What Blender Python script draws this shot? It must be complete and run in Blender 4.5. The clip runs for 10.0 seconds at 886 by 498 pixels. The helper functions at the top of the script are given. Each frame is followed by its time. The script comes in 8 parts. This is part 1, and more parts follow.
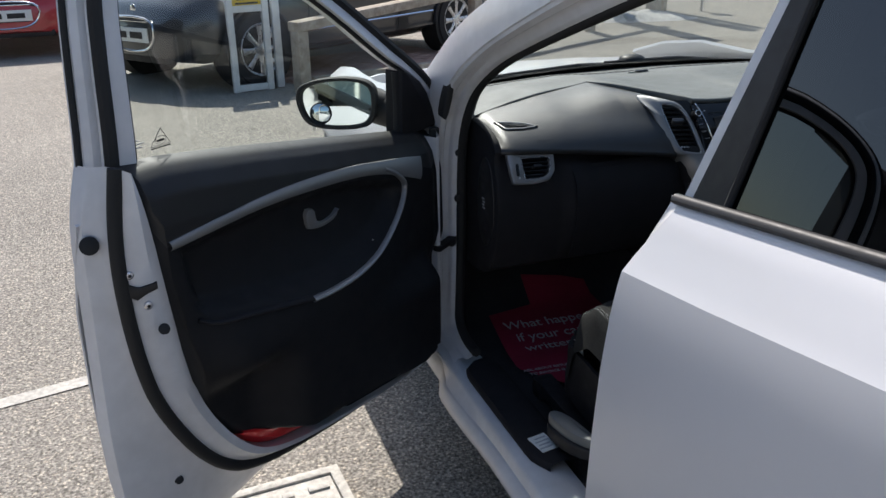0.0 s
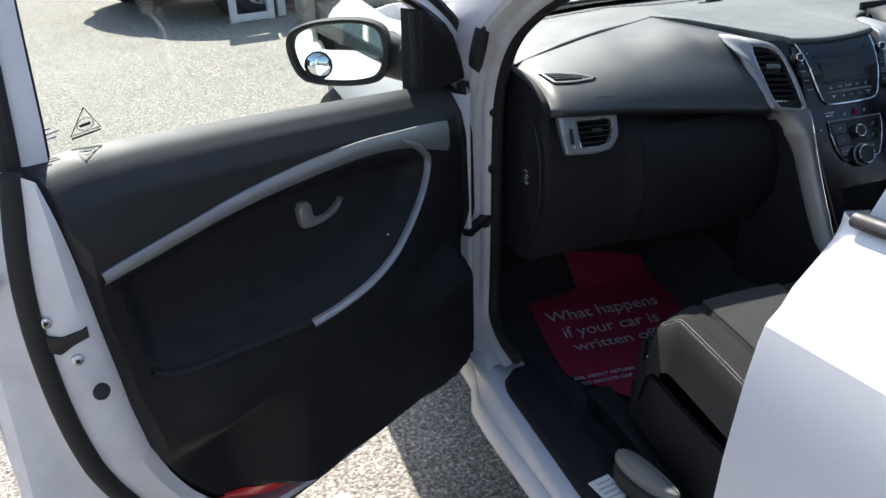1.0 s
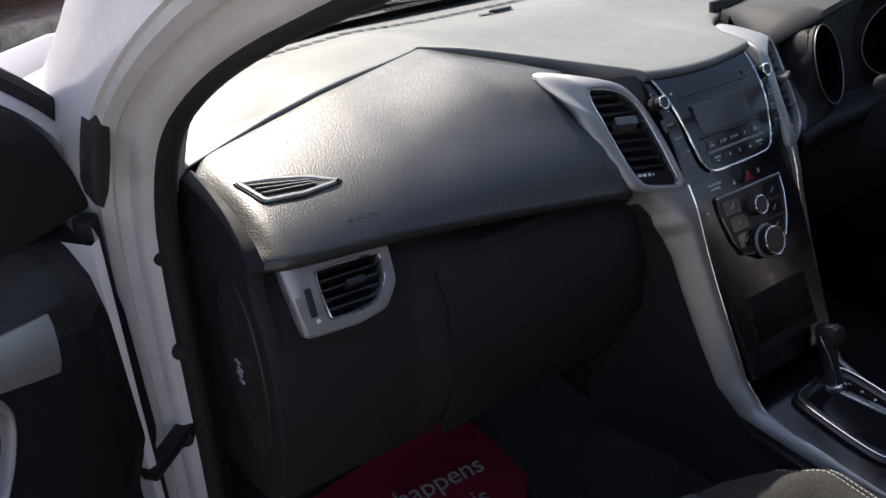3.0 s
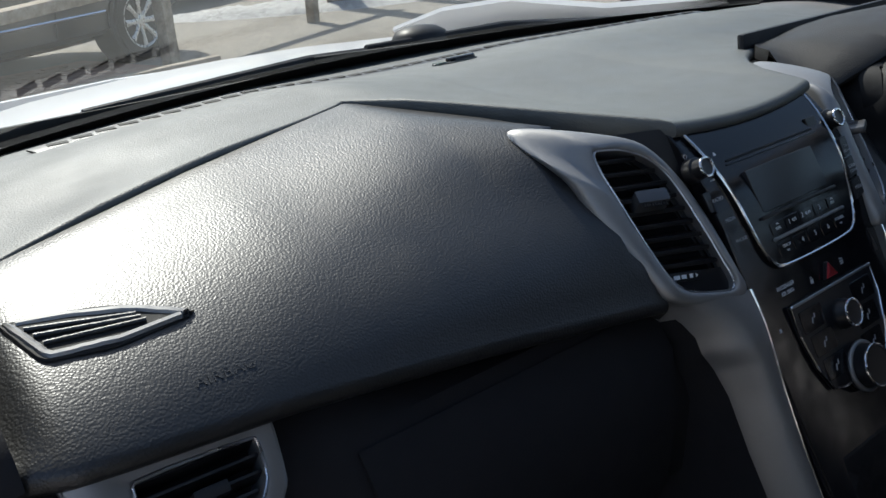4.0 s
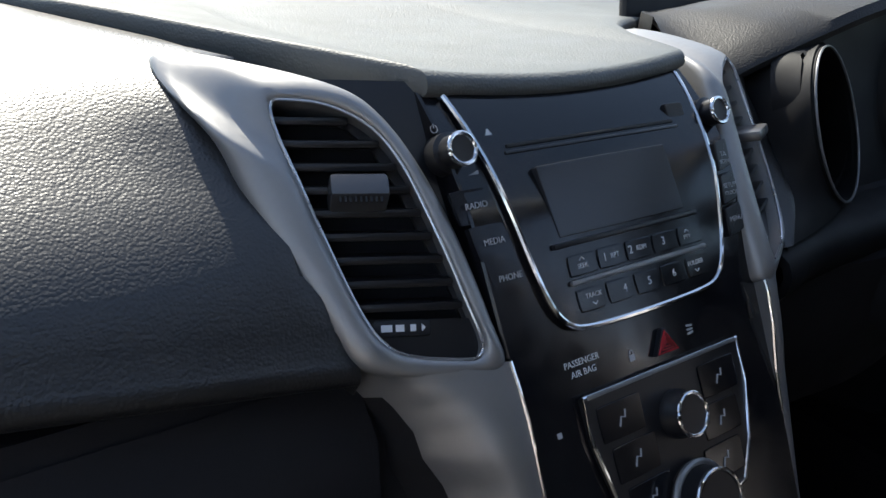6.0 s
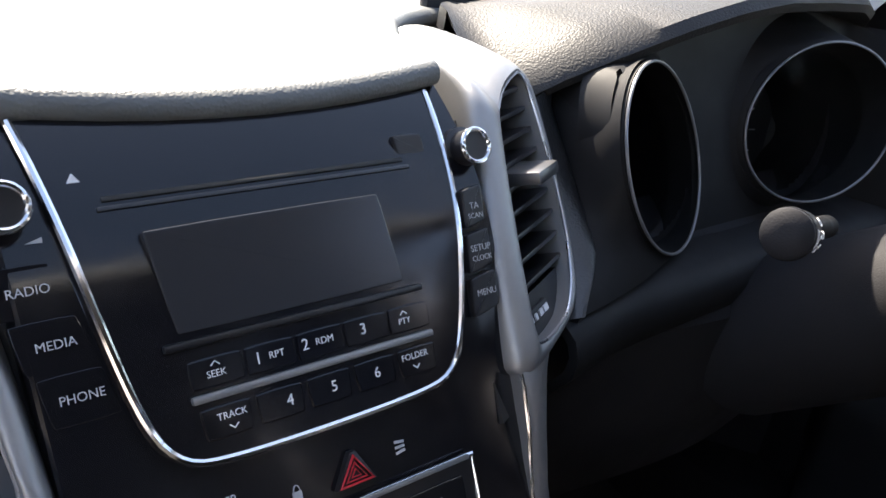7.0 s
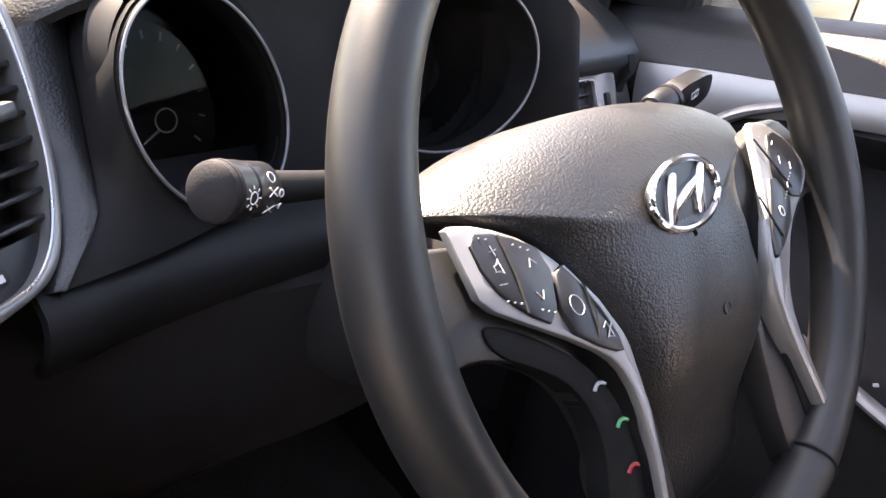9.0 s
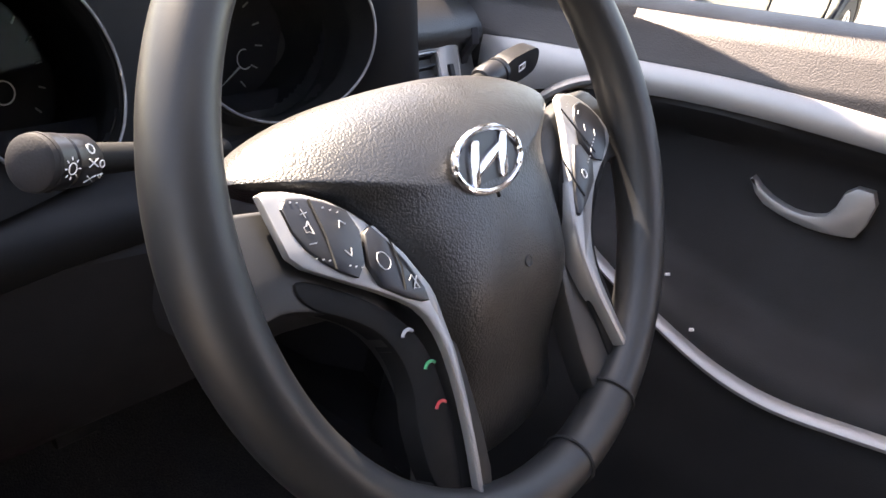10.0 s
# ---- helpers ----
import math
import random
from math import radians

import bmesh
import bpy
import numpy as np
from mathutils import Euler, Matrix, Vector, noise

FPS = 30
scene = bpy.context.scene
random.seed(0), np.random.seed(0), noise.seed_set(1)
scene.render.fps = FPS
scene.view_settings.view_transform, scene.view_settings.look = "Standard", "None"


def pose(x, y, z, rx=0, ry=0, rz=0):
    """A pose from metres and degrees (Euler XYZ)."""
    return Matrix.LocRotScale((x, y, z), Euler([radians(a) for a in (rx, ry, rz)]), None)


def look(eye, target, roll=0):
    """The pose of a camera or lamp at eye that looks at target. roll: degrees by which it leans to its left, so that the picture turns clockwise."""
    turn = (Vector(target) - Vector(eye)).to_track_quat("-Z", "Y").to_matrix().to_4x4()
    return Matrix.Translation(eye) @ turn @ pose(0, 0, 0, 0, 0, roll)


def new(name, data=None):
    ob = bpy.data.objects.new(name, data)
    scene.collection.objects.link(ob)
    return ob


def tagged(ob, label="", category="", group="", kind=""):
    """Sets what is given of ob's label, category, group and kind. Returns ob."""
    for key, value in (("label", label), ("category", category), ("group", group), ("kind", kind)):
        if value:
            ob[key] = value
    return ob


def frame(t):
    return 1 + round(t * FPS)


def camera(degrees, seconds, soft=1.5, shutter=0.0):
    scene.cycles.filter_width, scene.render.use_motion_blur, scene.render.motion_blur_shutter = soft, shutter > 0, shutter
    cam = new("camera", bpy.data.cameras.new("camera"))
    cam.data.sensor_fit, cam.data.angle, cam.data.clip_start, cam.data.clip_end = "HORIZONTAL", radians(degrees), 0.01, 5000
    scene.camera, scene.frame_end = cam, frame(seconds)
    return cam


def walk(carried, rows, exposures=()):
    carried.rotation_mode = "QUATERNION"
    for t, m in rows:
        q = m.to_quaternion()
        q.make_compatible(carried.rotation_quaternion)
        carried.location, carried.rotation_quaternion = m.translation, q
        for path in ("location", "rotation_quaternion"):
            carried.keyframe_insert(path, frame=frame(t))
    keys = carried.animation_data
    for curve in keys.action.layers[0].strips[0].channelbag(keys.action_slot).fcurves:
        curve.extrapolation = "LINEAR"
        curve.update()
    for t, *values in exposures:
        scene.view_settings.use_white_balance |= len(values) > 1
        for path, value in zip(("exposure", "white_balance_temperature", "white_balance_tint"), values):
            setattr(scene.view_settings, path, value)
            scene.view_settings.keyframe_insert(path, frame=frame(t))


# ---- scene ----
cam = camera(54.65, 10.0)
# seconds, eye, point looked at, roll (car centre line x = 0, ground z = 0)
ROWS = [
    (0, (-1.469, -1.83, 1.448), (-0.849, -0.101, 0.657), -0.6),
    (0.5, (-1.393, -1.64, 1.42), (-0.822, 0.072, 0.558), -1.0),
    (1, (-1.352, -1.382, 1.387), (-0.786, 0.285, 0.439), -1.7),
    (1.5, (-1.29, -1.186, 1.343), (-0.678, 0.442, 0.355), -2.0),
    (2, (-1.14, -1.003, 1.319), (-0.431, 0.596, 0.35), -1.8),
    (2.5, (-1.026, -0.885, 1.301), (-0.178, 0.644, 0.33), -1.0),
    (3, (-0.927, -0.676, 1.255), (0.08, 0.752, 0.282), -1.8),
    (3.2, (-0.881, -0.594, 1.252), (0.17, 0.799, 0.274), -2.8),
    (4.3, (-0.635, -0.365, 1.065), (0.49, 1.112, 0.321), -2.3),
    (4.5, (-0.603, -0.341, 1.04), (0.535, 1.137, 0.318), -1.4),
    (5, (-0.519, -0.327, 1.009), (0.651, 1.133, 0.302), 1.5),
    (5.2, (-0.485, -0.341, 1.003), (0.694, 1.126, 0.325), 1.8),
    (6.3, (-0.313, -0.305, 1.008), (0.83, 1.107, 0.173), 5.5),
    (6.5, (-0.271, -0.296, 1.009), (0.891, 1.095, 0.164), 6.5),
    (7, (-0.168, -0.287, 1.011), (1.055, 1.053, 0.169), 8.5),
    (7.5, (-0.085, -0.293, 1.021), (1.173, 1.023, 0.194), 9.7),
    (8, (-0.029, -0.304, 1.018), (1.244, 0.99, 0.177), 10.6),
    (8.5, (0.009, -0.327, 1.011), (1.333, 0.897, 0.145), 11.2),
    (9, (0.019, -0.369, 1.016), (1.423, 0.736, 0.117), 11.9),
    (9.5, (0.026, -0.391, 1.026), (1.507, 0.612, 0.132), 13.1),
    (10, (0.012, -0.415, 1.037), (1.56, 0.465, 0.126), 14.4),
]
EXPO = [(0.0, 0.3, 6600, 12), (1.5, 1.48, 6600, 12), (2.5, 1.38, 7200, 20), (3.0, 1.32, 7200, 20), (4.5, 0.3, 6400, 10), (5.0, 0.3, 6400, 10), (6.5, 2.05, 7300, 18), (7.5, 2.6, 7800, 22), (8.5, 3.28, 8500, 27), (9.0, 3.47, 8700, 27), (10.0, 3.42, 8700, 25)]
walk(cam, [(t, look(e, g, r)) for t, e, g, r in ROWS], EXPO)

# ==== world, sun, light ====
SUN = Vector((0.13, 1.0, 1.0)).normalized()
world = bpy.data.worlds.new("sky")
scene.world = world
world.use_nodes = True
wn = world.node_tree
wn.nodes.clear()
sky = wn.nodes.new("ShaderNodeTexSky")
sky.sky_type = "NISHITA"
sky.sun_disc = False
sky.sun_elevation = math.asin(SUN.z)
sky.sun_rotation = math.atan2(SUN.x, SUN.y)
sky.altitude, sky.air_density, sky.dust_density = 50.0, 1.0, 1.2
bg = wn.nodes.new("ShaderNodeBackground")
bg.inputs[1].default_value = 0.14
wout = wn.nodes.new("ShaderNodeOutputWorld")
wn.links.new(sky.outputs[0], bg.inputs[0])
wn.links.new(bg.outputs[0], wout.inputs[0])
sun = new("sun", bpy.data.lights.new("sun", "SUN"))
sun.data.energy = 4.8
sun.data.angle = radians(0.53)
sun.data.color = (1.0, 0.96, 0.91)
sun.matrix_world = look(SUN * 30, (0, 0, 0))


# ==== materials ====
def material(name, color, rough=0.5, metal=0.0, spec=0.5, coat=0.0, coat_rough=0.05):
    m = bpy.data.materials.new(name)
    m.use_nodes = True
    b = m.node_tree.nodes["Principled BSDF"]
    b.inputs["Base Color"].default_value = (*color, 1)
    b.inputs["Roughness"].default_value = rough
    b.inputs["Metallic"].default_value = metal
    b.inputs["Specular IOR Level"].default_value = spec
    b.inputs["Coat Weight"].default_value = coat
    b.inputs["Coat Roughness"].default_value = coat_rough
    return m


def nodes_of(m):
    t = m.node_tree
    return t, t.nodes["Principled BSDF"]


def obj_coords(t, scale=(1, 1, 1)):
    c = t.nodes.new("ShaderNodeTexCoord")
    mp = t.nodes.new("ShaderNodeMapping")
    mp.inputs["Scale"].default_value = scale
    t.links.new(c.outputs["Object"], mp.inputs["Vector"])
    return mp.outputs["Vector"]


def vary(m, low, high, size, detail=6.0, size2=None, amount2=0.35):
    """Colour between low and high by noise at one or two scales."""
    t, b = nodes_of(m)
    v = obj_coords(t)
    n = t.nodes.new("ShaderNodeTexNoise")
    n.inputs["Scale"].default_value = size
    n.inputs["Detail"].default_value = detail
    t.links.new(v, n.inputs["Vector"])
    fac = n.outputs["Fac"]
    if size2:
        n2 = t.nodes.new("ShaderNodeTexNoise")
        n2.inputs["Scale"].default_value = size2
        n2.inputs["Detail"].default_value = 3.0
        t.links.new(v, n2.inputs["Vector"])
        mx = t.nodes.new("ShaderNodeMix")
        mx.inputs[0].default_value = amount2
        t.links.new(fac, mx.inputs[2])
        t.links.new(n2.outputs["Fac"], mx.inputs[3])
        fac = mx.outputs[0]
    r = t.nodes.new("ShaderNodeValToRGB")
    r.color_ramp.elements[0].position, r.color_ramp.elements[1].position = 0.32, 0.68
    r.color_ramp.elements[0].color, r.color_ramp.elements[1].color = (*low, 1), (*high, 1)
    t.links.new(fac, r.inputs[0])
    t.links.new(r.outputs[0], b.inputs["Base Color"])
    return m


def rough_vary(m, low, high, size):
    t, b = nodes_of(m)
    n = t.nodes.new("ShaderNodeTexNoise")
    n.inputs["Scale"].default_value = size
    n.inputs["Detail"].default_value = 5.0
    t.links.new(obj_coords(t), n.inputs["Vector"])
    mr = t.nodes.new("ShaderNodeMapRange")
    mr.inputs[1].default_value, mr.inputs[2].default_value = 0.3, 0.7
    mr.inputs[3].default_value, mr.inputs[4].default_value = low, high
    t.links.new(n.outputs["Fac"], mr.inputs[0])
    t.links.new(mr.outputs[0], b.inputs["Roughness"])
    return m


def bump_noise(m, size, strength=0.3, dist=0.002, detail=4.0):
    t, b = nodes_of(m)
    n = t.nodes.new("ShaderNodeTexNoise")
    n.inputs["Scale"].default_value = size
    n.inputs["Detail"].default_value = detail
    t.links.new(obj_coords(t), n.inputs["Vector"])
    bp = t.nodes.new("ShaderNodeBump")
    bp.inputs["Strength"].default_value, bp.inputs["Distance"].default_value = strength, dist
    t.links.new(n.outputs["Fac"], bp.inputs["Height"])
    t.links.new(bp.outputs[0], b.inputs["Normal"])
    return m


def bump_grain(m, size, strength=0.5, dist=0.0006):
    """Leather grain: rounded cells with furrows between."""
    t, b = nodes_of(m)
    v = obj_coords(t)
    w = t.nodes.new("ShaderNodeTexNoise")
    w.inputs["Scale"].default_value = size * 0.5
    t.links.new(v, w.inputs["Vector"])
    ad = t.nodes.new("ShaderNodeMix")
    ad.data_type = "VECTOR"
    ad.inputs[0].default_value = 0.0016
    t.links.new(v, ad.inputs[4])
    t.links.new(w.outputs["Color"], ad.inputs[5])
    vo = t.nodes.new("ShaderNodeTexVoronoi")
    vo.feature = "SMOOTH_F1"
    vo.inputs["Scale"].default_value = size
    vo.inputs["Smoothness"].default_value = 0.35
    t.links.new(ad.outputs[1], vo.inputs["Vector"])
    bp = t.nodes.new("ShaderNodeBump")
    bp.invert = True
    bp.inputs["Strength"].default_value, bp.inputs["Distance"].default_value = strength, dist
    t.links.new(vo.outputs["Distance"], bp.inputs["Height"])
    t.links.new(bp.outputs[0], b.inputs["Normal"])
    return m


def thin_glass(name, tint, ior=1.5, rough=0.0):
    m = bpy.data.materials.new(name)
    m.use_nodes = True
    t = m.node_tree
    t.nodes.clear()
    o = t.nodes.new("ShaderNodeOutputMaterial")
    mix = t.nodes.new("ShaderNodeMixShader")
    tr = t.nodes.new("ShaderNodeBsdfTransparent")
    tr.inputs[0].default_value = (*tint, 1)
    gl = t.nodes.new("ShaderNodeBsdfGlossy")
    gl.inputs["Roughness"].default_value = rough
    lw = t.nodes.new("ShaderNodeLayerWeight")
    pw = t.nodes.new("ShaderNodeMath")
    pw.operation = "POWER"
    pw.inputs[1].default_value = 5.0
    f0 = ((ior - 1) / (ior + 1)) ** 2 * 1.9
    ma = t.nodes.new("ShaderNodeMath")
    ma.operation = "MULTIPLY_ADD"
    ma.inputs[1].default_value, ma.inputs[2].default_value = 0.9 - f0, f0
    t.links.new(lw.outputs["Facing"], pw.inputs[0])
    t.links.new(pw.outputs[0], ma.inputs[0])
    t.links.new(ma.outputs[0], mix.inputs[0])
    t.links.new(tr.outputs[0], mix.inputs[1])
    t.links.new(gl.outputs[0], mix.inputs[2])
    t.links.new(mix.outputs[0], o.inputs[0])
    return m


M_ASPHALT = bump_noise(vary(material("asphalt", (0.26, 0.245, 0.22), 0.9), (0.10, 0.091, 0.079), (0.48, 0.445, 0.39), 110, 10, 0.9, 0.15), 130, 1.0, 0.008)
def aggregate(m, size):
    """Stones of the asphalt: small cells, each darker or paler than its binder, with their own relief."""
    t, b = nodes_of(m)
    v = t.nodes.new("ShaderNodeTexVoronoi")
    v.inputs["Scale"].default_value = size
    t.links.new(obj_coords(t), v.inputs["Vector"])
    sep = t.nodes.new("ShaderNodeSeparateColor")
    t.links.new(v.outputs["Color"], sep.inputs[0])
    r = t.nodes.new("ShaderNodeValToRGB")
    r.color_ramp.elements[0].color, r.color_ramp.elements[1].color = (0.58, 0.57, 0.56, 1), (1.75, 1.66, 1.52, 1)
    for p, c in ((0.45, 0.9), (0.8, 1.12)):
        r.color_ramp.elements.new(p).color = (c, c, c * 0.98, 1)
    t.links.new(sep.outputs[0], r.inputs[0])
    mx = t.nodes.new("ShaderNodeMix")
    mx.data_type = "RGBA"
    mx.blend_type = "MULTIPLY"
    mx.inputs[0].default_value = 1.0
    old = b.inputs["Base Color"].links[0].from_socket
    t.links.new(old, mx.inputs[6])
    t.links.new(r.outputs[0], mx.inputs[7])
    t.links.new(mx.outputs[2], b.inputs["Base Color"])
    return m


aggregate(M_ASPHALT, 150)
M_PAINTLINE = bump_noise(vary(material("road_paint", (0.7, 0.68, 0.62), 0.8), (0.36, 0.34, 0.30), (0.66, 0.63, 0.56), 60, 8, 6), 120, 0.5, 0.004)
M_PAVER = bump_noise(vary(material("pink_paver", (0.42, 0.27, 0.21), 0.9), (0.33, 0.2, 0.15), (0.5, 0.34, 0.27), 14, 6, 3), 160, 0.5, 0.003)
M_WHITE = rough_vary(material("white_car_paint", (0.62, 0.62, 0.63), 0.42, spec=0.4, coat=0.35, coat_rough=0.12), 0.38, 0.48, 30)
M_WHITE_IN = rough_vary(vary(material("white_shut_paint", (0.66, 0.66, 0.67), 0.45, coat=0.4, coat_rough=0.15), (0.58, 0.58, 0.585), (0.70, 0.70, 0.71), 7, 6, 40), 0.38, 0.6, 25)
M_GREYCAR = material("dark_grey_car_paint", (0.03, 0.032, 0.036), 0.35, 0.4, coat=1.0)
M_REDCAR = material("red_car_paint", (0.42, 0.02, 0.025), 0.35, coat=1.0)
M_SILVERCAR = material("silver_car_paint", (0.45, 0.46, 0.48), 0.3, 0.6, coat=1.0)
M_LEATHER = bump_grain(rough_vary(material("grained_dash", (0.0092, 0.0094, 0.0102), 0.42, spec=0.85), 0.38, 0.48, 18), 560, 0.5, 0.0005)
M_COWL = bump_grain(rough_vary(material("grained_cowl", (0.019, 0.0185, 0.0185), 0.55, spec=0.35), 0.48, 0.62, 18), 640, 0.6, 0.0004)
# deck is the dark dash plastic; sun glare is put into its paler base colour
M_DECK = bump_grain(rough_vary(vary(material("sunlit_deck", (0.105, 0.11, 0.108), 0.55, spec=0.5), (0.09, 0.095, 0.093), (0.12, 0.126, 0.122), 5, 5, 60), 0.48, 0.62, 18), 600, 0.55, 0.0005)
M_DOORPAD = bump_grain(rough_vary(material("grained_door_pad", (0.014, 0.0141, 0.0152), 0.5, spec=0.45), 0.45, 0.56, 20), 640, 0.5, 0.0004)
M_DOORPLAS = bump_grain(rough_vary(material("door_plastic", (0.0105, 0.0105, 0.0118), 0.65, spec=0.25), 0.55, 0.72, 20), 800, 0.3, 0.0003)
M_DARKPLAS = bump_grain(rough_vary(material("dark_grained_plastic", (0.018, 0.0174, 0.0195), 0.75, spec=0.2), 0.6, 0.78, 20), 800, 0.3, 0.0003)
M_BLACK = rough_vary(material("black_plastic", (0.017, 0.0165, 0.018), 0.5, spec=0.4), 0.42, 0.6, 40)
M_GLOSSBLACK = rough_vary(material("gloss_black_panel", (0.008, 0.008, 0.010), 0.14, spec=0.45), 0.10, 0.22, 60)
M_SATINBLACK = material("satin_black_key", (0.012, 0.012, 0.014), 0.33)
M_RUBBER = bump_noise(material("black_rubber", (0.012, 0.012, 0.012), 0.75), 90, 0.2)
M_SILVER = rough_vary(material("satin_silver_plastic", (0.31, 0.307, 0.305), 0.45, 0.65), 0.40, 0.5, 300)
M_CHROME = rough_vary(material("chrome", (0.78, 0.78, 0.8), 0.13, 1.0), 0.08, 0.2, 120)
M_SCREEN = material("dark_display", (0.03, 0.031, 0.035), 0.22)
M_LETTER = material("pale_lettering", (0.75, 0.75, 0.76), 0.5)
M_GREYLETTER = material("grey_lettering", (0.45, 0.45, 0.46), 0.5)
M_REDSIGN = material("red_symbol", (0.55, 0.03, 0.04), 0.4)
M_GREENSIGN = material("green_symbol", (0.03, 0.4, 0.16), 0.4)
M_CARPET = bump_noise(vary(material("black_carpet", (0.04, 0.04, 0.042), 0.95, spec=0.1), (0.028, 0.028, 0.030), (0.056, 0.055, 0.057), 320, 4, 12), 500, 0.9, 0.004)
M_REDMAT = bump_noise(vary(material("red_paper", (0.28, 0.012, 0.04), 0.7), (0.22, 0.009, 0.03), (0.32, 0.015, 0.045), 8, 4, 60), 12, 0.35, 0.012)
M_FABRIC = bump_noise(vary(material("dark_seat_cloth", (0.030, 0.0295, 0.029), 0.92, spec=0.2), (0.021, 0.0205, 0.020), (0.040, 0.039, 0.038), 260, 4, 14), 900, 0.7, 0.0015)
M_CLEAR = thin_glass("clear_glass", (0.86, 0.93, 0.9))
M_WSCREEN = thin_glass("windscreen_glass", (0.84, 0.9, 0.87), 1.52)
M_DARKGLASS = thin_glass("tinted_glass", (0.014, 0.018, 0.024), 1.52)
M_LENS = thin_glass("gauge_lens", (0.85, 0.85, 0.85), 1.08)
M_MIRROR = material("mirror_silvering", (0.86, 0.9, 0.88), 0.02, 1.0)
M_REFLECTOR = material("red_reflector", (0.6, 0.01, 0.015), 0.45, coat=0.2)
M_TIMBER = bump_noise(vary(material("weathered_timber", (0.4, 0.33, 0.25), 0.85), (0.24, 0.19, 0.14), (0.52, 0.45, 0.36), 14, 8, 60), 60, 0.5, 0.003)
M_WHITEFRAME = vary(material("white_sign_frame", (0.75, 0.75, 0.73), 0.5), (0.66, 0.66, 0.64), (0.8, 0.8, 0.78), 12)
M_YELLOW = material("yellow_sign", (0.75, 0.5, 0.03), 0.55)
M_TYRE = bump_noise(material("tyre_rubber", (0.02, 0.02, 0.021), 0.85), 60, 0.3)
M_ALLOY = rough_vary(material("alloy", (0.58, 0.58, 0.6), 0.28, 0.9), 0.22, 0.38, 50)
M_LAMP = material("lamp_lens", (0.55, 0.57, 0.6), 0.08, 0.3, coat=1.0)
M_PLATE = material("number_plate", (0.78, 0.78, 0.74), 0.4)
M_WALL = bump_noise(vary(material("pale_cladding", (0.62, 0.63, 0.64), 0.7), (0.55, 0.56, 0.57), (0.68, 0.69, 0.7), 2, 6, 20), 40, 0.2)
M_BLUEGLASS = material("showroom_glass", (0.05, 0.08, 0.10), 0.06, 0.0, 0.8)
M_RUBBLE = bump_noise(vary(material("pale_rubble", (0.55, 0.54, 0.51), 0.95), (0.36, 0.35, 0.33), (0.66, 0.65, 0.62), 18, 8, 90), 60, 0.8, 0.02)
M_LEAF = vary(material("weed_leaf", (0.07, 0.12, 0.03), 0.6), (0.04, 0.08, 0.02), (0.12, 0.17, 0.05), 60)


def weave(name):
    """Dark cloth with fine pale cross ribs."""
    m = material(name, (0.1, 0.1, 0.1), 0.9, spec=0.2)
    t, b = nodes_of(m)
    v = obj_coords(t)
    w1 = t.nodes.new("ShaderNodeTexWave")
    w1.bands_direction = "Y"
    w1.inputs["Scale"].default_value = 105
    w1.inputs["Distortion"].default_value = 0.25
    t.links.new(v, w1.inputs["Vector"])
    w2 = t.nodes.new("ShaderNodeTexWave")
    w2.bands_direction = "X"
    w2.inputs["Scale"].default_value = 110
    t.links.new(v, w2.inputs["Vector"])
    mu = t.nodes.new("ShaderNodeMath")
    mu.operation = "MULTIPLY_ADD"
    mu.inputs[1].default_value, mu.inputs[2].default_value = 0.35, 0.0
    t.links.new(w2.outputs["Fac"], mu.inputs[0])
    ad = t.nodes.new("ShaderNodeMath")
    ad.operation = "MULTIPLY_ADD"
    ad.inputs[1].default_value = 0.7
    t.links.new(w1.outputs["Fac"], ad.inputs[0])
    t.links.new(mu.outputs[0], ad.inputs[2])
    r = t.nodes.new("ShaderNodeValToRGB")
    r.color_ramp.elements[0].position, r.color_ramp.elements[1].position = 0.35, 0.75
    r.color_ramp.elements[0].color, r.color_ramp.elements[1].color = (0.018, 0.018, 0.018, 1), (0.095, 0.094, 0.091, 1)
    t.links.new(ad.outputs[0], r.inputs[0])
    t.links.new(r.outputs[0], b.inputs["Base Color"])
    bp = t.nodes.new("ShaderNodeBump")
    bp.inputs["Strength"].default_value, bp.inputs["Distance"].default_value = 0.6, 0.001
    t.links.new(ad.outputs[0], bp.inputs["Height"])
    t.links.new(bp.outputs[0], b.inputs["Normal"])
    return m


M_WEAVE = weave("ribbed_seat_cloth")


# ==== mesh helpers ====
def thing(name, label, category, at=(0, 0, 0), group="", kind=""):
    e = new(name)
    e.location = at
    e.empty_display_size = 0.05
    tagged(e, label, category, group, kind)
    bpy.context.view_layer.update()
    return e


def part(name, bm, mat, parent=None, label="", smooth=True, angle=38):
    """Link a bmesh given in world coordinates as one mesh under its parent."""
    bmesh.ops.recalc_face_normals(bm, faces=bm.faces[:])
    me = bpy.data.meshes.new(name)
    bm.to_mesh(me)
    bm.free()
    if smooth:
        me.polygons.foreach_set("use_smooth", [True] * len(me.polygons))
        me.set_sharp_from_angle(angle=radians(angle))
    me.materials.append(mat)
    ob = new(name, me)
    if parent:
        ob.parent = parent
        ob.matrix_parent_inverse = world_of(parent).inverted()
    if label:
        ob["label"] = label
    return ob


def world_of(ob):
    m = ob.matrix_basis.copy()
    if ob.parent:
        m = world_of(ob.parent) @ ob.matrix_parent_inverse @ m
    return m


def axes_at(origin, x, y, z):
    m = Matrix.Identity(4)
    for i, v in enumerate((x, y, z)):
        m.col[i][:3] = Vector(v)[:]
    m.col[3][:3] = Vector(origin)[:]
    return m


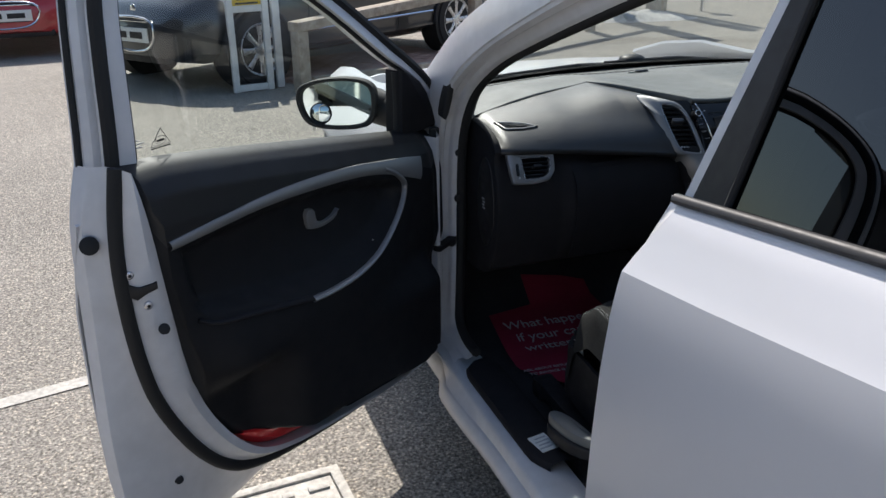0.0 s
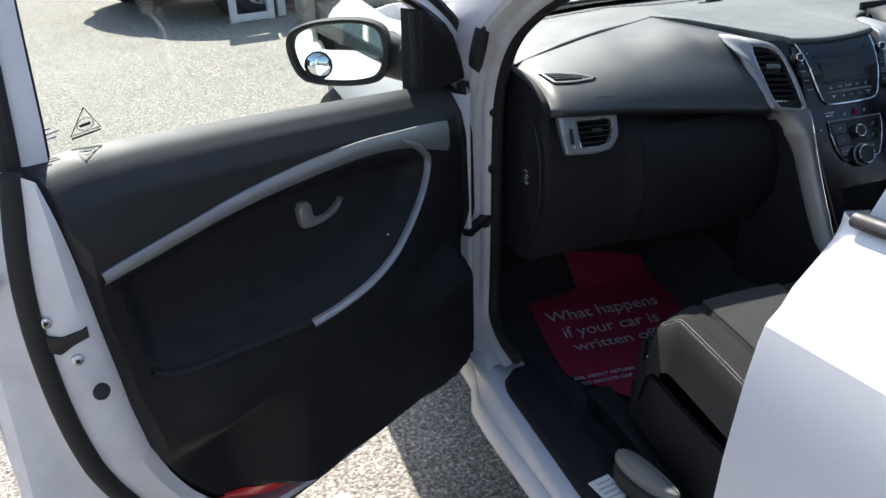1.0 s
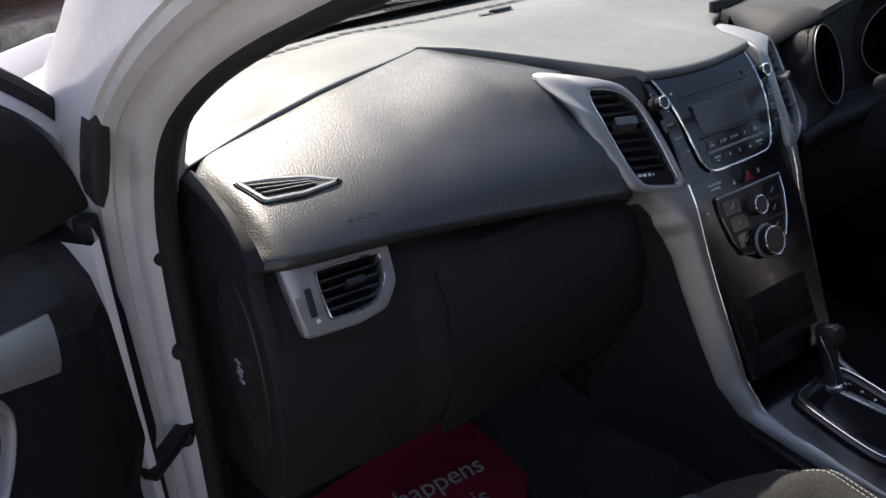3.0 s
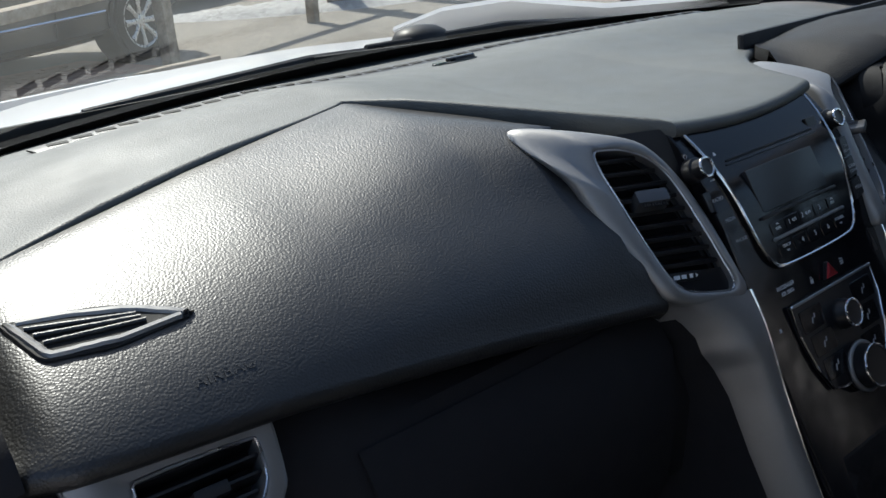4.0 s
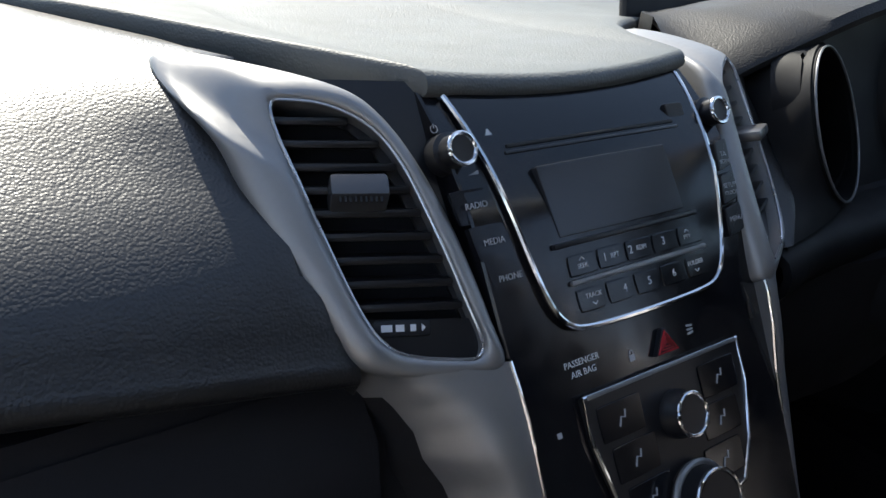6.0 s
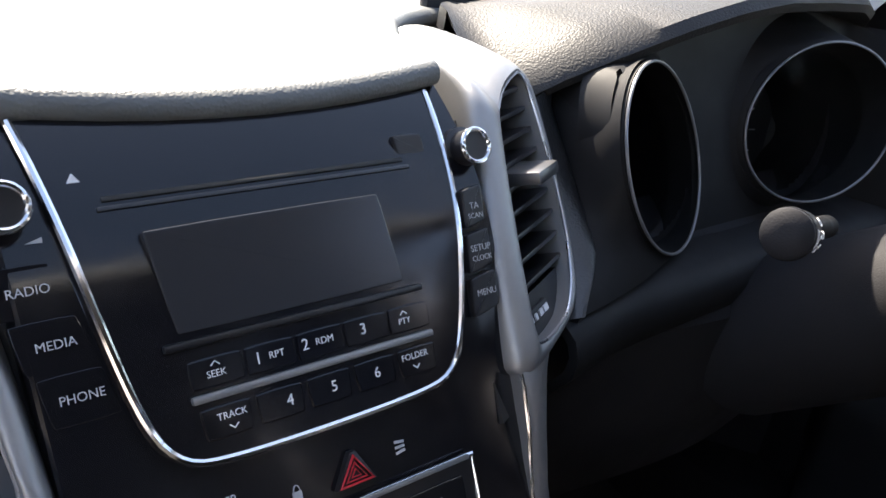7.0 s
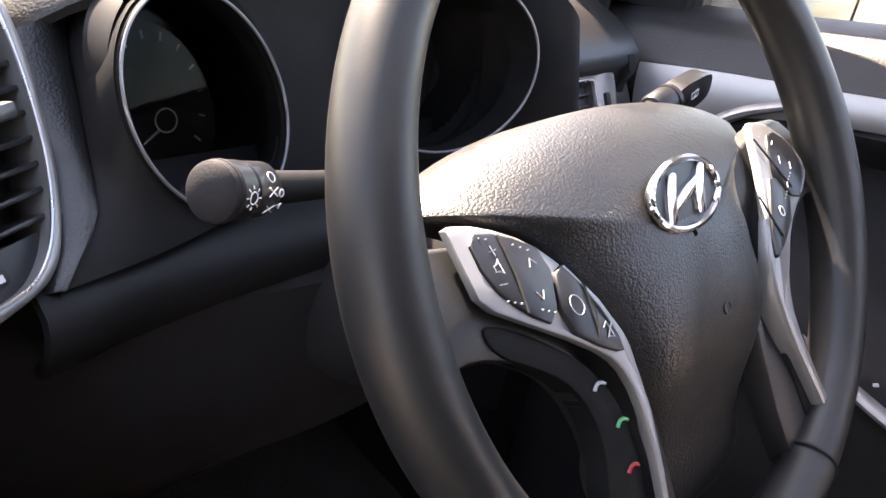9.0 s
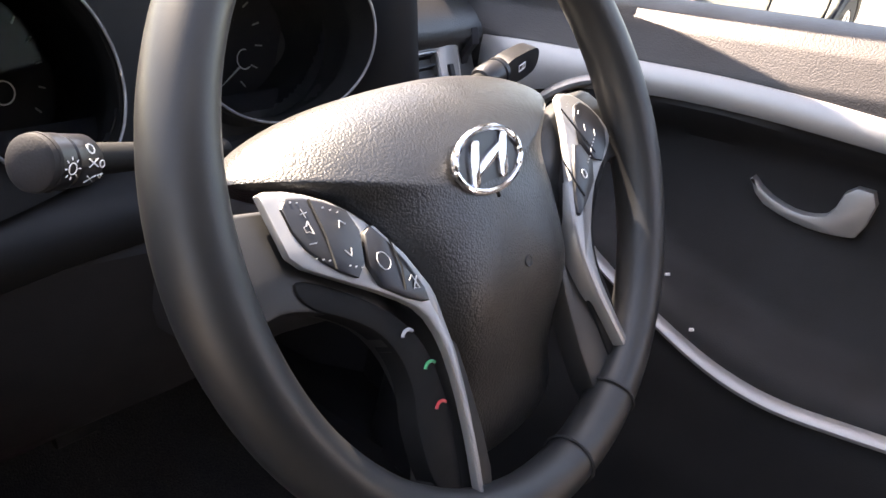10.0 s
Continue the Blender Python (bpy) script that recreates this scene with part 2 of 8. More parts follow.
def soft_line(pts, rounds=2, closed=False):
    """Corner-cut a polyline into a smooth one."""
    pts = [Vector(p) for p in pts]
    for _ in range(rounds):
        out = [] if closed else [pts[0]]
        n = len(pts)
        for i in range(n if closed else n - 1):
            a, b = pts[i], pts[(i + 1) % n]
            out += [a * 0.75 + b * 0.25, a * 0.25 + b * 0.75]
        if not closed:
            out.append(pts[-1])
        pts = out
    return pts


def resample(pts, n, closed=False):
    pts = [Vector(p) for p in pts]
    if closed:
        pts = pts + [pts[0]]
    d = [0.0]
    for a, b in zip(pts, pts[1:]):
        d.append(d[-1] + (b - a).length)
    out, k = [], 0
    for i in range(n):
        s = d[-1] * i / (n if closed else n - 1)
        while k < len(d) - 2 and d[k + 1] < s:
            k += 1
        f = (s - d[k]) / max(d[k + 1] - d[k], 1e-9)
        out.append(pts[k].lerp(pts[k + 1], min(max(f, 0), 1)))
    return out


def add_grid(bm, rows, close_u=False, close_v=False):
    vs = [[bm.verts.new(p) for p in r] for r in rows]
    nr, nc = len(vs), len(vs[0])
    for i in range(nr if close_u else nr - 1):
        for j in range(nc if close_v else nc - 1):
            try:
                bm.faces.new((vs[i][j], vs[i][(j + 1) % nc], vs[(i + 1) % nr][(j + 1) % nc], vs[(i + 1) % nr][j]))
            except ValueError:
                pass
    return vs


def sheet(rows, thick=0.0, m=None, close_u=False, close_v=False):
    """A lofted sheet; with thick, a shell of that thickness."""
    bm = bmesh.new()
    add_grid(bm, rows, close_u, close_v)
    if thick:
        bmesh.ops.recalc_face_normals(bm, faces=bm.faces[:])
        bmesh.ops.solidify(bm, geom=bm.faces[:], thickness=thick)
    if m:
        bmesh.ops.transform(bm, matrix=m, verts=bm.verts[:])
    return bm


def tube(path, r, seg=10, closed=False, flat=1.0, up=(0, 0, 1), bm=None, caps=True):
    """Sweep a round or flattened section along a path; r may be a number or a list."""
    bm = bm or bmesh.new()
    path = [Vector(p) for p in path]
    n = len(path)
    rows = []
    side = None
    for i, p in enumerate(path):
        a = path[(i - 1) % n] if closed or i else p
        b = path[(i + 1) % n] if closed or i < n - 1 else p
        tan = (b - a).normalized()
        ref = Vector(up)
        if abs(tan.dot(ref)) > 0.97:
            ref = Vector((0.3, 1, 0.1)).normalized()
        sd = tan.cross(ref).normalized()
        if side and sd.dot(side) < 0:
            sd = -sd
        side = sd
        nv = sd.cross(tan)
        rr = r[i] if isinstance(r, (list, tuple)) else r
        rows.append([p + sd * (math.cos(t) * rr) + nv * (math.sin(t) * rr * flat) for t in [2 * math.pi * k / seg for k in range(seg)]])
    vs = add_grid(bm, rows, closed, True)
    if not closed and caps:
        bm.faces.new(vs[0])
        bm.faces.new(vs[-1])
    return bm


def plate(pts, d0, d1, m=None, bevel=0.0, bm=None, seg=2):
    """A closed outline in the plane, drawn out from depth d0 to d1, with its front edge (d1) rounded."""
    bm = bm or bmesh.new()
    pts = [Vector((p[0], p[1], 0)) for p in pts]
    loops = [[(p.x, p.y, d0) for p in pts]]
    if bevel:
        n = len(pts)
        turn = sum(pts[i - 1].x * pts[i].y - pts[i].x * pts[i - 1].y for i in range(n))
        inw = []
        for i in range(n):
            tn = (pts[(i + 1) % n] - pts[i - 1]).normalized()
            q = Vector((-tn.y, tn.x, 0))
            inw.append(q if turn > 0 else -q)
        for k in range(seg + 1):
            t = math.pi / 2 * k / seg
            o, h = bevel * (1 - math.cos(t)), bevel * (1 - math.sin(t))
            loops.append([(p.x + q.x * o, p.y + q.y * o, d1 - h) for p, q in zip(pts, inw)])
    else:
        loops.append([(p.x, p.y, d1) for p in pts])
    if m:
        loops = [[m @ Vector(p) for p in l] for l in loops]
    vs = add_grid(bm, loops, False, True)
    bm.faces.new(vs[-1])
    bm.faces.new(list(reversed(vs[0])))
    return bm


def ring(outer, inner, rise, base, m=None, n=64, bm=None):
    """A frame between two closed outlines (3D points) with a rounded face, standing rise above them and going back to base."""
    bm = bm or bmesh.new()
    a, b = resample(outer, n, True), resample(inner, n, True)
    nrm = Vector((0, 0, 1))
    rows = [[p + nrm * base for p in a], a]
    for f, h in ((0.2, 0.7), (0.5, 1.0), (0.8, 0.7)):
        rows.append([p.lerp(q, f) + nrm * rise * h for p, q in zip(a, b)])
    rows += [b, [q + nrm * base for q in b]]
    if m:
        rows = [[m @ p for p in r] for r in rows]
    add_grid(bm, rows, False, True)
    return bm


def rbox(sx, sy, sz, m=None, bevel=0.004, bm=None, seg=2):
    """A box of the given size centred at the origin of m, with rounded edges."""
    tmp = bmesh.new()
    bmesh.ops.create_cube(tmp, size=1)
    bmesh.ops.scale(tmp, vec=(sx, sy, sz), verts=tmp.verts[:])
    if bevel:
        bmesh.ops.bevel(tmp, geom=tmp.edges[:], offset=bevel, segments=seg, affect="EDGES", profile=0.6)
    if m:
        bmesh.ops.transform(tmp, matrix=m, verts=tmp.verts[:])
    if bm is None:
        return tmp
    me = bpy.data.meshes.new("tmp")
    tmp.to_mesh(me)
    tmp.free()
    bm.from_mesh(me)
    bpy.data.meshes.remove(me)
    return bm


def lathe(profile, m=None, seg=32, bm=None):
    """Turn (radius, height) pairs about the local z axis."""
    bm = bm or bmesh.new()
    rows = []
    for r, h in profile:
        rows.append([Vector((r * math.cos(2 * math.pi * k / seg), r * math.sin(2 * math.pi * k / seg), h)) for k in range(seg)])
    if m:
        rows = [[m @ p for p in row] for row in rows]
    vs = add_grid(bm, rows, False, True)
    bm.faces.new(vs[0])
    bm.faces.new(vs[-1])
    return bm


def words(text, size, m, mat, parent, name="lettering", label="", depth=0.0003, spacing=1.0, align="CENTER"):
    """Raised lettering in the plane of m."""
    c = bpy.data.curves.new(name, "FONT")
    c.body, c.size, c.extrude = text, size, depth
    c.align_x, c.align_y = align, "CENTER"
    c.space_character = spacing
    c.resolution_u = 3
    tmp = bpy.data.objects.new("tmp_text", c)
    scene.collection.objects.link(tmp)
    bpy.context.view_layer.update()
    me = bpy.data.meshes.new_from_object(tmp.evaluated_get(bpy.context.evaluated_depsgraph_get()))
    bpy.data.objects.remove(tmp)
    bm = bmesh.new()
    bm.from_mesh(me)
    bpy.data.meshes.remove(me)
    bmesh.ops.transform(bm, matrix=m, verts=bm.verts[:])
    return part(name, bm, mat, parent, label, smooth=False)


def lerp_table(table, x):
    """Linear interpolation in rows of (x, value...)."""
    if x <= table[0][0]:
        return table[0][1] if len(table[0]) == 2 else table[0][1:]
    for a, b in zip(table, table[1:]):
        if x <= b[0]:
            f = (x - a[0]) / (b[0] - a[0])
            v = [p + (q - p) * f for p, q in zip(a[1:], b[1:])]
            return v[0] if len(v) == 1 else v
    return table[-1][1] if len(table[-1]) == 2 else table[-1][1:]


def smoothstep(a, b, x):
    t = min(max((x - a) / (b - a), 0.0), 1.0)
    return t * t * (3 - 2 * t)


def inside(p, poly):
    c = False
    n = len(poly)
    for i in range(n):
        (x1, y1), (x2, y2) = poly[i], poly[(i + 1) % n]
        if (y1 > p[1]) != (y2 > p[1]) and p[0] < (x2 - x1) * (p[1] - y1) / (y2 - y1) + x1:
            c = not c
    return c


def edge_dist(p, poly):
    best = 1e9
    n = len(poly)
    P = Vector((p[0], p[1]))
    for i in range(n):
        a, b = Vector(poly[i]), Vector(poly[(i + 1) % n])
        f = min(max((P - a).dot(b - a) / max((b - a).length_squared, 1e-12), 0), 1)
        best = min(best, (P - a.lerp(b, f)).length)
    return best

# ==== ground and lot ====
def ground_z(y):
    """The yard falls gently away ahead of the car."""
    return -0.05 * min(max(y - 3.5, 0.0), 14.0)


def ground_sheet():
    bm = bmesh.new()
    ring_r = [0, 1.5, 2.5, 3.2, 3.8, 4.4, 5, 5.7, 6.4, 7.2, 8, 9, 10.5, 12, 14, 16, 18, 20, 25, 40, 100, 400, 2500]
    rows = []
    for r in ring_r[1:]:
        rows.append([Vector((r * math.cos(a), r * math.sin(a), 0.006 * noise.noise(Vector((r * math.cos(a) * 0.4, r * math.sin(a) * 0.4, 0))) if r < 30 else 0)) + Vector((0, 0, ground_z(r * math.sin(a)))) for a in [2 * math.pi * k / 48 for k in range(48)]])
    vs = add_grid(bm, rows, False, True)
    c = bm.verts.new((0, 0, 0))
    for k in range(48):
        bm.faces.new((c, vs[0][k], vs[0][(k + 1) % 48]))
    return bm


g = part("ground", ground_sheet(), M_ASPHALT)
tagged(g, "worn sunlit grey asphalt of a car park", "ground", kind="structure")

line = part("parking_line", sheet([[(-9.0, -0.726, 0.003), (-9.0, -0.666, 0.003)], [(-1.2, 0.830, 0.003), (-1.2, 0.888, 0.003)]]), M_PAINTLINE)
tagged(line, "worn white painted parking bay line on asphalt", "road marking", kind="structure")

# raised block-paved strip with a timber edge
KA, KB = Vector((-0.15, 4.80, ground_z(4.80))), Vector((1.75, 5.28, ground_z(5.28)))
kd = (KB - KA).normalized()
kn = Vector((0, 0.05, 1)).cross(kd).normalized()
ku = kd.cross(kn)
bm = bmesh.new()
rbox((KB - KA).length, 0.08, 0.12, axes_at((KA + KB) / 2 + Vector((0, 0, 0.05)), kd, kn, ku), 0.012, bm)
kerb = part("kerb", bm, M_TIMBER)
tagged(kerb, "weathered brown timber kerb edging the paving", "kerb", kind="structure")
pav = thing("pavement", "pinkish block paving beyond the timber kerb", "pavement", kind="structure")
part("bedding", rbox((KB - KA).length, 1.7, 0.04, axes_at((KA + KB) / 2 + kn * 0.90 - Vector((0, 0, 0.014)), kd, kn, ku), 0), M_PAVER, pav)


# ==== background cars ====
def wheel_parts(parent, m, r=0.30, width=0.19, spokes=8):
    """Tyre and rim; the axle is the local z axis, the outer face at +z."""
    w = part("wheel", lathe([(r * 0.64, -width / 2), (r * 0.94, -width / 2), (r, -width * 0.36), (r, width * 0.36), (r * 0.94, width / 2), (r * 0.70, width / 2), (r * 0.67, width * 0.36), (r * 0.64, 0.0)], m, 40), M_TYRE, parent)
    bm = bmesh.new()
    o = resample([(r * 0.69 * math.cos(a), r * 0.69 * math.sin(a), width * 0.47) for a in [2 * math.pi * k / 48 for k in range(48)]], 48, True)
    i = [(p * (0.9 / 1.0)) for p in o]
    for q in i:
        q.z = width * 0.42
    ring(o, i, 0.006, -0.03, m, 48, bm)
    for k in range(spokes):
        a = 2 * math.pi * k / spokes
        d = Vector((math.cos(a), math.sin(a), 0))
        s = Vector((-d.y, d.x, 0))
        rows = []
        for f, wd, h in ((0.10, 0.026, 0.40), (0.35, 0.019, 0.44), (0.62, 0.028, 0.46)):
            c = d * r * f + Vector((0, 0, width * h))
            rows.append([m @ (c - s * wd * r / 0.3), m @ (c - s * wd * 0.5 + Vector((0, 0, 0.008))), m @ (c + s * wd * 0.5 + Vector((0, 0, 0.008))), m @ (c + s * wd * r / 0.3)])
        add_grid(bm, rows)
    lathe([(r * 0.17, width * 0.30), (r * 0.17, width * 0.44), (r * 0.10, width * 0.47)], m, 20, bm)
    part("rim", bm, M_ALLOY, w, "multi-spoke alloy rim")
    part("brake_disc", lathe([(r * 0.62, width * 0.02), (r * 0.62, width * 0.06), (r * 0.2, width * 0.08)], m, 32), M_BLACK, w)
    return w


def hatchback(name, label, paint, place, heading, half=0.86, bars=True):
    """A parked hatchback; local x to its nose, y to its left, origin on the ground under its middle."""
    e = thing(name, label, "car", group="parked cars")
    up = Vector((0, 0.05 if 3.5 < place[1] < 17.5 else 0, 1)).normalized()
    fwd = Vector((math.cos(radians(heading)), math.sin(radians(heading)), 0))
    left = up.cross(fwd).normalized()
    e.matrix_basis = axes_at((place[0], place[1], ground_z(place[1])), left.cross(up), left, up)
    M = e.matrix_basis.copy()
    # lower body: sections along the length: x, half width, floor z, waist z, hump z
    sec = [(-1.95, 0.62, 0.42, 0.80, 0.84), (-1.88, 0.78, 0.30, 0.88, 0.95), (-1.5, half, 0.22, 0.93, 1.0), (-0.6, half, 0.20, 0.93, 0.98), (0.5, half, 0.20, 0.90, 0.95), (0.95, half, 0.21, 0.86, 0.93), (1.42, half * 0.97, 0.22, 0.78, 0.84), (1.63, half * 0.90, 0.22, 0.69, 0.75), (1.77, half * 0.74, 0.24, 0.60, 0.65), (1.85, half * 0.47, 0.28, 0.50, 0.53)]
    fine = []
    for a, b in zip(sec, sec[1:]):
        for k in range(4):
            fine.append([p + (q - p) * k / 4 for p, q in zip(a, b)])
    fine.append(list(sec[-1]))
    rows = []
    for x, w, f, s, h in fine:
        prof = [(0, f), (w * 0.8, f), (w * 0.97, f + 0.08), (w, (f + s) / 2), (w * 0.985, s - 0.06), (w * 0.93, s), (w * 0.8, h - 0.015), (w * 0.4, h + 0.01), (0, h + 0.015)]
        left = [(x, y, z) for y, z in prof]
        rows.append([M @ Vector(p) for p in left + [(x, -y, z) for x, y, z in reversed(left[1:-1])]])
    bm = bmesh.new()
    vs = add_grid(bm, rows, False, True)
    bm.faces.new(vs[0])
    bm.faces.new(vs[-1])
    part("body", bm, paint, e)
    # cabin glass and roof
    gsec = [(-1.8, 0.66, 0.97, 0.60, 1.0), (-1.45, 0.74, 0.98, 0.55, 1.40), (-0.8, 0.78, 0.96, 0.56, 1.47), (0.1, 0.78, 0.94, 0.55, 1.45), (0.5, 0.76, 0.93, 0.56, 1.30), (1.05, 0.70, 0.92, 0.62, 0.95)]
    rows = [[M @ Vector(p) for p in ((x, w, z0), (x, (w + wt) / 2, (z0 + z1) / 2), (x, wt, z1), (x, wt * 0.5, z1 + 0.02), (x, -wt * 0.5, z1 + 0.02), (x, -wt, z1), (x, -(w + wt) / 2, (z0 + z1) / 2), (x, -w, z0))] for x, w, z0, wt, z1 in gsec]
    part("glasshouse", sheet(rows), M_BLUEGLASS, e, "dark windows")
    rows = [[M @ Vector((x, y, z + 0.035 - 0.03 * abs(y / wt) ** 3)) for y in (-wt * 1.03, -wt * 0.6, 0, wt * 0.6, wt * 1.03)] for x, w, z0, wt, z in gsec[1:5]]
    part("roof", sheet(rows, 0.02), paint, e)
    for s in (1, -1):
        for (xa, za), (xb, zb) in (((1.05, 0.95), (0.38, 1.40)), ((-0.35, 0.96), (-0.45, 1.46)), ((-1.75, 1.0), (-1.42, 1.42))):
            ya, yb = 0.715 * s, 0.565 * s
            part("pillar", tube([M @ Vector((xa, ya * 1.03, za)), M @ Vector(((xa + xb) / 2, (ya + yb) / 2 * 1.05, (za + zb) / 2)), M @ Vector((xb, yb * 1.02, zb))], 0.035, 8), paint, e)
        # wheel arch and wheel
        for xw in (1.24, -1.28):
            wheel_parts(e, M @ pose(xw, (half - 0.085) * s, 0.30, -90 * s, 0, 0))
            arc = [M @ Vector((xw + 0.335 * math.cos(a), (half - 0.004) * s, 0.30 + 0.335 * math.sin(a))) for a in [math.pi * k / 14 for k in range(15)]]
            part("wheel_arch", tube(arc, 0.022, 6), M_BLACK, e)
            part("arch_liner", lathe([(0.33, -0.12), (0.33, 0.085), (0.02, 0.085)], M @ pose(xw, (half - 0.09) * s, 0.30, -90 * s, 0, 0), 28), M_RUBBER, e)
        # headlamp, fog lamp, mirror, door line, handle
        hl = [(1.36, 0.81, 0.70), (1.48, 0.78, 0.665), (1.60, 0.71, 0.615), (1.70, 0.60, 0.57), (1.67, 0.61, 0.645), (1.54, 0.72, 0.735), (1.42, 0.78, 0.765)]
        bm = bmesh.new()
        a = [bm.verts.new(M @ Vector((x + 0.02, (y + 0.025) * s, z + 0.012))) for x, y, z in hl]
        b = [bm.verts.new(M @ Vector((x - 0.05, (y - 0.06) * s, z - 0.01))) for x, y, z in hl]
        bm.faces.new(a)
        for k in range(len(a)):
            bm.faces.new((a[k], a[(k + 1) % len(a)], b[(k + 1) % len(a)], b[k]))
        part("headlight", bm, M_LAMP, e, "clear headlight")
        part("fog_light", lathe([(0.055, -0.03), (0.055, 0.012), (0.04, 0.02), (0.0, 0.02)], M @ pose(1.70, 0.60 * s, 0.345, 0, 78, 22 * s), 20), M_LAMP, e, "round fog light in a chrome ring")
        part("door_mirror", rbox(0.11, 0.2, 0.13, M @ pose(0.72, 0.93 * s, 0.98), 0.04), paint, e)
        part("door_handle", rbox(0.16, 0.03, 0.025, M @ pose(-0.35, half * s, 0.80), 0.008), paint, e)
        for xl in (0.72, -0.42, -1.25):
            part("door_gap", tube([M @ Vector((xl, half * 0.986 * s, 0.86)), M @ Vector((xl - 0.02, half * 1.001 * s, 0.55)), M @ Vector((xl + 0.02, half * 0.99 * s, 0.3))], 0.005, 5), M_RUBBER, e)
    part("side_trim", tube([M @ Vector((-0.9, half + 0.004, 0.42)), M @ Vector((0.85, half + 0.004, 0.40))], 0.012, 6), M_CHROME, e, "slim bright side strip")
    # grille, plate and lower intake
    gr = [(0.36, 0.56), (0.0, 0.585), (-0.36, 0.56), (-0.30, 0.34), (0.0, 0.30), (0.30, 0.34)]
    G = M @ axes_at((1.818, 0, 0), (0, 1, 0), (0, 0, 1), (1, 0, 0))
    gpts = soft_line([(x, y, 0) for x, y in gr], 2, True)
    part("grille", plate(gpts, -0.14, 0.03, G, 0.006), M_BLACK, e)
    part("grille_surround", tube([G @ (p + Vector((0, 0, 0.034))) for p in gpts], 0.011, 8, True), M_CHROME, e, "chrome grille surround")
    for k in range(4):
        part("grille_bar", rbox(0.52 - 0.03 * k, 0.010, 0.012, G @ pose(0, 0.545 - 0.055 * k, 0.034), 0.003), M_CHROME if k == 0 else M_SATINBLACK, e)
    pl = part("number_plate", rbox(0.52, 0.112, 0.012, G @ pose(0, 0.44, 0.045), 0.003), M_PLATE, e, "white plate")
    for k, wd in enumerate((0.19, 0.17)):
        part("plate_bar", rbox(wd, 0.05, 0.003, G @ pose(-0.12 + 0.23 * k, 0.44, 0.053), 0), M_BLACK, pl, "plain dark bar")
    part("lower_intake", rbox(0.9, 0.10, 0.05, G @ pose(0, 0.265, -0.03), 0.02), M_BLACK, e)
    part("badge", lathe([(0.04, 0.0), (0.04, 0.008), (0.03, 0.012)], G @ pose(0, 0.63, -0.03), 16), M_CHROME, e)
    return e


HEAD2 = 211
hatchback("parked_car", "dark grey hatchback with chrome grille parked by a timber rail", M_GREYCAR, (0.14, 6.53), HEAD2)
hatchback("parked_car", "dark hatchback parked further along the yard", M_GREYCAR, (3.19, 11.6), HEAD2)
hatchback("parked_car", "red hatchback parked nose-out with a white plate", M_REDCAR, (-2.56, 10.0), -92)
hatchback("parked_car", "dark grey hatchback parked tail-on beyond the driver door", M_GREYCAR, (4.15, 1.36), 0)
hatchback("parked_car", "silver hatchback parked across the asphalt", M_SILVERCAR, (-8.6, -6.2), -58)
hatchback("parked_car", "dark grey hatchback parked behind near the showroom", M_GREYCAR, (-1.0, -11.0), 95)

# knee rail
rail = thing("timber_rail", "weathered pale timber knee rail on square posts", "fence", (0, 0, 0))
RA, RB = Vector((-0.20, 4.80, 0)), Vector((2.05, 6.18, 0))
rd = (RB - RA).normalized()
rn = Vector((-rd.y, rd.x, 0))
part("beam", rbox((RB - RA).length * 2.2, 0.12, 0.075, axes_at(RA + rd * ((RB - RA).length * 1.1 - 0.11) + Vector((0, 0, 0.505)), (rd + Vector((0, 0, 0.022))).normalized(), rn, (rd + Vector((0, 0, 0.022))).normalized().cross(rn)), 0.012), M_TIMBER, rail)
for k in range(3):
    p = RA + rd * (2.24 * k - 0.05)
    foot, top = ground_z(p.y) - 0.05, 0.405 + 0.049 * k
    part("post", rbox(0.11, 0.09, top - foot, axes_at(p + Vector((0, 0, (top + foot) / 2)), rd, rn, (0, 0, 1)), 0.01), M_TIMBER, rail)

# tall posts further along, a blue notice and a low wall
for k, (x, y, w, h) in enumerate(((4.48, 8.1, 0.20, 2.6), (5.40, 8.63, 0.16, 2.6), (5.62, 8.75, 0.10, 2.6), (5.43, 10.4, 0.16, 2.6), (5.04, 11.1, 0.24, 2.6))):
    tagged(part("post", rbox(w, w, h, pose(x, y, h / 2 + ground_z(y) - 0.03, 0, 0, 30), 0.012), M_TIMBER), "grey timber canopy post standing on the asphalt", "post", group="canopy posts")
ns = thing("notice_sign", "small blue notice board on a slim grey pole", "sign", (5.97, 8.3, ground_z(8.3)))
part("pole", tube([(5.97, 8.33, ground_z(8.3) - 0.03), (5.97, 8.33, 0.5)], 0.02, 8), M_ALLOY, ns)
nb = part("board", plate([(-0.11, -0.16), (0.08, -0.19), (0.11, 0.16), (-0.09, 0.19)], -0.01, 0.0, pose(5.97, 8.3, 0.32, 90, 0, -32), 0.004), material("blue_sign", (0.03, 0.12, 0.5), 0.4), ns, "blue printed board")
for k in range(3):
    part("print_bar", rbox(0.12, 0.02, 0.003, pose(5.97, 8.3, 0.32, 90, 0, -32) @ pose(0, -0.07 + 0.07 * k, 0.002), 0), M_PLATE, nb, "plain white bar")

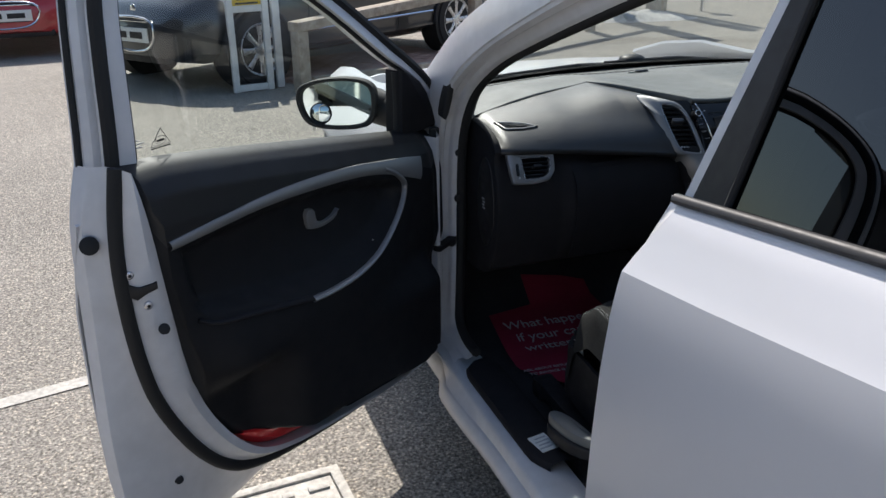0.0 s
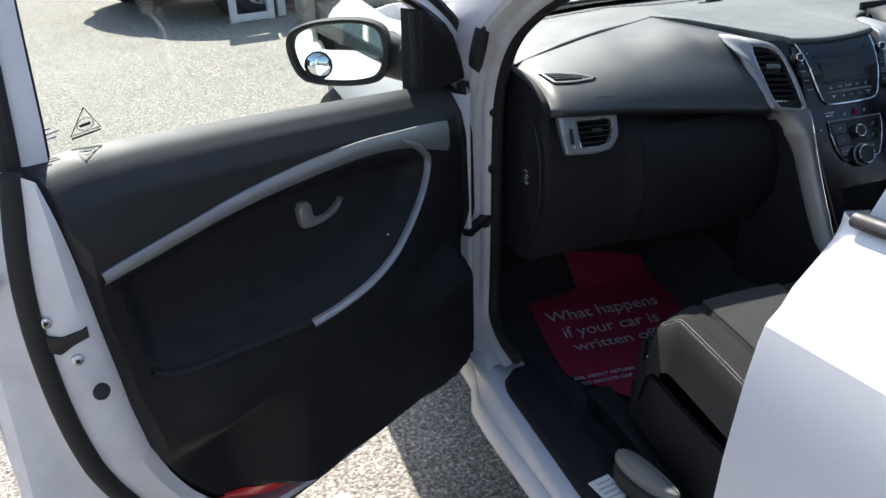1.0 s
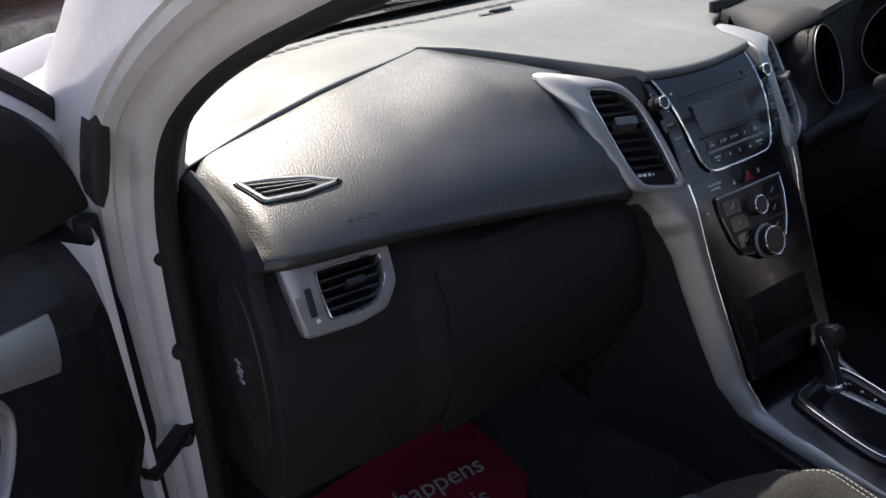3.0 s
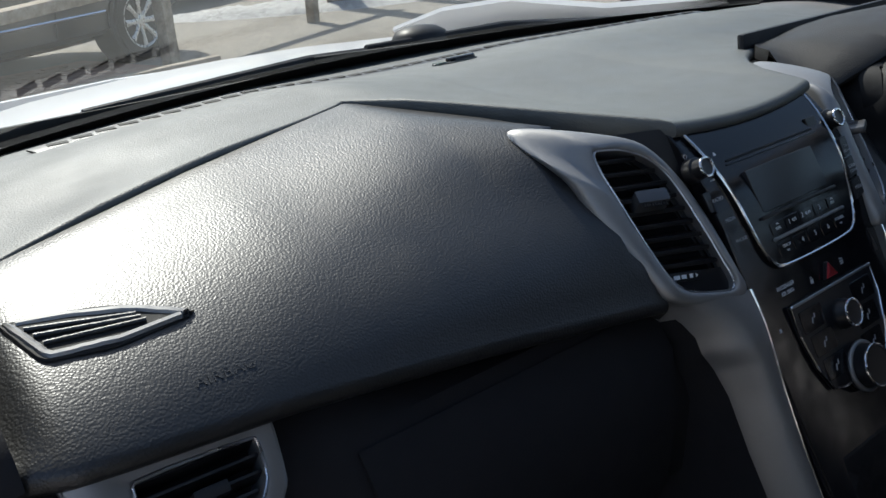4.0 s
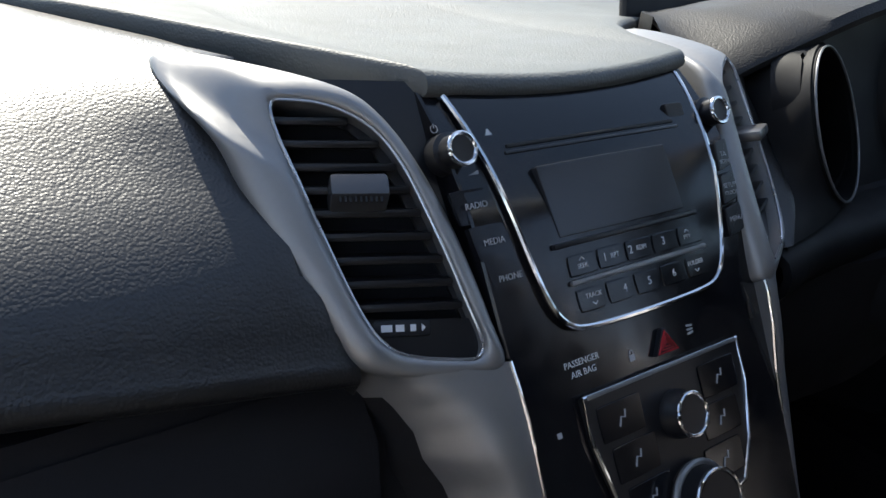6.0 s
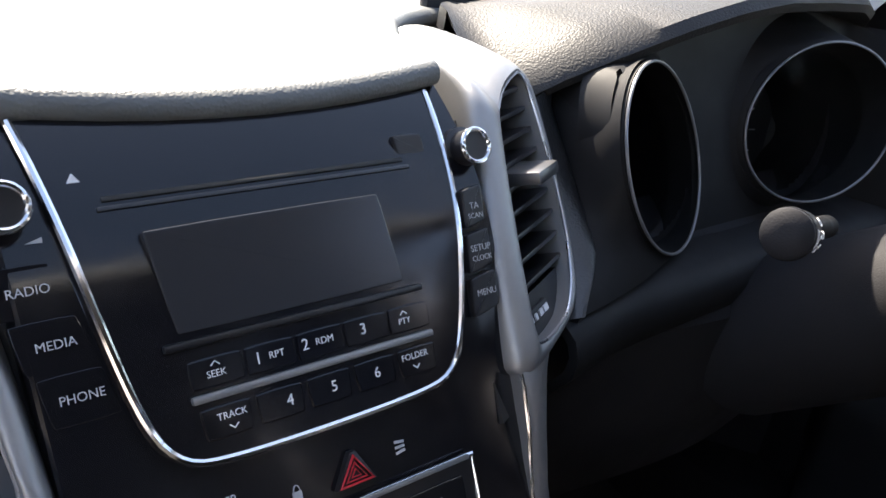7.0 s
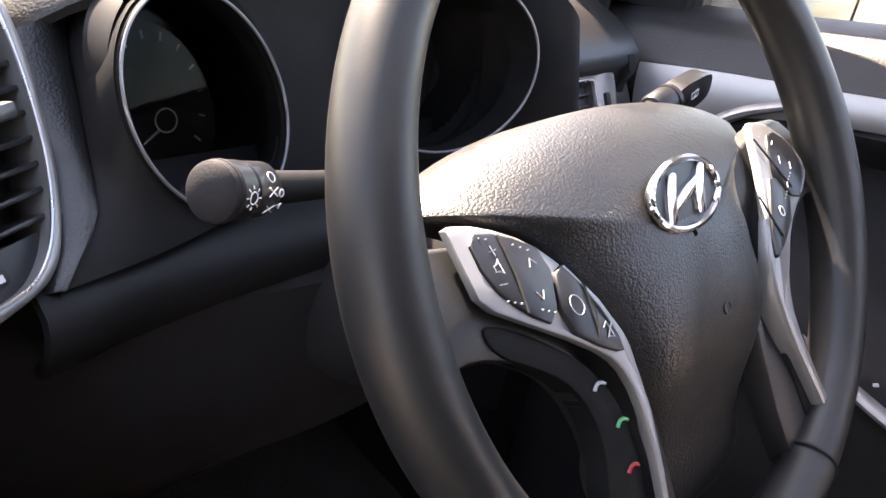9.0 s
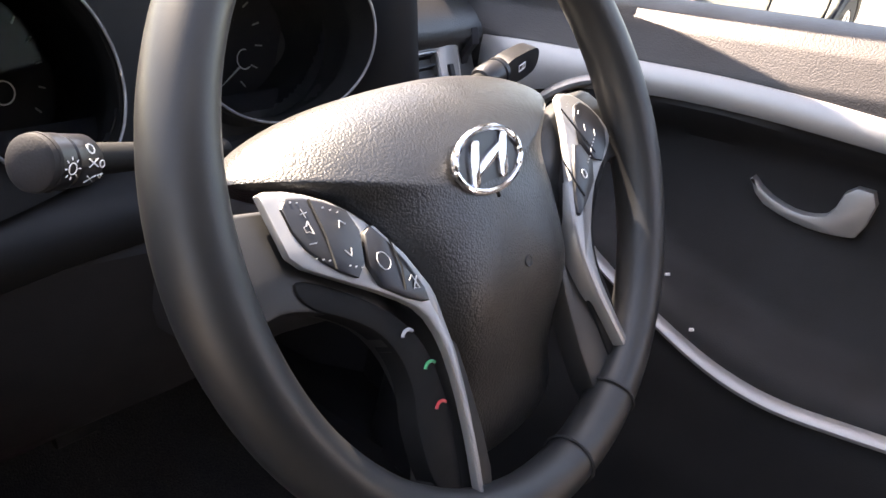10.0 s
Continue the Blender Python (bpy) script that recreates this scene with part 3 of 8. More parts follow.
# weed at the foot of the kerb
rng = random.Random(5)
bm = bmesh.new()
for k in range(70):
    a, l = rng.uniform(0, 6.283), rng.uniform(0.04, 0.11)
    c = Vector((0.30 + rng.uniform(-0.10, 0.10), 4.80 + rng.uniform(-0.03, 0.03), ground_z(4.80)))
    d = Vector((math.cos(a), math.sin(a), rng.uniform(0.5, 1.4))).normalized()
    s = Vector((-d.y, d.x, 0)).normalized() * rng.uniform(0.006, 0.013)
    p = [c, c + d * l * 0.5 + s, c + d * l + Vector((0, 0, -0.01)), c + d * l * 0.5 - s]
    bm.faces.new([bm.verts.new(q) for q in p])
tagged(part("weed", bm, M_LEAF, None, "", False), "small green weed growing at the foot of the kerb", "weed", kind="stuff")

# low heap of pale rubble at the foot of the posts
bm = bmesh.new()
rows = []
for i in range(41):
    u = i / 40 * 2 - 1
    rows.append([])
    for k in range(25):
        v = k / 24 * 2 - 1
        x, y = 4.15 + 1.35 * u, 8.55 - 0.75 * u + 0.75 * v
        edge = max(0.0, 1 - u * u - v * v)
        h = 0.12 * edge ** 0.7 * (0.7 + 0.5 * noise.noise(Vector((x * 3, y * 3, 0)))) + 0.05 * min(edge * 3, 1) * abs(noise.noise(Vector((x * 11, y * 11, 4))))
        rows[-1].append(Vector((x, y, ground_z(y) - 0.008 + h)))
add_grid(bm, rows)
tagged(part("rubble_heap", bm, M_RUBBLE), "low heap of pale broken rubble on the asphalt", "rubble", kind="stuff")

# framed forecourt sign
sg = thing("forecourt_sign", "white framed forecourt sign with a yellow panel and open base", "sign")
SB, SE = Vector((-0.747, 5.00, ground_z(5.0))), Vector((-0.425, 5.04, ground_z(5.0)))
sd_ = (SE - SB).normalized()
sn_ = Vector((-sd_.y, sd_.x, 0))
SW = (SE - SB).length
SM = axes_at(SB, sd_, (0, 0, 1), -sn_)
for x in (0.025, SW - 0.025):
    part("upright", rbox(0.05, 0.82, 0.05, SM @ pose(x, 0.41, 0), 0.006), M_WHITEFRAME, sg)
part("upright", rbox(0.06, 0.82, 0.05, SM @ pose(SW + 0.07, 0.41, -0.05), 0.006), M_WHITEFRAME, sg, "wide white side post")
for z in (0.03, 0.635, 0.80):
    part("rail", rbox(SW - 0.1, 0.05, 0.04, SM @ pose(SW / 2, z, 0), 0.006), M_WHITEFRAME, sg)
yp = part("panel", rbox(SW - 0.1, 0.14, 0.012, SM @ pose(SW / 2, 0.72, 0.0), 0.002), M_YELLOW, sg, "yellow printed panel")
for k in range(4):
    part("print_bar", rbox(SW - 0.15 - 0.03 * (k % 3), 0.013, 0.003, SM @ pose(SW / 2, 0.675 + 0.03 * k, 0.008), 0), M_BLACK, yp, "plain dark bar")

# showroom behind, seen in the mirror, and an added dark block
bld = thing("showroom_building", "white framed showroom with wide dark blue glazing", "building", (-12, -17, 0))
part("wall", rbox(30, 0.4, 4.6, pose(-12, -17.0, 2.3), 0.02), M_WALL, bld)
part("roof", rbox(31, 3.0, 0.35, pose(-12, -16.2, 4.75), 0.03), M_WHITEFRAME, bld)
for k in range(9):
    wd = part("window", rbox(2.5, 0.12, 2.6, pose(-24 + k * 3.0, -16.78, 1.75), 0.01), M_BLUEGLASS, bld)
    for dx in (-1.27, 0, 1.27):
        part("window_frame", rbox(0.12, 0.16, 2.7, pose(-24 + k * 3.0 + dx, -16.74, 1.75), 0.01), M_WHITEFRAME, wd)
    part("window_sill", rbox(2.7, 0.2, 0.1, pose(-24 + k * 3.0, -16.72, 0.4), 0.01), M_WHITEFRAME, wd)
sgn = part("fascia_sign", rbox(7.5, 0.12, 0.8, pose(-13, -14.66, 4.75), 0.02), M_PLATE, bld)
for k in range(9):
    part("sign_bar", rbox(0.45, 0.03, 0.4, pose(-16 + k * 0.72, -14.58, 4.75), 0.01), M_BLACK, sgn, "plain dark bar")
# out of view; added so the side glass has something dark to reflect
refl_block = thing("reflection_block", "unseen dark block beyond the bays, added for reflections", "building", (-16, 0, 0))
M_REFLECTED = rough_vary(vary(material("dark_reflected", (0.035, 0.04, 0.05), 0.6), (0.028, 0.032, 0.042), (0.045, 0.05, 0.062), 1.5), 0.5, 0.7, 6)
part("wall", rbox(0.3, 20, 5.6, pose(-16, 5, 2.8), 0.02), M_REFLECTED, refl_block)
part("roof", rbox(4.0, 21, 0.25, pose(-17.0, 5, 5.7, 0, 8, 0), 0.02), M_REFLECTED, refl_block)

# concrete drain cover with stamped bars
dr = thing("drain_cover", "square pale concrete drain cover set in the asphalt", "drain cover", (-1.3, -0.15, 0))
DM = pose(-1.285, -0.17, 0.0, 0, 0, 4)
part("rim", ring([(-0.19, -0.19, 0.02), (0.19, -0.19, 0.02), (0.19, 0.19, 0.02), (-0.19, 0.19, 0.02)], [(-0.165, -0.165, 0.02), (0.165, -0.165, 0.02), (0.165, 0.165, 0.02), (-0.165, 0.165, 0.02)], 0.002, -0.02, DM, 32), M_PAINTLINE, dr)
part("lid", rbox(0.325, 0.325, 0.016, DM @ pose(0, 0, 0.006), 0.004), M_PAINTLINE, dr)
for i in range(4):
    for j in range(5):
        part("stud", rbox(0.055 if (i + j) % 2 else 0.03, 0.02, 0.008, DM @ pose(-0.12 + 0.08 * i, -0.12 + 0.06 * j, 0.016, 0, 0, 25 * ((i * 3 + j) % 3 - 1)), 0.002), M_BLACK if (i + 2 * j) % 3 == 0 else M_PAINTLINE, dr)

# ==== the white car: shell ====
car = thing("car", "white hatchback with its front passenger door standing open", "car")

# carpeted floor pan, toe board, tunnel
rows = []
for y, z in ((-1.0, 0.24), (-0.3, 0.22), (0.10, 0.21), (0.28, 0.24), (0.42, 0.36), (0.50, 0.52), (0.52, 0.75)):
    rows.append([(x, y, z + (0.16 * smoothstep(0.20, 0.12, abs(x)) if y < 0.4 else 0.0)) for x in (-0.76, -0.6, -0.4, -0.22, -0.17, -0.12, 0, 0.12, 0.17, 0.22, 0.4, 0.6, 0.76)])
part("carpet", sheet(rows, 0.01), M_CARPET, car, "black carpet")
part("underbody", rbox(1.5, 3.6, 0.04, pose(0, -0.6, 0.17), 0.01), M_RUBBER, car)

# front bulkhead and rear closure, kept dark
part("bulkhead", rbox(1.44, 0.03, 0.75, pose(0, 0.56, 0.50), 0.005), M_RUBBER, car)

# left sill: section swept along y
sill = [(-0.66, 0.20), (-0.68, 0.240), (-0.72, 0.255), (-0.765, 0.260), (-0.786, 0.257), (-0.793, 0.250), (-0.810, 0.226), (-0.814, 0.224), (-0.818, 0.222), (-0.829, 0.205), (-0.832, 0.196), (-0.825, 0.175), (-0.78, 0.15)]
rows = []
for k in range(24):
    y = 0.22 - 1.75 * k / 23
    up = 0.03 * smoothstep(0.05, 0.20, y)
    inn = 0.0
    inn = 0.014 * smoothstep(-0.05, -0.35, y) + 0.03 * smoothstep(0.03, 0.07, y)
    rows.append([Vector((x + (inn if x < -0.80 else 0), y, z)) for x, z in sill])
part("sill", sheet(rows), M_WHITE_IN, car, "white painted sill")
rows = []
for k in range(21):
    y = 0.0 - 0.47 * k / 20
    xo = lerp_table([(-0.49, -0.72), (-0.46, -0.745), (-0.42, -0.764), (-0.06, -0.768), (-0.03, -0.764), (-0.012, -0.752), (0.0, -0.735)], y)
    rows.append([(-0.655, y, 0.23), (-0.662, y, 0.262), (-0.68, y, 0.276), (xo + 0.03, y, 0.279), (xo + 0.006, y, 0.275), (xo, y, 0.268), (xo - 0.001, y, 0.245)])
part("sill_trim", sheet(rows), M_DARKPLAS, car, "black scuff trim")

# hinge pillar and A-pillar: centre, half width across, half depth, swept from sill to roof
PIL = [  # inner rear edge of the opening, from the sill to the roof
    (-0.724, 0.01, 0.292), (-0.722, 0.09, 0.288), (-0.712, 0.17, 0.30), (-0.702, 0.194, 0.36), (-0.700, 0.190, 0.50), (-0.700, 0.187, 0.70), (-0.700, 0.179, 0.81), (-0.700, 0.150, 0.893), (-0.699, 0.095, 0.969),
    (-0.695, 0.0, 1.036), (-0.689, -0.10, 1.088), (-0.680, -0.20, 1.130), (-0.668, -0.32, 1.178), (-0.650, -0.45, 1.230), (-0.630, -0.60, 1.288), (-0.612, -0.75, 1.332), (-0.595, -0.95, 1.360), (-0.59, -1.30, 1.362)]
inner_l = soft_line(PIL, 2)
outer_l = [p + Vector((-0.062 + 0.02 * smoothstep(1.1, 1.35, p.z), 0.022 + 0.02 * smoothstep(0.36, 0.29, p.z), 0.016 - 0.055 * smoothstep(0.36, 0.29, p.z) + 0.035 * smoothstep(1.0, 1.3, p.z))) for p in inner_l]
rows = []
for a, b in zip(inner_l, outer_l):
    d = (b - a)
    fw = Vector((0.02, 0.05, 0.012))
    top = smoothstep(0.88, 1.0, a.z)
    rows.append([a + Vector((0.012, 0.03, 0.0)), a, a.lerp(b, 0.08) + Vector((0, -0.009, -0.002)), a.lerp(b, 0.30) + Vector((0, -0.012, -0.004)), a.lerp(b, 0.37) + Vector((0, -0.010, -0.003)), a.lerp(b, 0.43) + Vector((0, -0.001, -0.001)), a.lerp(b, 0.62) + Vector((0, 0.001, -0.001)), a.lerp(b, 0.70) + Vector((0, -0.009, -0.002)), a.lerp(b, 0.90) + Vector((0, -0.010, -0.002)), b + Vector((0.004, -0.004, 0)), b, b + Vector((-0.016 * (1 - top), 0.05, 0.012 + 0.012 * top)), b + Vector((-0.03 * (1 - top) + 0.012 * top, 0.11, 0.02 + 0.03 * top))])
part("a_pillar", sheet(rows), M_WHITE_IN, car, "white painted door pillar")
part("door_seal", tube([p + Vector((0.004, -0.006, 0.004)) for p in inner_l], 0.013, 10), M_RUBBER, car, "black rubber door seal")
slot_pts = [(-0.745, 1.016), (-0.747, 0.975), (-0.765, 0.906), (-0.778, 0.916), (-0.770, 0.958), (-0.758, 0.998)]
part("outer_seal", plate(soft_line([(x, z, 0) for x, z in slot_pts], 1, True), -0.03, 0.008, axes_at((0, 0.10, 0), (1, 0, 0), (0, 0, 1), (0, -1, 0)), 0.003), M_RUBBER, car, "black rubber gasket")
for z in (0.799, 0.671):
    part("plug", lathe([(0.011, -0.006), (0.011, 0.003), (0.007, 0.006)], pose(-0.706, 0.174, z, 90, 0, -25), 14), M_RUBBER, car, "black rubber plug")
ck = part("check_strap", rbox(0.022, 0.10, 0.016, pose(-0.745, 0.165, 0.552, 0, 0, -50), 0.004), M_BLACK, car, "black door check strap")
part("bolt_head", lathe([(0.012, 0), (0.012, 0.012), (0.008, 0.016)], pose(-0.719, 0.186, 0.545, 90, 0, -30), 10), M_BLACK, ck)
# inner A-pillar trim (light grey) and side trim below it
rows = []
for a, b in list(zip(inner_l, outer_l))[28:64]:
    t = a + Vector((0.010, 0.012, 0.004))
    rows.append([t, t + Vector((0.026, 0.020, 0.0)), t + Vector((0.036, 0.060, 0.008)), t + Vector((0.016, 0.12, 0.02))])
M_GREYTRIM = bump_noise(material("grey_pillar_trim", (0.30, 0.30, 0.29), 0.8), 400, 0.3, 0.001)
part("pillar_trim", sheet(rows, 0.004), M_GREYTRIM, car, "light grey pillar trim")
kick = [[(-0.695, 0.185, z), (-0.675, 0.20, z), (-0.665, 0.30, z), (-0.66, 0.45, z)] for z in (0.25, 0.45, 0.65, 0.80, 0.9)]
part("kick_panel", sheet(kick, 0.004), M_DARKPLAS, car)
kick = [[(0.80, 0.10, z), (0.76, 0.16, z), (0.745, 0.30, z), (0.735, 0.56, z)] for z in (0.18, 0.45, 0.65, 0.80, 0.9)]
part("kick_panel", sheet(kick, 0.004), M_DARKPLAS, car)
part("sill", rbox(0.17, 1.9, 0.19, pose(0.785, -0.62, 0.255), 0.03), M_BLACK, car, "driver side sill with black scuff trim")

# right side of the cabin, pillars, roof
mir = lambda p: Vector((-p[0] + 0.065 * smoothstep(1.35, 0.98, p[2]), p[1], p[2]))
rows = []
for a, b in list(zip(inner_l, outer_l))[28:]:
    a2, b2 = mir(a), mir(b)
    rows.append([a2 + Vector((-0.02, 0.06, 0.01)), a2 + Vector((-0.012, -0.004, 0)), a2, b2, b2 + Vector((0, 0.06, 0.01))])
part("a_pillar", sheet(rows), M_WHITE_IN, car, "driver side pillar")
rows = []
for a, b in list(zip(inner_l, outer_l))[28:64]:
    t = mir(a) + Vector((-0.010, 0.012, 0.004))
    rows.append([t, t + Vector((-0.018, 0.03, 0.004)), t + Vector((-0.022, 0.075, 0.012)), t + Vector((-0.006, 0.12, 0.02))])
part("pillar_trim", sheet(rows, 0.004), M_GREYTRIM, car, "light grey pillar trim")
rows = []
for y, z in ((-0.50, 1.375), (-0.62, 1.405), (-0.85, 1.44), (-1.3, 1.45), (-1.9, 1.40), (-2.35, 1.30)):
    w = 0.60
    rows.append([(x * w, y - 0.03 * x * x, z + 0.012 - 0.03 * x * x) for x in (-1, -0.8, -0.4, 0, 0.4, 0.8, 1)])
part("roof", sheet(rows, 0.025), M_WHITE, car)
rows = [[(p[0] * 0.98, p[1], p[2] - 0.05) for p in r] for r in rows]
part("headlining", sheet(rows, 0.01), M_GREYTRIM, car, "light grey headlining")
for s in (-1, 1):
    part("b_pillar", sheet([[(s * 0.70, -0.845, 0.30), (s * 0.70, -0.93, 0.30)], [(s * 0.70, -0.85, 0.95), (s * 0.70, -0.95, 0.95)], [(s * 0.585, -0.92, 1.38), (s * 0.585, -1.0, 1.38)]], 0.05), M_BLACK, car)

# windscreen with its black border, cowl and wipers
def ws_point(u, v):
    """u across -1..1, v from base 0 to header 1"""
    w0, w1 = 0.70, 0.575
    y0, z0 = 0.66 - 0.16 * u * u, 0.872 - 0.005 * u * u
    y1, z1 = -0.52 - 0.05 * u * u, 1.375 - 0.03 * u * u
    bow = 0.03 * math.sin(math.pi * v)
    return Vector((u * (w0 + (w1 - w0) * v), y0 + (y1 - y0) * v + bow * 0.5, z0 + (z1 - z0) * v + bow))


us = [-1 + 2 * k / 24 for k in range(25)]
part("windscreen", sheet([[ws_point(u, v) for u in us] for v in [k / 12 for k in range(13)]]), M_WSCREEN, car, "clear laminated windscreen")
part("screen_border", sheet([[ws_point(u, v) + Vector((0, 0.001, -0.004)) for u in us] for v in (-0.01, 0.018, 0.034)]), M_RUBBER, car, "black windscreen border")
rows = []
for v, dz in ((0.0, -0.012), (-0.06, -0.02), (-0.14, -0.015)):
    rows.append([ws_point(u, 0) + Vector((0, -v * 0.9, dz)) for u in us])
part("cowl", sheet(rows, 0.006), M_RUBBER, car, "black plastic cowl")
for x0, x1 in ((0.25, -0.42), (0.55, 0.02)):
    a, b = ws_point(x0 / 0.7, 0.0) + Vector((0, 0.08, -0.015)), ws_point(x1 / 0.7, 0.0) + Vector((0, 0.04, 0.008))
    wp = part("wiper", tube([a, a.lerp(b, 0.5) + Vector((0, 0.01, 0.012)), b], [0.010, 0.008, 0.005], 8), M_BLACK, car, "black wiper")
    part("wiper_blade", tube([b + (a - b) * 0.55 + Vector((0, -0.012, -0.004)), b + Vector((-0.10, -0.015, -0.006))], 0.006, 6, flat=2), M_RUBBER, wp)
part("wiper_cap", lathe([(0.052, -0.03), (0.050, 0.0), (0.044, 0.011), (0.030, 0.018), (0.012, 0.021), (0.002, 0.0215)], axes_at((0.135, 0.715, 0.876), (1, 0, 0), (0, 0.8, 0), (0, 0, 1)), 24), M_BLACK, car, "black rounded wiper pivot cover")
# bonnet and front wings
rows = []
for y, z in ((0.80, 0.835), (0.95, 0.835), (1.2, 0.80), (1.5, 0.735), (1.72, 0.66), (1.80, 0.58)):
    rows.append([(x * 0.74, y - 0.20 * x * x * (1 if y < 1.5 else 1.6), z - 0.035 * abs(x) ** 3) for x in (-1, -0.75, -0.5, -0.25, 0, 0.25, 0.5, 0.75, 1)])
part("bonnet", sheet(rows, 0.02), M_WHITE, car)
for s in (-1, 1):
    rows = []
    for y in (0.28, 0.4, 0.6, 0.85, 1.15, 1.4, 1.6):
        f = smoothstep(1.2, 1.75, y)
        zt = 0.945 - 0.16 * min(y - 0.28, 0.5) - 0.03 * (y - 0.28) - 0.12 * f
        lo = max(y, 0.35)
        rows.append([(s * (0.73 - 0.04 * f), y, zt), (s * (0.775 - 0.05 * f), y, zt - 0.03), (s * (0.84 - 0.06 * f), lo, zt - 0.12), (s * (0.875 - 0.08 * f), lo, 0.66), (s * (0.87 - 0.08 * f), lo, 0.5 if y < 0.6 or y > 1.5 else 0.64)])
    part("front_wing", sheet(rows, 0.012), M_WHITE, car)
    part("bumper", sheet([[(0, 1.90, z), (s * 0.45, 1.84, z), (s * 0.72, 1.62, z), (s * 0.80, 1.4, z)] for z in (0.25, 0.4, 0.56, 0.66)], 0.015), M_WHITE, car)
    for yw in (0.98, -1.66):
        wheel_parts(car, pose(s * 0.775, yw, 0.31, 0, 90 * s, 0), 0.31, 0.2, 10)

# rear door and rear quarter on each side
def flank(y, s):
    """Outline of the side from sill to belt at a station."""
    k = -0.80 - y
    zc, zb = 0.885 + 0.17 * k, 1.0 + 0.15 * k
    tuck = 0.02 * smoothstep(0.9, 1.6, k)
    return [(-0.812, y, 0.27), (-0.843, y, 0.33), (-0.841, y, 0.45), (-0.836, y, 0.6), (-0.829 + tuck, y, 0.72), (-0.818 + tuck, y, zc - 0.07), (-0.809 + tuck, y, zc - 0.02), (-0.803 + tuck, y, zc + 0.002), (-0.785 + tuck, y, zc + 0.024), (-0.759 + tuck, y, zc + 0.068), (-0.740 + tuck, y, zb - 0.018), (-0.726 + tuck, y, zb - 0.004)]


for s in (-1, 1):
    X = lambda p: Vector((p[0] if s < 0 else -p[0], p[1], p[2]))
    rows = []
    for k in range(19):
        y = -0.815 - 0.845 * k / 18
        r = []
        for p in flank(y, s):
            r.append(X((p[0], p[1] + 0.024 * smoothstep(0.995, 0.90, p[2]) * max(0.0, 1 - k / 4), p[2])))
        rows.append(r)
    # shut face turned inward at the front edge
    tucked = [X((-0.716, p.y + 0.038, p.z)) for p in rows[0]]
    inner_ = [X((-0.690, p.y + 0.030, p.z)) for p in rows[0]]
    lip = [p.lerp(q, 0.45) + Vector((0, 0.008, 0)) for p, q in zip(rows[0], tucked)]
    rd_ = part("rear_door", sheet([inner_, tucked, lip, [p + X((0.004, 0.004, 0)) for p in rows[0]]] + rows), M_WHITE, car, "white closed rear door", angle=24)
    # belt moulding
    part("belt_moulding", tube([X(flank(-0.804 - 0.851 * k / 18, s)[-1]) + Vector((0, 0, 0.006)) for k in range(19)], 0.0105, 10, flat=0.8), M_BLACK, rd_, "black belt moulding")
    # window glass and pillar trim
    def up_at(y, f):
        b = flank(y, s)[-1]
        return X((b[0] + 0.012 + (0.118 - 0.02 * smoothstep(-1.2, -1.7, y)) * f, y - 0.06 * f, b[2] + (1.385 - b[2]) * f))
    def trim_edge(f):
        return -0.906 + 0.050 * f
    part("window_glass", sheet([[up_at(trim_edge(f) - 0.002 + (-1.545 - trim_edge(f)) * k / 14, f) for f in (0.0, 0.33, 0.66, 0.95)] for k in range(15)]), M_DARKGLASS, rd_, "dark tinted side glass")
    part("window_frame", sheet([[up_at(-0.826, f) + X((-0.004, 0, 0)) for f in (0, 0.33, 0.66, 1.0)], [up_at(trim_edge(f), f) + X((-0.004, 0, 0)) for f in (0, 0.33, 0.66, 1.0)]], 0.006), M_BLACK, rd_, "black pillar trim")
    part("window_seal", tube([up_at(trim_edge(f) - 0.001, f) + X((-0.004, 0, 0)) for f in (0, 0.33, 0.66, 1.0)], 0.006, 8), M_RUBBER, rd_)
    part("door_edge", sheet([[up_at(-0.798 - 0.005 * j + (0 if j else -0.004), f) + X(((-0.001, 0.004, 0.03)[0] if j else 0.02, 0, 0)) for f in (0, 0.33, 0.66, 1.0)] for j in range(7)], 0.004), M_WHITE_IN, rd_, "white frame edge")
    part("door_handle", rbox(0.025, 0.2, 0.03, pose(s * 0.865, -1.48, 0.93, 0, 0, 0), 0.009), M_WHITE, rd_)
    rows = []
    for k in range(12):
        y = -1.665 - 0.8 * k / 11
        r = [X(p) for p in flank(y, s)]
        f = smoothstep(-2.0, -2.47, y)
        r = [Vector((p.x * (1 - 0.22 * f), p.y, p.z)) for p in r]
        if -2.0 < y < -1.35:
            r = [Vector((p.x, p.y, max(p.z, 0.62 - 0.0 * k))) if i < 4 else p for i, p in enumerate(r)]
        rows.append(r)
    part("rear_quarter", sheet(rows, 0.012), M_WHITE, car)
    part("rear_pillar", sheet([[up_at(-1.56, f) for f in (0, 0.5, 1.0)], [up_at(-1.75, f) for f in (0, 0.5, 1.0)], [up_at(-2.3, f * 0.9) for f in (0, 0.5, 1.0)]], 0.02), M_WHITE, car)
part("tailgate", sheet([[(x, -2.47 + 0.06 * abs(x), z) for x in (-0.65, -0.3, 0, 0.3, 0.65)] for z in (0.3, 0.6, 0.95)] + [[(x * 0.9, -2.30, 1.28) for x in (-0.65, -0.3, 0, 0.3, 0.65)]], 0.02), M_WHITE, car)
# rear bench, seen dimly through the glass
part("rear_bench", rbox(1.25, 0.2, 0.62, pose(0, -1.75, 0.72, -14, 0, 0), 0.07), M_FABRIC, car, "dark rear seat back")
part("parcel_shelf", rbox(1.2, 0.5, 0.03, pose(0, -2.1, 0.98), 0.01), M_CARPET, car)

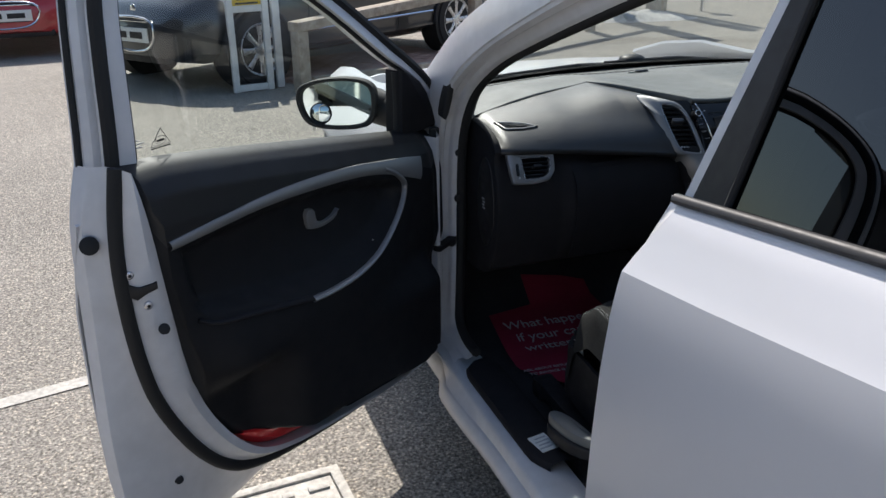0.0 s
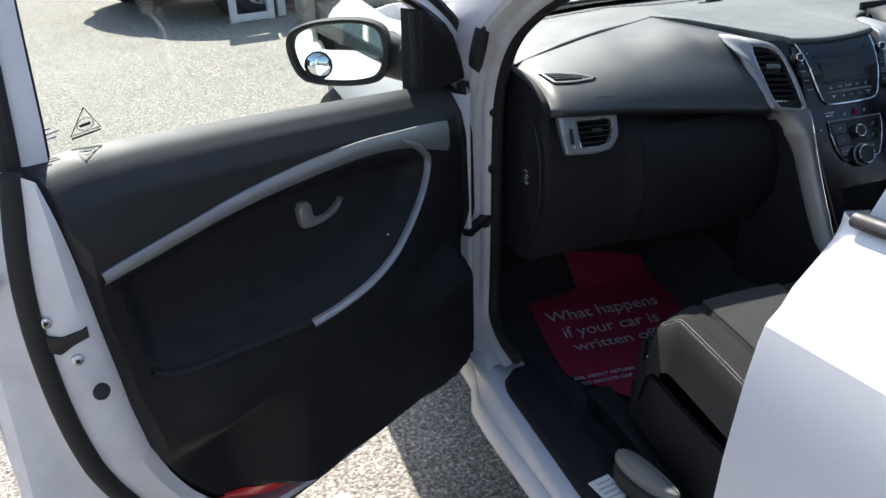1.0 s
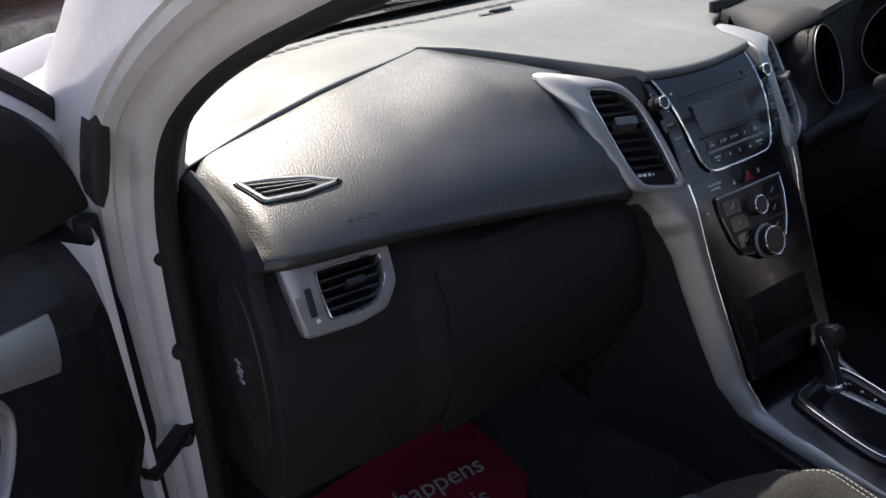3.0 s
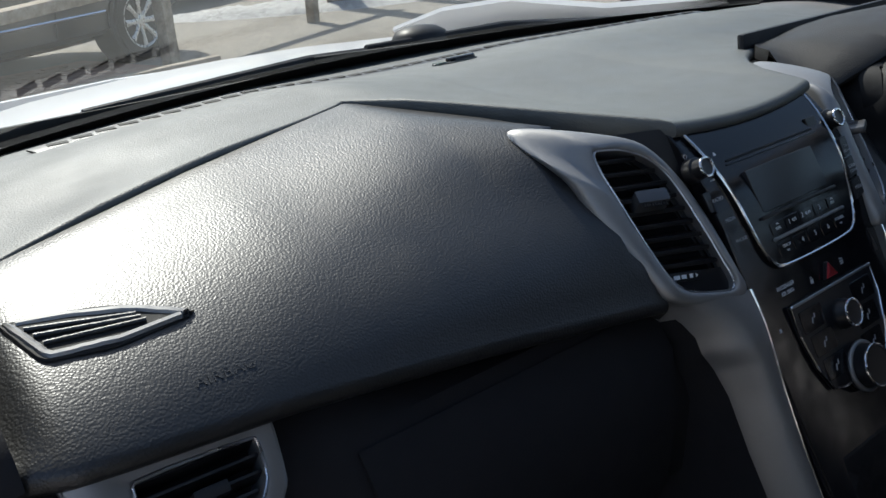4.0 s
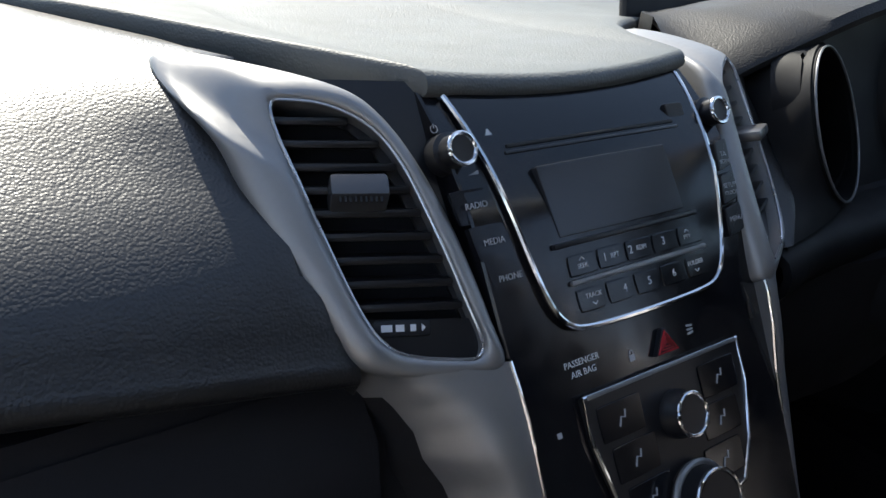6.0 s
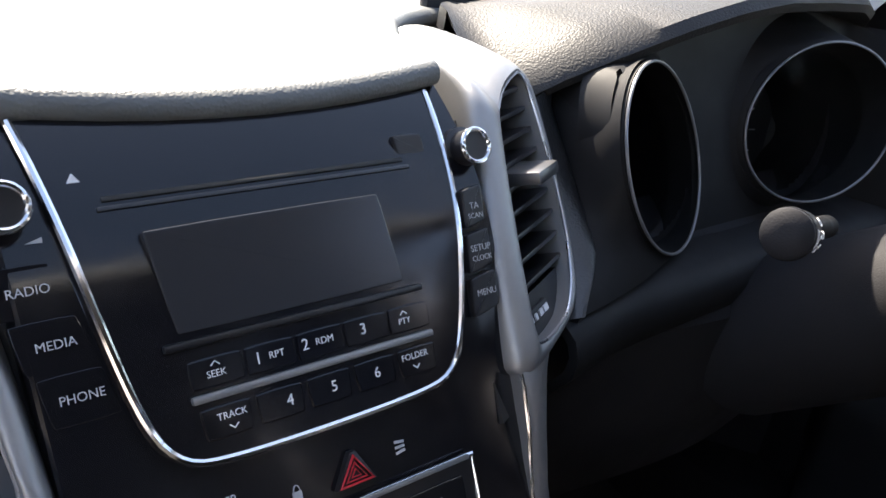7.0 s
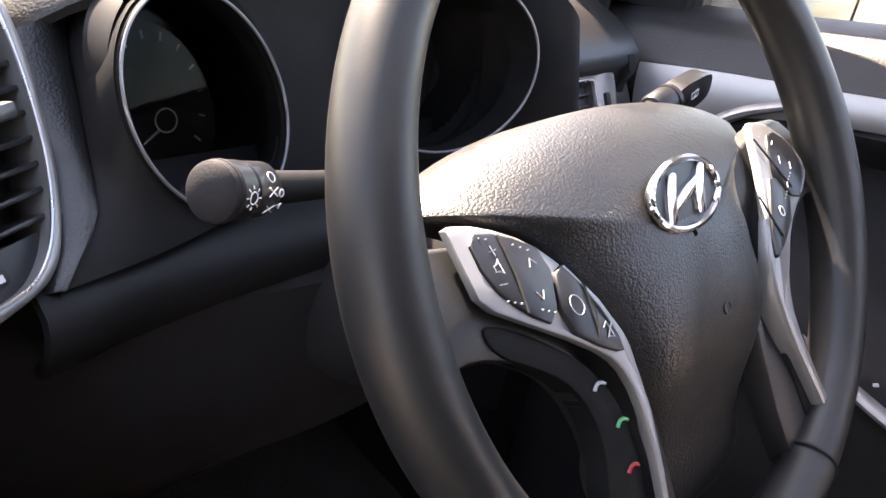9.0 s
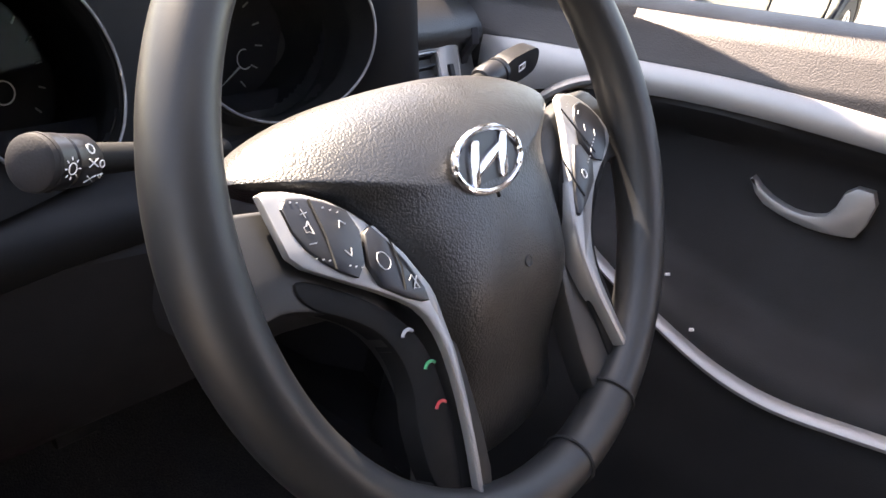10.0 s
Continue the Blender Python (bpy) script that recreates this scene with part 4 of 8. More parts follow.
# ==== open front door ====
TH = radians(53)
HINGE = Vector((-0.80, 0.26, 0))
DU = Vector((-math.sin(TH), -math.cos(TH), 0))
DN = Vector((math.cos(TH), -math.sin(TH), 0))
OPEN = axes_at(HINGE, DU, (0, 0, 1), DN)
SHUT = axes_at((0.895, 0.18, 0.004), (0, -1, 0), (0, 0, 1), (-1, 0, 0))
Z_TOP = [(0.02, 0.868), (0.181, 0.89), (0.40, 0.929), (0.649, 0.973), (0.80, 0.998), (0.871, 1.008), (0.95, 1.012)]
Z_BOT = [(0.02, 0.285), (0.05, 0.262), (0.178, 0.247), (0.507, 0.278), (0.696, 0.316), (0.79, 0.382), (0.85, 0.46), (0.888, 0.545), (0.912, 0.68), (0.924, 0.80), (0.937, 0.92), (0.95, 1.0)]
BOWL = [(0.905, 0.868), (0.81, 0.872), (0.71, 0.876), (0.60, 0.874), (0.475, 0.860), (0.34, 0.836), (0.262, 0.812), (0.24, 0.785), (0.26, 0.742), (0.315, 0.702), (0.40, 0.675), (0.476, 0.666), (0.553, 0.663), (0.623, 0.668), (0.788, 0.70), (0.882, 0.72)]


def trim_n(u, z):
    """How far the trim stands off the door's middle plane."""
    d = lerp_table(Z_TOP, u) - z
    n = lerp_table([(0.0, 0.070), (0.006, 0.086), (0.02, 0.102), (0.05, 0.121), (0.10, 0.132), (0.4, 0.136)], max(d, 0))
    n += 0.055 * smoothstep(0.80, 0.60, z) * smoothstep(0.12, 0.5, u) * smoothstep(0.945, 0.80, u)
    low = smoothstep(0.61, 0.52, z)
    bz = lerp_table([(0.13, 0.45), (0.15, 0.40), (0.165, 0.360), (0.20, 0.328), (0.27, 0.328), (0.40, 0.352), (0.55, 0.368), (0.70, 0.388), (0.78, 0.41)], u)
    pocket = smoothstep(0.125, 0.175, u) * smoothstep(0.77, 0.66, u) * smoothstep(bz - 0.022, bz + 0.004, z)
    n = n * (1 - low) + (0.112 + 0.086 * pocket) * low
    if inside((u, z), BOWL):
        n -= 0.032 * smoothstep(0.0, 0.035, edge_dist((u, z), BOWL))
    n -= 0.02 * smoothstep(0.12, 0.03, u)
    return n


def ribbon(pts, rise, m, base=0.006, surf=None):
    """A flat rounded strip on the trim: (u, z, width)."""
    P = soft_line([Vector(p) for p in pts], 2)
    rows = []
    for i, p in enumerate(P):
        a, b = P[max(i - 1, 0)], P[min(i + 1, len(P) - 1)]
        t = Vector((b.x - a.x, b.y - a.y, 0)).normalized()
        q = Vector((-t.y, t.x, 0)) * p.z * 0.5
        n = lambda v, h: Vector((v.x, v.y, (surf or trim_out)(v.x, v.y) + h))
        c = Vector((p.x, p.y, 0))
        rows.append([m @ n(c - q, -base), m @ n(c - q, rise * 0.5), m @ n(c - q * 0.6, rise), m @ n(c, rise * 1.15), m @ n(c + q * 0.6, rise), m @ n(c + q, rise * 0.5), m @ n(c + q, -base)])
    return sheet(rows)


def trim_out(u, z):
    d = lerp_table(Z_TOP, u) - z
    return lerp_table([(0.0, 0.070), (0.02, 0.102), (0.05, 0.121), (0.10, 0.132), (0.4, 0.136)], max(d, 0)) + 0.055 * smoothstep(0.80, 0.60, z) * smoothstep(0.12, 0.5, u) * smoothstep(0.945, 0.80, u) - 0.02 * smoothstep(0.12, 0.03, u)


def door_trim(door, m):
    us_ = [0.0, 0.001] + [0.004 + 0.946 * k / 70 for k in range(71)]
    def strip_z(u):
        return lerp_table([(0.0, 0.79), (0.10, 0.79), (0.155, 0.808), (0.215, 0.828), (0.298, 0.848), (0.408, 0.866), (0.535, 0.878), (0.681, 0.886), (0.806, 0.881), (0.95, 0.872)], u)
    for upper in (False, True):
        rows = []
        for u in us_:
            zb, zt = lerp_table(Z_BOT, u), lerp_table(Z_TOP, u)
            z0, z1 = (min(max(strip_z(u), zb), zt - 0.004), zt) if upper else (zb, min(max(strip_z(u), zb + 0.001), zt - 0.004))
            col = [] if upper else [m @ Vector((u, zb, 0.075))]
            steps = 24 if upper else 60
            for k in range(steps + 1):
                z = z0 + (z1 - z0) * k / steps
                n = trim_n(u, z)
                n -= 0.03 * (1 - smoothstep(0, 0.03, z - zb))
                n = n - 0.012 if u == 0.001 else 0.02 if u == 0.0 else n
                du = lerp_table([(0.12, 0.05), (0.20, 0.03), (0.30, 0.01), (0.45, 0.02), (0.55, 0.030), (0.85, 0.034)], z) * (1 - smoothstep(0.0, 0.14, u))
                col.append(m @ Vector((u + (du if u else 0), z, n)))
            if upper:
                col += [m @ Vector((u, zt + 0.003, 0.055)), m @ Vector((u, zt - 0.02, 0.045))]
            rows.append(col)
        if upper:
            part("upper_pad", sheet(rows), M_DOORPAD, door, "dark grey grained upper pad")
        else:
            part("door_trim", sheet(rows), M_DOORPLAS, door, "black grained trim panel")
    t = door
    part("trim_strip", ribbon([(0.918, 0.875, 0.016), (0.905, 0.876, 0.017), (0.806, 0.881, 0.019), (0.681, 0.886, 0.020), (0.535, 0.878, 0.025), (0.408, 0.866, 0.026), (0.298, 0.846, 0.028), (0.215, 0.824, 0.045), (0.155, 0.806, 0.055)], 0.006, m), M_SILVER, t, "satin silver strip")
    part("trim_strip", ribbon([(0.300, 0.843, 0.010), (0.262, 0.825, 0.012), (0.236, 0.800, 0.012), (0.231, 0.780, 0.010), (0.246, 0.748, 0.009), (0.27, 0.723, 0.008), (0.308, 0.699, 0.008), (0.355, 0.680, 0.008), (0.40, 0.668, 0.008), (0.476, 0.659, 0.009), (0.553, 0.656, 0.010), (0.623, 0.661, 0.010)][:None if m is OPEN else -3] + ([] if m is OPEN else [(0.476, 0.650, 0.010), (0.52, 0.644, 0.011), (0.56, 0.645, 0.011), (0.605, 0.653, 0.011), (0.66, 0.663, 0.010), (0.74, 0.684, 0.010)]), 0.010, m, 0.02), M_SILVER, t, "thin silver edge of the pull")
    if m is OPEN:
        part("armrest_edge", ribbon([(0.623, 0.665, 0.012), (0.703, 0.679, 0.01), (0.784, 0.695, 0.009), (0.862, 0.705, 0.008), (0.888, 0.722, 0.006)], 0.007, m), M_DARKPLAS, t)
    # release lever in its cup
    up_ = 0.0 if m is OPEN else 0.010
    lev = [(u, z + up_) for u, z in ((0.550, 0.818), (0.523, 0.815), (0.520, 0.785), (0.503, 0.777), (0.485, 0.776), (0.462, 0.781), (0.442, 0.794), (0.457, 0.772), (0.486, 0.766), (0.512, 0.766), (0.536, 0.771), (0.548, 0.776))]
    part("release_lever", plate(soft_line([(u, z, 0) for u, z in lev], 1, True), 0.100, 0.112, m, 0.003), M_SILVER, t, "satin silver release lever")
    # flecks of white lint lying on the trim
    for u, z in (((0.374, 0.697),) if m is OPEN else ((0.417, 0.693), (0.407, 0.675), (0.463, 0.669), (0.455, 0.652))):
        part("small_mark", rbox(0.0045, 0.0028, 0.002, m @ pose(u, z, trim_n(u, z) + (0.0005 if m is OPEN else 0.004), 0, 0, 30), 0.0006), M_LETTER, t, "tiny white mark")
    return t


def front_door(name, m, open_side):
    lab = "white front passenger door standing wide, black trim with silver strip" if open_side else "closed driver door with black trim and silver strip"
    I = [(0.955, 1.012), (0.937, 0.93), (0.922, 0.78), (0.905, 0.64), (0.875, 0.515), (0.79, 0.378), (0.70, 0.312), (0.507, 0.274), (0.30, 0.254), (0.178, 0.243), (0.06, 0.262), (0.058, 0.40), (0.06, 0.62), (0.06, 0.855)]
    S = [(0.968, 1.022), (0.987, 0.93), (0.995, 0.83), (0.985, 0.68), (0.955, 0.55), (0.855, 0.375), (0.75, 0.296), (0.52, 0.262), (0.30, 0.246), (0.178, 0.236), (0.036, 0.25), (0.034, 0.40), (0.036, 0.62), (0.036, 0.87)]
    O = [(0.990, 1.022), (1.022, 0.925), (1.027, 0.78), (1.033, 0.64), (1.039, 0.50), (1.030, 0.285), (0.96, 0.205), (0.78, 0.205), (0.60, 0.246), (0.32, 0.236), (0.178, 0.229), (0.020, 0.24), (0.016, 0.40), (0.018, 0.62), (0.018, 0.90)]
    def at(L, n):
        return [Vector((p.x, p.y, n)) for p in resample(soft_line([(u, z, 0) for u, z in L], 2), 90)]
    A, B, C = at(I, 0), at(S, 0), at(O, 0)
    rows = []
    for f, g_, n in ((0, 0, 0.06), (0, 0, 0.112), (0.35, 0, 0.116), (0.8, 0, 0.100), (1, 0, 0.086), (0, 0.12, 0.072), (0, 0.4, 0.060), (0, 0.75, 0.052), (0, 1.0, 0.044), (0, 1.012, 0.030), (0, 1.0, 0.012)):
        rows.append([m @ (Vector((*(a.lerp(b, f) if f or not g_ else b.lerp(c, g_))[:2], n))) for a, b, c in zip(A, B, C)])
    e = part(name, sheet(rows), M_WHITE_IN, car, lab)
    door_trim(e, m)
    skin = [[m @ Vector((u, min(z, lerp_table(Z_TOP, u) - 0.012 - 0.05 * (0.93 - z)), n)) for u in (0.0, 0.1, 0.3, 0.5, 0.7, 0.9, 0.98, 1.025)] for z, n in ((0.222, 0.02), (0.4, -0.01), (0.6, -0.015), (0.75, -0.01), (0.88, 0.02), (0.93, 0.035))]
    part("outer_skin", sheet(skin, 0.006), M_WHITE, e)
    part("door_seal", tube([m @ Vector((*b.lerp(c, 0.04)[:2], 0.090)) for b, c in zip(B, C)], 0.013, 10), M_RUBBER, e, "black rubber seal")
    # window frame: rear upright, header, sloping front
    FO = [(0.982, 1.018), (0.962, 1.18), (0.936, 1.33), (0.885, 1.41), (0.75, 1.43), (0.55, 1.385), (0.29, 1.222), (0.105, 1.080), (0.045, 1.032), (-0.011, 0.985), (-0.040, 0.945), (-0.050, 0.875)]
    FI = [(0.905, 1.0), (0.893, 1.15), (0.875, 1.30), (0.84, 1.36), (0.74, 1.372), (0.57, 1.33), (0.37, 1.205), (0.187, 1.068), (0.127, 1.036), (0.062, 0.992), (0.022, 0.950), (0.002, 0.905), (-0.004, 0.868)]
    fo, fi = at(FO, 0), at(FI, 0)
    def lean(z):
        return -0.0 - 0.03 * smoothstep(1.0, 1.4, z)
    rows = []
    for f, n in ((0, 0.0), (0, 0.030), (0.12, 0.040), (0.3, 0.042), (0.34, 0.05), (0.62, 0.062), (0.95, 0.066), (1.0, 0.055), (1.0, 0.02)):
        rows.append([m @ Vector((p.x, p.y, n + lean(p.y))) for p in [a.lerp(b, f) for a, b in zip(fo, fi)]])
    part("window_frame", sheet(rows), M_WHITE_IN, e, "white window frame")
    part("frame_seal", tube([m @ Vector((p.x, p.y, 0.056 + lean(p.y))) for p in [a.lerp(b, 0.42) for a, b in zip(fo, fi)]], 0.0125, 8), M_RUBBER, e, "black rubber seal")
    part("glass_channel", tube([m @ Vector((p.x, p.y, 0.052 + lean(p.y))) for p in [a.lerp(b, 1.02) for a, b in zip(fo, fi)]], 0.006, 8), M_RUBBER, e)
    part("edge_strip", tube([m @ Vector((p.x + 0.004, p.y, 0.02 + lean(p.y))) for p in fo[:44]], 0.006, 8), M_RUBBER, e, "black edge strip")
    # glass
    gl = []
    for k in range(25):
        u = 0.07 + 0.84 * k / 24
        zt = lerp_table([(0.06, 0.935), (0.165, 1.03), (0.37, 1.205), (0.57, 1.33), (0.74, 1.372), (0.84, 1.36), (0.91, 1.2)], u)
        zb = lerp_table(Z_TOP, u) - 0.03
        gl.append([m @ Vector((u, zb + (zt - zb) * j / 4, 0.045 + lean(zb + (zt - zb) * j / 4))) for j in range(5)])
    part("window_glass", sheet(gl), M_CLEAR, e, "clear greenish window glass")
    # black mirror sail
    sail = [(0.156, 0.874), (0.150, 1.034), (0.120, 1.026), (0.073, 0.998), (0.044, 0.965), (0.020, 0.919), (0.010, 0.868)]
    part("mirror_sail", plate([(u, z) for u, z in sail], 0.03, 0.080, m, 0.01), M_DARKPLAS, e, "black triangular corner trim")
    part("sail_post", tube([m @ Vector((0.155, 0.88, 0.062)), m @ Vector((0.153, 0.95, 0.062)), m @ Vector((0.150, 1.03, 0.057))], 0.009, 8), M_RUBBER, e)
    if not open_side:
        return e
    # rear face details: latch, screws, holes
    W = m @ pose(0, 0, 0)
    for (x, y, z), r in (((-1.579, -0.3995, 0.896), 0.016), ((-1.482, -0.432, 0.738), 0.010), ((-1.4995, -0.3455, 0.357), 0.009)):
        p = Vector((x, y, z))
        d = (Vector((-1.47, -1.82, 1.44)) - p).normalized()
        part("drain_plug", lathe([(r, -0.012), (r, 0.002), (r * 0.6, 0.004)], axes_at(p, (d.cross(Vector((0, 0, 1)))).normalized(), (d.cross(Vector((0, 0, 1)))).normalized().cross(d) * -1, d), 18), M_RUBBER, e, "black plug")
    def on_face(u, z):
        ia, ib = lerp_table([(0.38, 0.79), (0.5, 0.87), (0.64, 0.905), (0.78, 0.922), (0.93, 0.937), (1.02, 0.955)], z), lerp_table([(0.38, 0.86), (0.55, 0.955), (0.68, 0.985), (0.83, 0.995), (0.93, 0.987), (1.02, 0.968)], z)
        f = min(max((u - ia) / (ib - ia), 0), 1)
        return m @ Vector((u, z, lerp_table([(0, 0.113), (0.35, 0.117), (0.8, 0.101), (1, 0.087)], f) + 0.001))
    fx = (on_face(0.99, 0.81) - on_face(0.94, 0.81)).normalized()
    fz = Vector((0, 0, 1))
    fn = fz.cross(fx).normalized()
    if fn.dot(DN) < 0 and fn.dot(DU) < 0:
        fn = -fn
    for u, z in ((0.983, 0.838), (0.988, 0.775), (0.962, 0.775)):
        sc = part("screw", lathe([(0.0075, -0.003), (0.0075, 0.002), (0.005, 0.0035)], axes_at(on_face(u, z), fx, fz, fn), 14), M_ALLOY, e, "steel screw")
        part("screw_socket", lathe([(0.0032, 0), (0.0032, 0.0042), (0.001, 0.0042)], axes_at(on_face(u, z), fx, fz, fn), 6), M_BLACK, e)
    lt = [(-0.026, 0.010), (0.004, 0.006), (0.024, 0.016), (0.026, -0.006), (0.010, -0.016), (-0.006, -0.008), (-0.026, -0.002)]
    part("latch_slot", plate(lt, -0.006, 0.003, axes_at(on_face(0.968, 0.806), fx, fz, fn), 0.001), M_BLACK, e, "black latch opening")
    # red reflector low on the trim
    part("reflector", ribbon([(0.795, 0.408, 0.012), (0.755, 0.378, 0.040), (0.69, 0.340, 0.048), (0.62, 0.317, 0.03), (0.575, 0.306, 0.012)], 0.006, m, 0.010, lambda u, z: trim_n(u, z) - 0.03 * (1 - smoothstep(0, 0.03, z - lerp_table(Z_BOT, u)))), M_REFLECTOR, e, "red safety reflector")
    # warning triangle printed on the glass
    G = m @ axes_at((0.8405, 1.034, 0.049), (-1, 0, 0), (0, 1, 0), (0, 0, 1))
    part("glass_mark", tube([G @ Vector(p) for p in ((-0.0215, -0.0105, 0), (0.0215, -0.0105, 0), (0.004, 0.019, 0))], 0.0009, 6, True), M_BLACK, e, "printed triangle mark")
    part("glass_mark", tube([G @ Vector((0.0015 + 0.0115 * math.cos(a_), -0.0015 + 0.0075 * math.sin(a_), 0)) for a_ in [2 * math.pi * k / 24 for k in range(24)]], 0.0005, 5, True), M_BLACK, e)
    part("glass_mark", rbox(0.016, 0.0040, 0.001, G @ pose(0.001, -0.0020, 0), 0.0004), M_BLACK, e)
    part("glass_mark", rbox(0.042, 0.0022, 0.0006, G @ pose(0, -0.0140, 0), 0), M_BLACK, e, "plain dark bar")
    for k in range(3):
        part("glass_mark", rbox((0.010, 0.030, 0.020)[k], 0.0022, 0.0006, G @ pose(-0.050, 0.008 - 0.006 * k, 0), 0), M_GREYLETTER, e, "plain pale bar")
    return e


front_door("door", OPEN, True)
front_door("door", SHUT, False)

# ==== door mirrors ====
def door_mirror(label, c, mn, sail, side):
    mir_e = thing("door_mirror", label, "wing mirror", tuple(c))
    mn = Vector(mn).normalized()
    mx = Vector((0, 0, 1)).cross(mn).normalized()
    my = mn.cross(mx)
    MM = axes_at(c, mx, my, mn)
    flip = 1 if side < 0 else -1
    face = [Vector((p.x * flip, p.y, 0)) for p in soft_line([(-0.105, 0.030, 0), (-0.085, -0.045, 0), (-0.04, -0.062, 0), (0.05, -0.062, 0), (0.092, -0.045, 0), (0.098, 0.02, 0), (0.085, 0.052, 0), (0.03, 0.064, 0), (-0.06, 0.056, 0)], 3, True)]
    hs = [(1.0, 0.0), (1.05, -0.012), (1.04, -0.028), (0.96, -0.046), (0.78, -0.062), (0.4, -0.073), (0.05, -0.076)]
    part("housing", sheet([[MM @ Vector((p.x * f, p.y * f, d)) for p in face] for f, d in hs], 0, None, False, True), M_WHITE, mir_e, "white mirror housing")
    part("surround", sheet([[MM @ Vector((p.x * f, p.y * f, d)) for p in face] for f, d in ((1.055, -0.03), (1.06, 0.0), (1.03, 0.010), (0.94, 0.010), (0.89, -0.004), (0.88, -0.02))], 0, None, False, True), M_RUBBER, mir_e, "black surround")
    part("mirror_glass", plate([(p.x * 0.9, p.y * 0.9) for p in face], -0.014, -0.006, MM), M_MIRROR, mir_e, "silvered mirror glass", smooth=False)
    if side < 0:
        bs = MM @ pose(-0.043, -0.026, -0.005)
        spot = part("blind_spot_mirror", lathe([(0.026, 0), (0.026, 0.003), (0.022, 0.0055), (0.015, 0.0082), (0.008, 0.0095), (0.002, 0.0099)], bs, 36), M_MIRROR, mir_e, "small convex mirror")
        part("rim", tube([bs @ Vector((0.0262 * math.cos(a), 0.0262 * math.sin(a), 0.003)) for a in [2 * math.pi * k / 36 for k in range(36)]], 0.0016, 6, True), M_BLACK, spot)
    a1 = MM @ Vector((0.09 * flip, -0.01, -0.05))
    part("arm", tube([sail, sail.lerp(a1, 0.5) + Vector((0, 0.01, -0.01)), a1, MM @ Vector((0.05 * flip, 0, -0.06))], [0.045, 0.042, 0.046, 0.04], 14), M_BLACK, mir_e, "black mirror arm")


door_mirror("white door mirror with black surround and round blind-spot mirror", Vector((-1.0, 0.255, 0.935)), (-0.40, -0.91, 0.125), OPEN @ Vector((0.07, 0.915, 0.03)), -1)
door_mirror("white driver side door mirror outside the window", Vector((1.02, 0.03, 0.965)), (-0.30, -1.0, 0.06), SHUT @ Vector((0.07, 0.915, 0.03)), 1)

# ==== dashboard ====
dash = thing("dashboard", "dark grey grained dashboard with silver vent surrounds", "dashboard", (0, 0.1, 0.8))


def ridge_at(x):
    """Crease between upper deck and the rounded pad on the passenger side."""
    if x < -0.26:
        return Vector(lerp_table([(-0.68, x, 0.175, 0.884), (-0.611, x, 0.204, 0.891), (-0.45, x, 0.256, 0.905), (-0.26, x, 0.311, 0.916)], x)[:3])
    return Vector((x, 0.311 - (x + 0.26) * 1.79, 0.916 - (x + 0.26) * 0.085))


def nose_at(x):
    return Vector(lerp_table([(-0.68, x, 0.018, 0.845), (-0.60, x, 0.013, 0.839), (-0.5, x, 0.011, 0.831), (-0.35, x, 0.0, 0.815), (-0.2, x, -0.016, 0.797), (-0.1, x, -0.03, 0.785)], x)[:3])


def swell(x, t):
    """The pad grows fuller below its crease towards the centre vent."""
    return Vector((0, 0, 0.012 * smoothstep(-0.42, -0.23, x) * smoothstep(0.0, 0.25, t) * smoothstep(0.60, 0.38, t)))


rows = []
for k in range(57):
    x = -0.665 + (0.665 - 0.165) * k / 56
    fall = smoothstep(-0.625, -0.668, x)
    R, Q = ridge_at(x) - Vector((0, 0, 0.012 * fall)), nose_at(x) + Vector((0, 0.016 * fall, -0.004 * fall))
    C = Vector((x, Q.y + 0.050, R.z - 0.010 - 0.016 * fall))
    col = [R + Vector((0, 0.012, -0.004))]
    for j in range(17):
        t = j / 16
        col.append(R * (1 - t) ** 2 + C * 2 * t * (1 - t) + Q * t * t + swell(x, t))
    # the nose rolls under in a soft curve
    P = Q.copy()
    for a in (44, 52, 60, 69, 78, 88, 99, 111, 124, 138):
        P = P + Vector((0, -math.cos(radians(a)), -math.sin(radians(a)))) * 0.0017
        col.append(P.copy())
    col.append(P + Vector((0, 0.03, -0.004)))
    # the end tucks in under the vent surround
    for p in col:
        x1 = min(p.x, -lerp_table([(0.77, 0.172), (0.795, 0.172), (0.808, 0.177), (0.828, 0.185), (0.847, 0.191), (0.872, 0.198), (0.890, 0.204), (0.906, 0.206), (0.9125, 0.165)], p.z))
        sink = min((p.x - x1) * 1.2, 0.014)
        p.x, p.y, p.z = x1, p.y + sink, p.z - sink
    rows.append(col)
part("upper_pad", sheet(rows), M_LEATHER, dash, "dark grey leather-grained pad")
def pad_z(x, y):
    """Height of the rounded pad at a place."""
    R, Q = ridge_at(x), nose_at(x)
    C = Vector((x, Q.y + 0.050, R.z - 0.010))
    best = (9, 0)
    for j in range(101):
        t = j / 100
        p = R * (1 - t) ** 2 + C * 2 * t * (1 - t) + Q * t * t + swell(x, t)
        best = min(best, (abs(p.y - y), p.z))
    return best[1]


# raised word on the pad
aw = Vector((-0.53, 0.031, pad_z(-0.53, 0.031)))
upw = Vector((0, 0.012, pad_z(-0.53, 0.037) - pad_z(-0.53, 0.025))).normalized()
xw = Vector((0.06, 0, pad_z(-0.50, 0.031) - pad_z(-0.56, 0.031))).normalized()
words("AIRBAG", 0.0102, axes_at(aw, xw, upw, xw.cross(upw)), M_LEATHER, dash, "lettering", "raised lettering", 0.0005, 1.15)


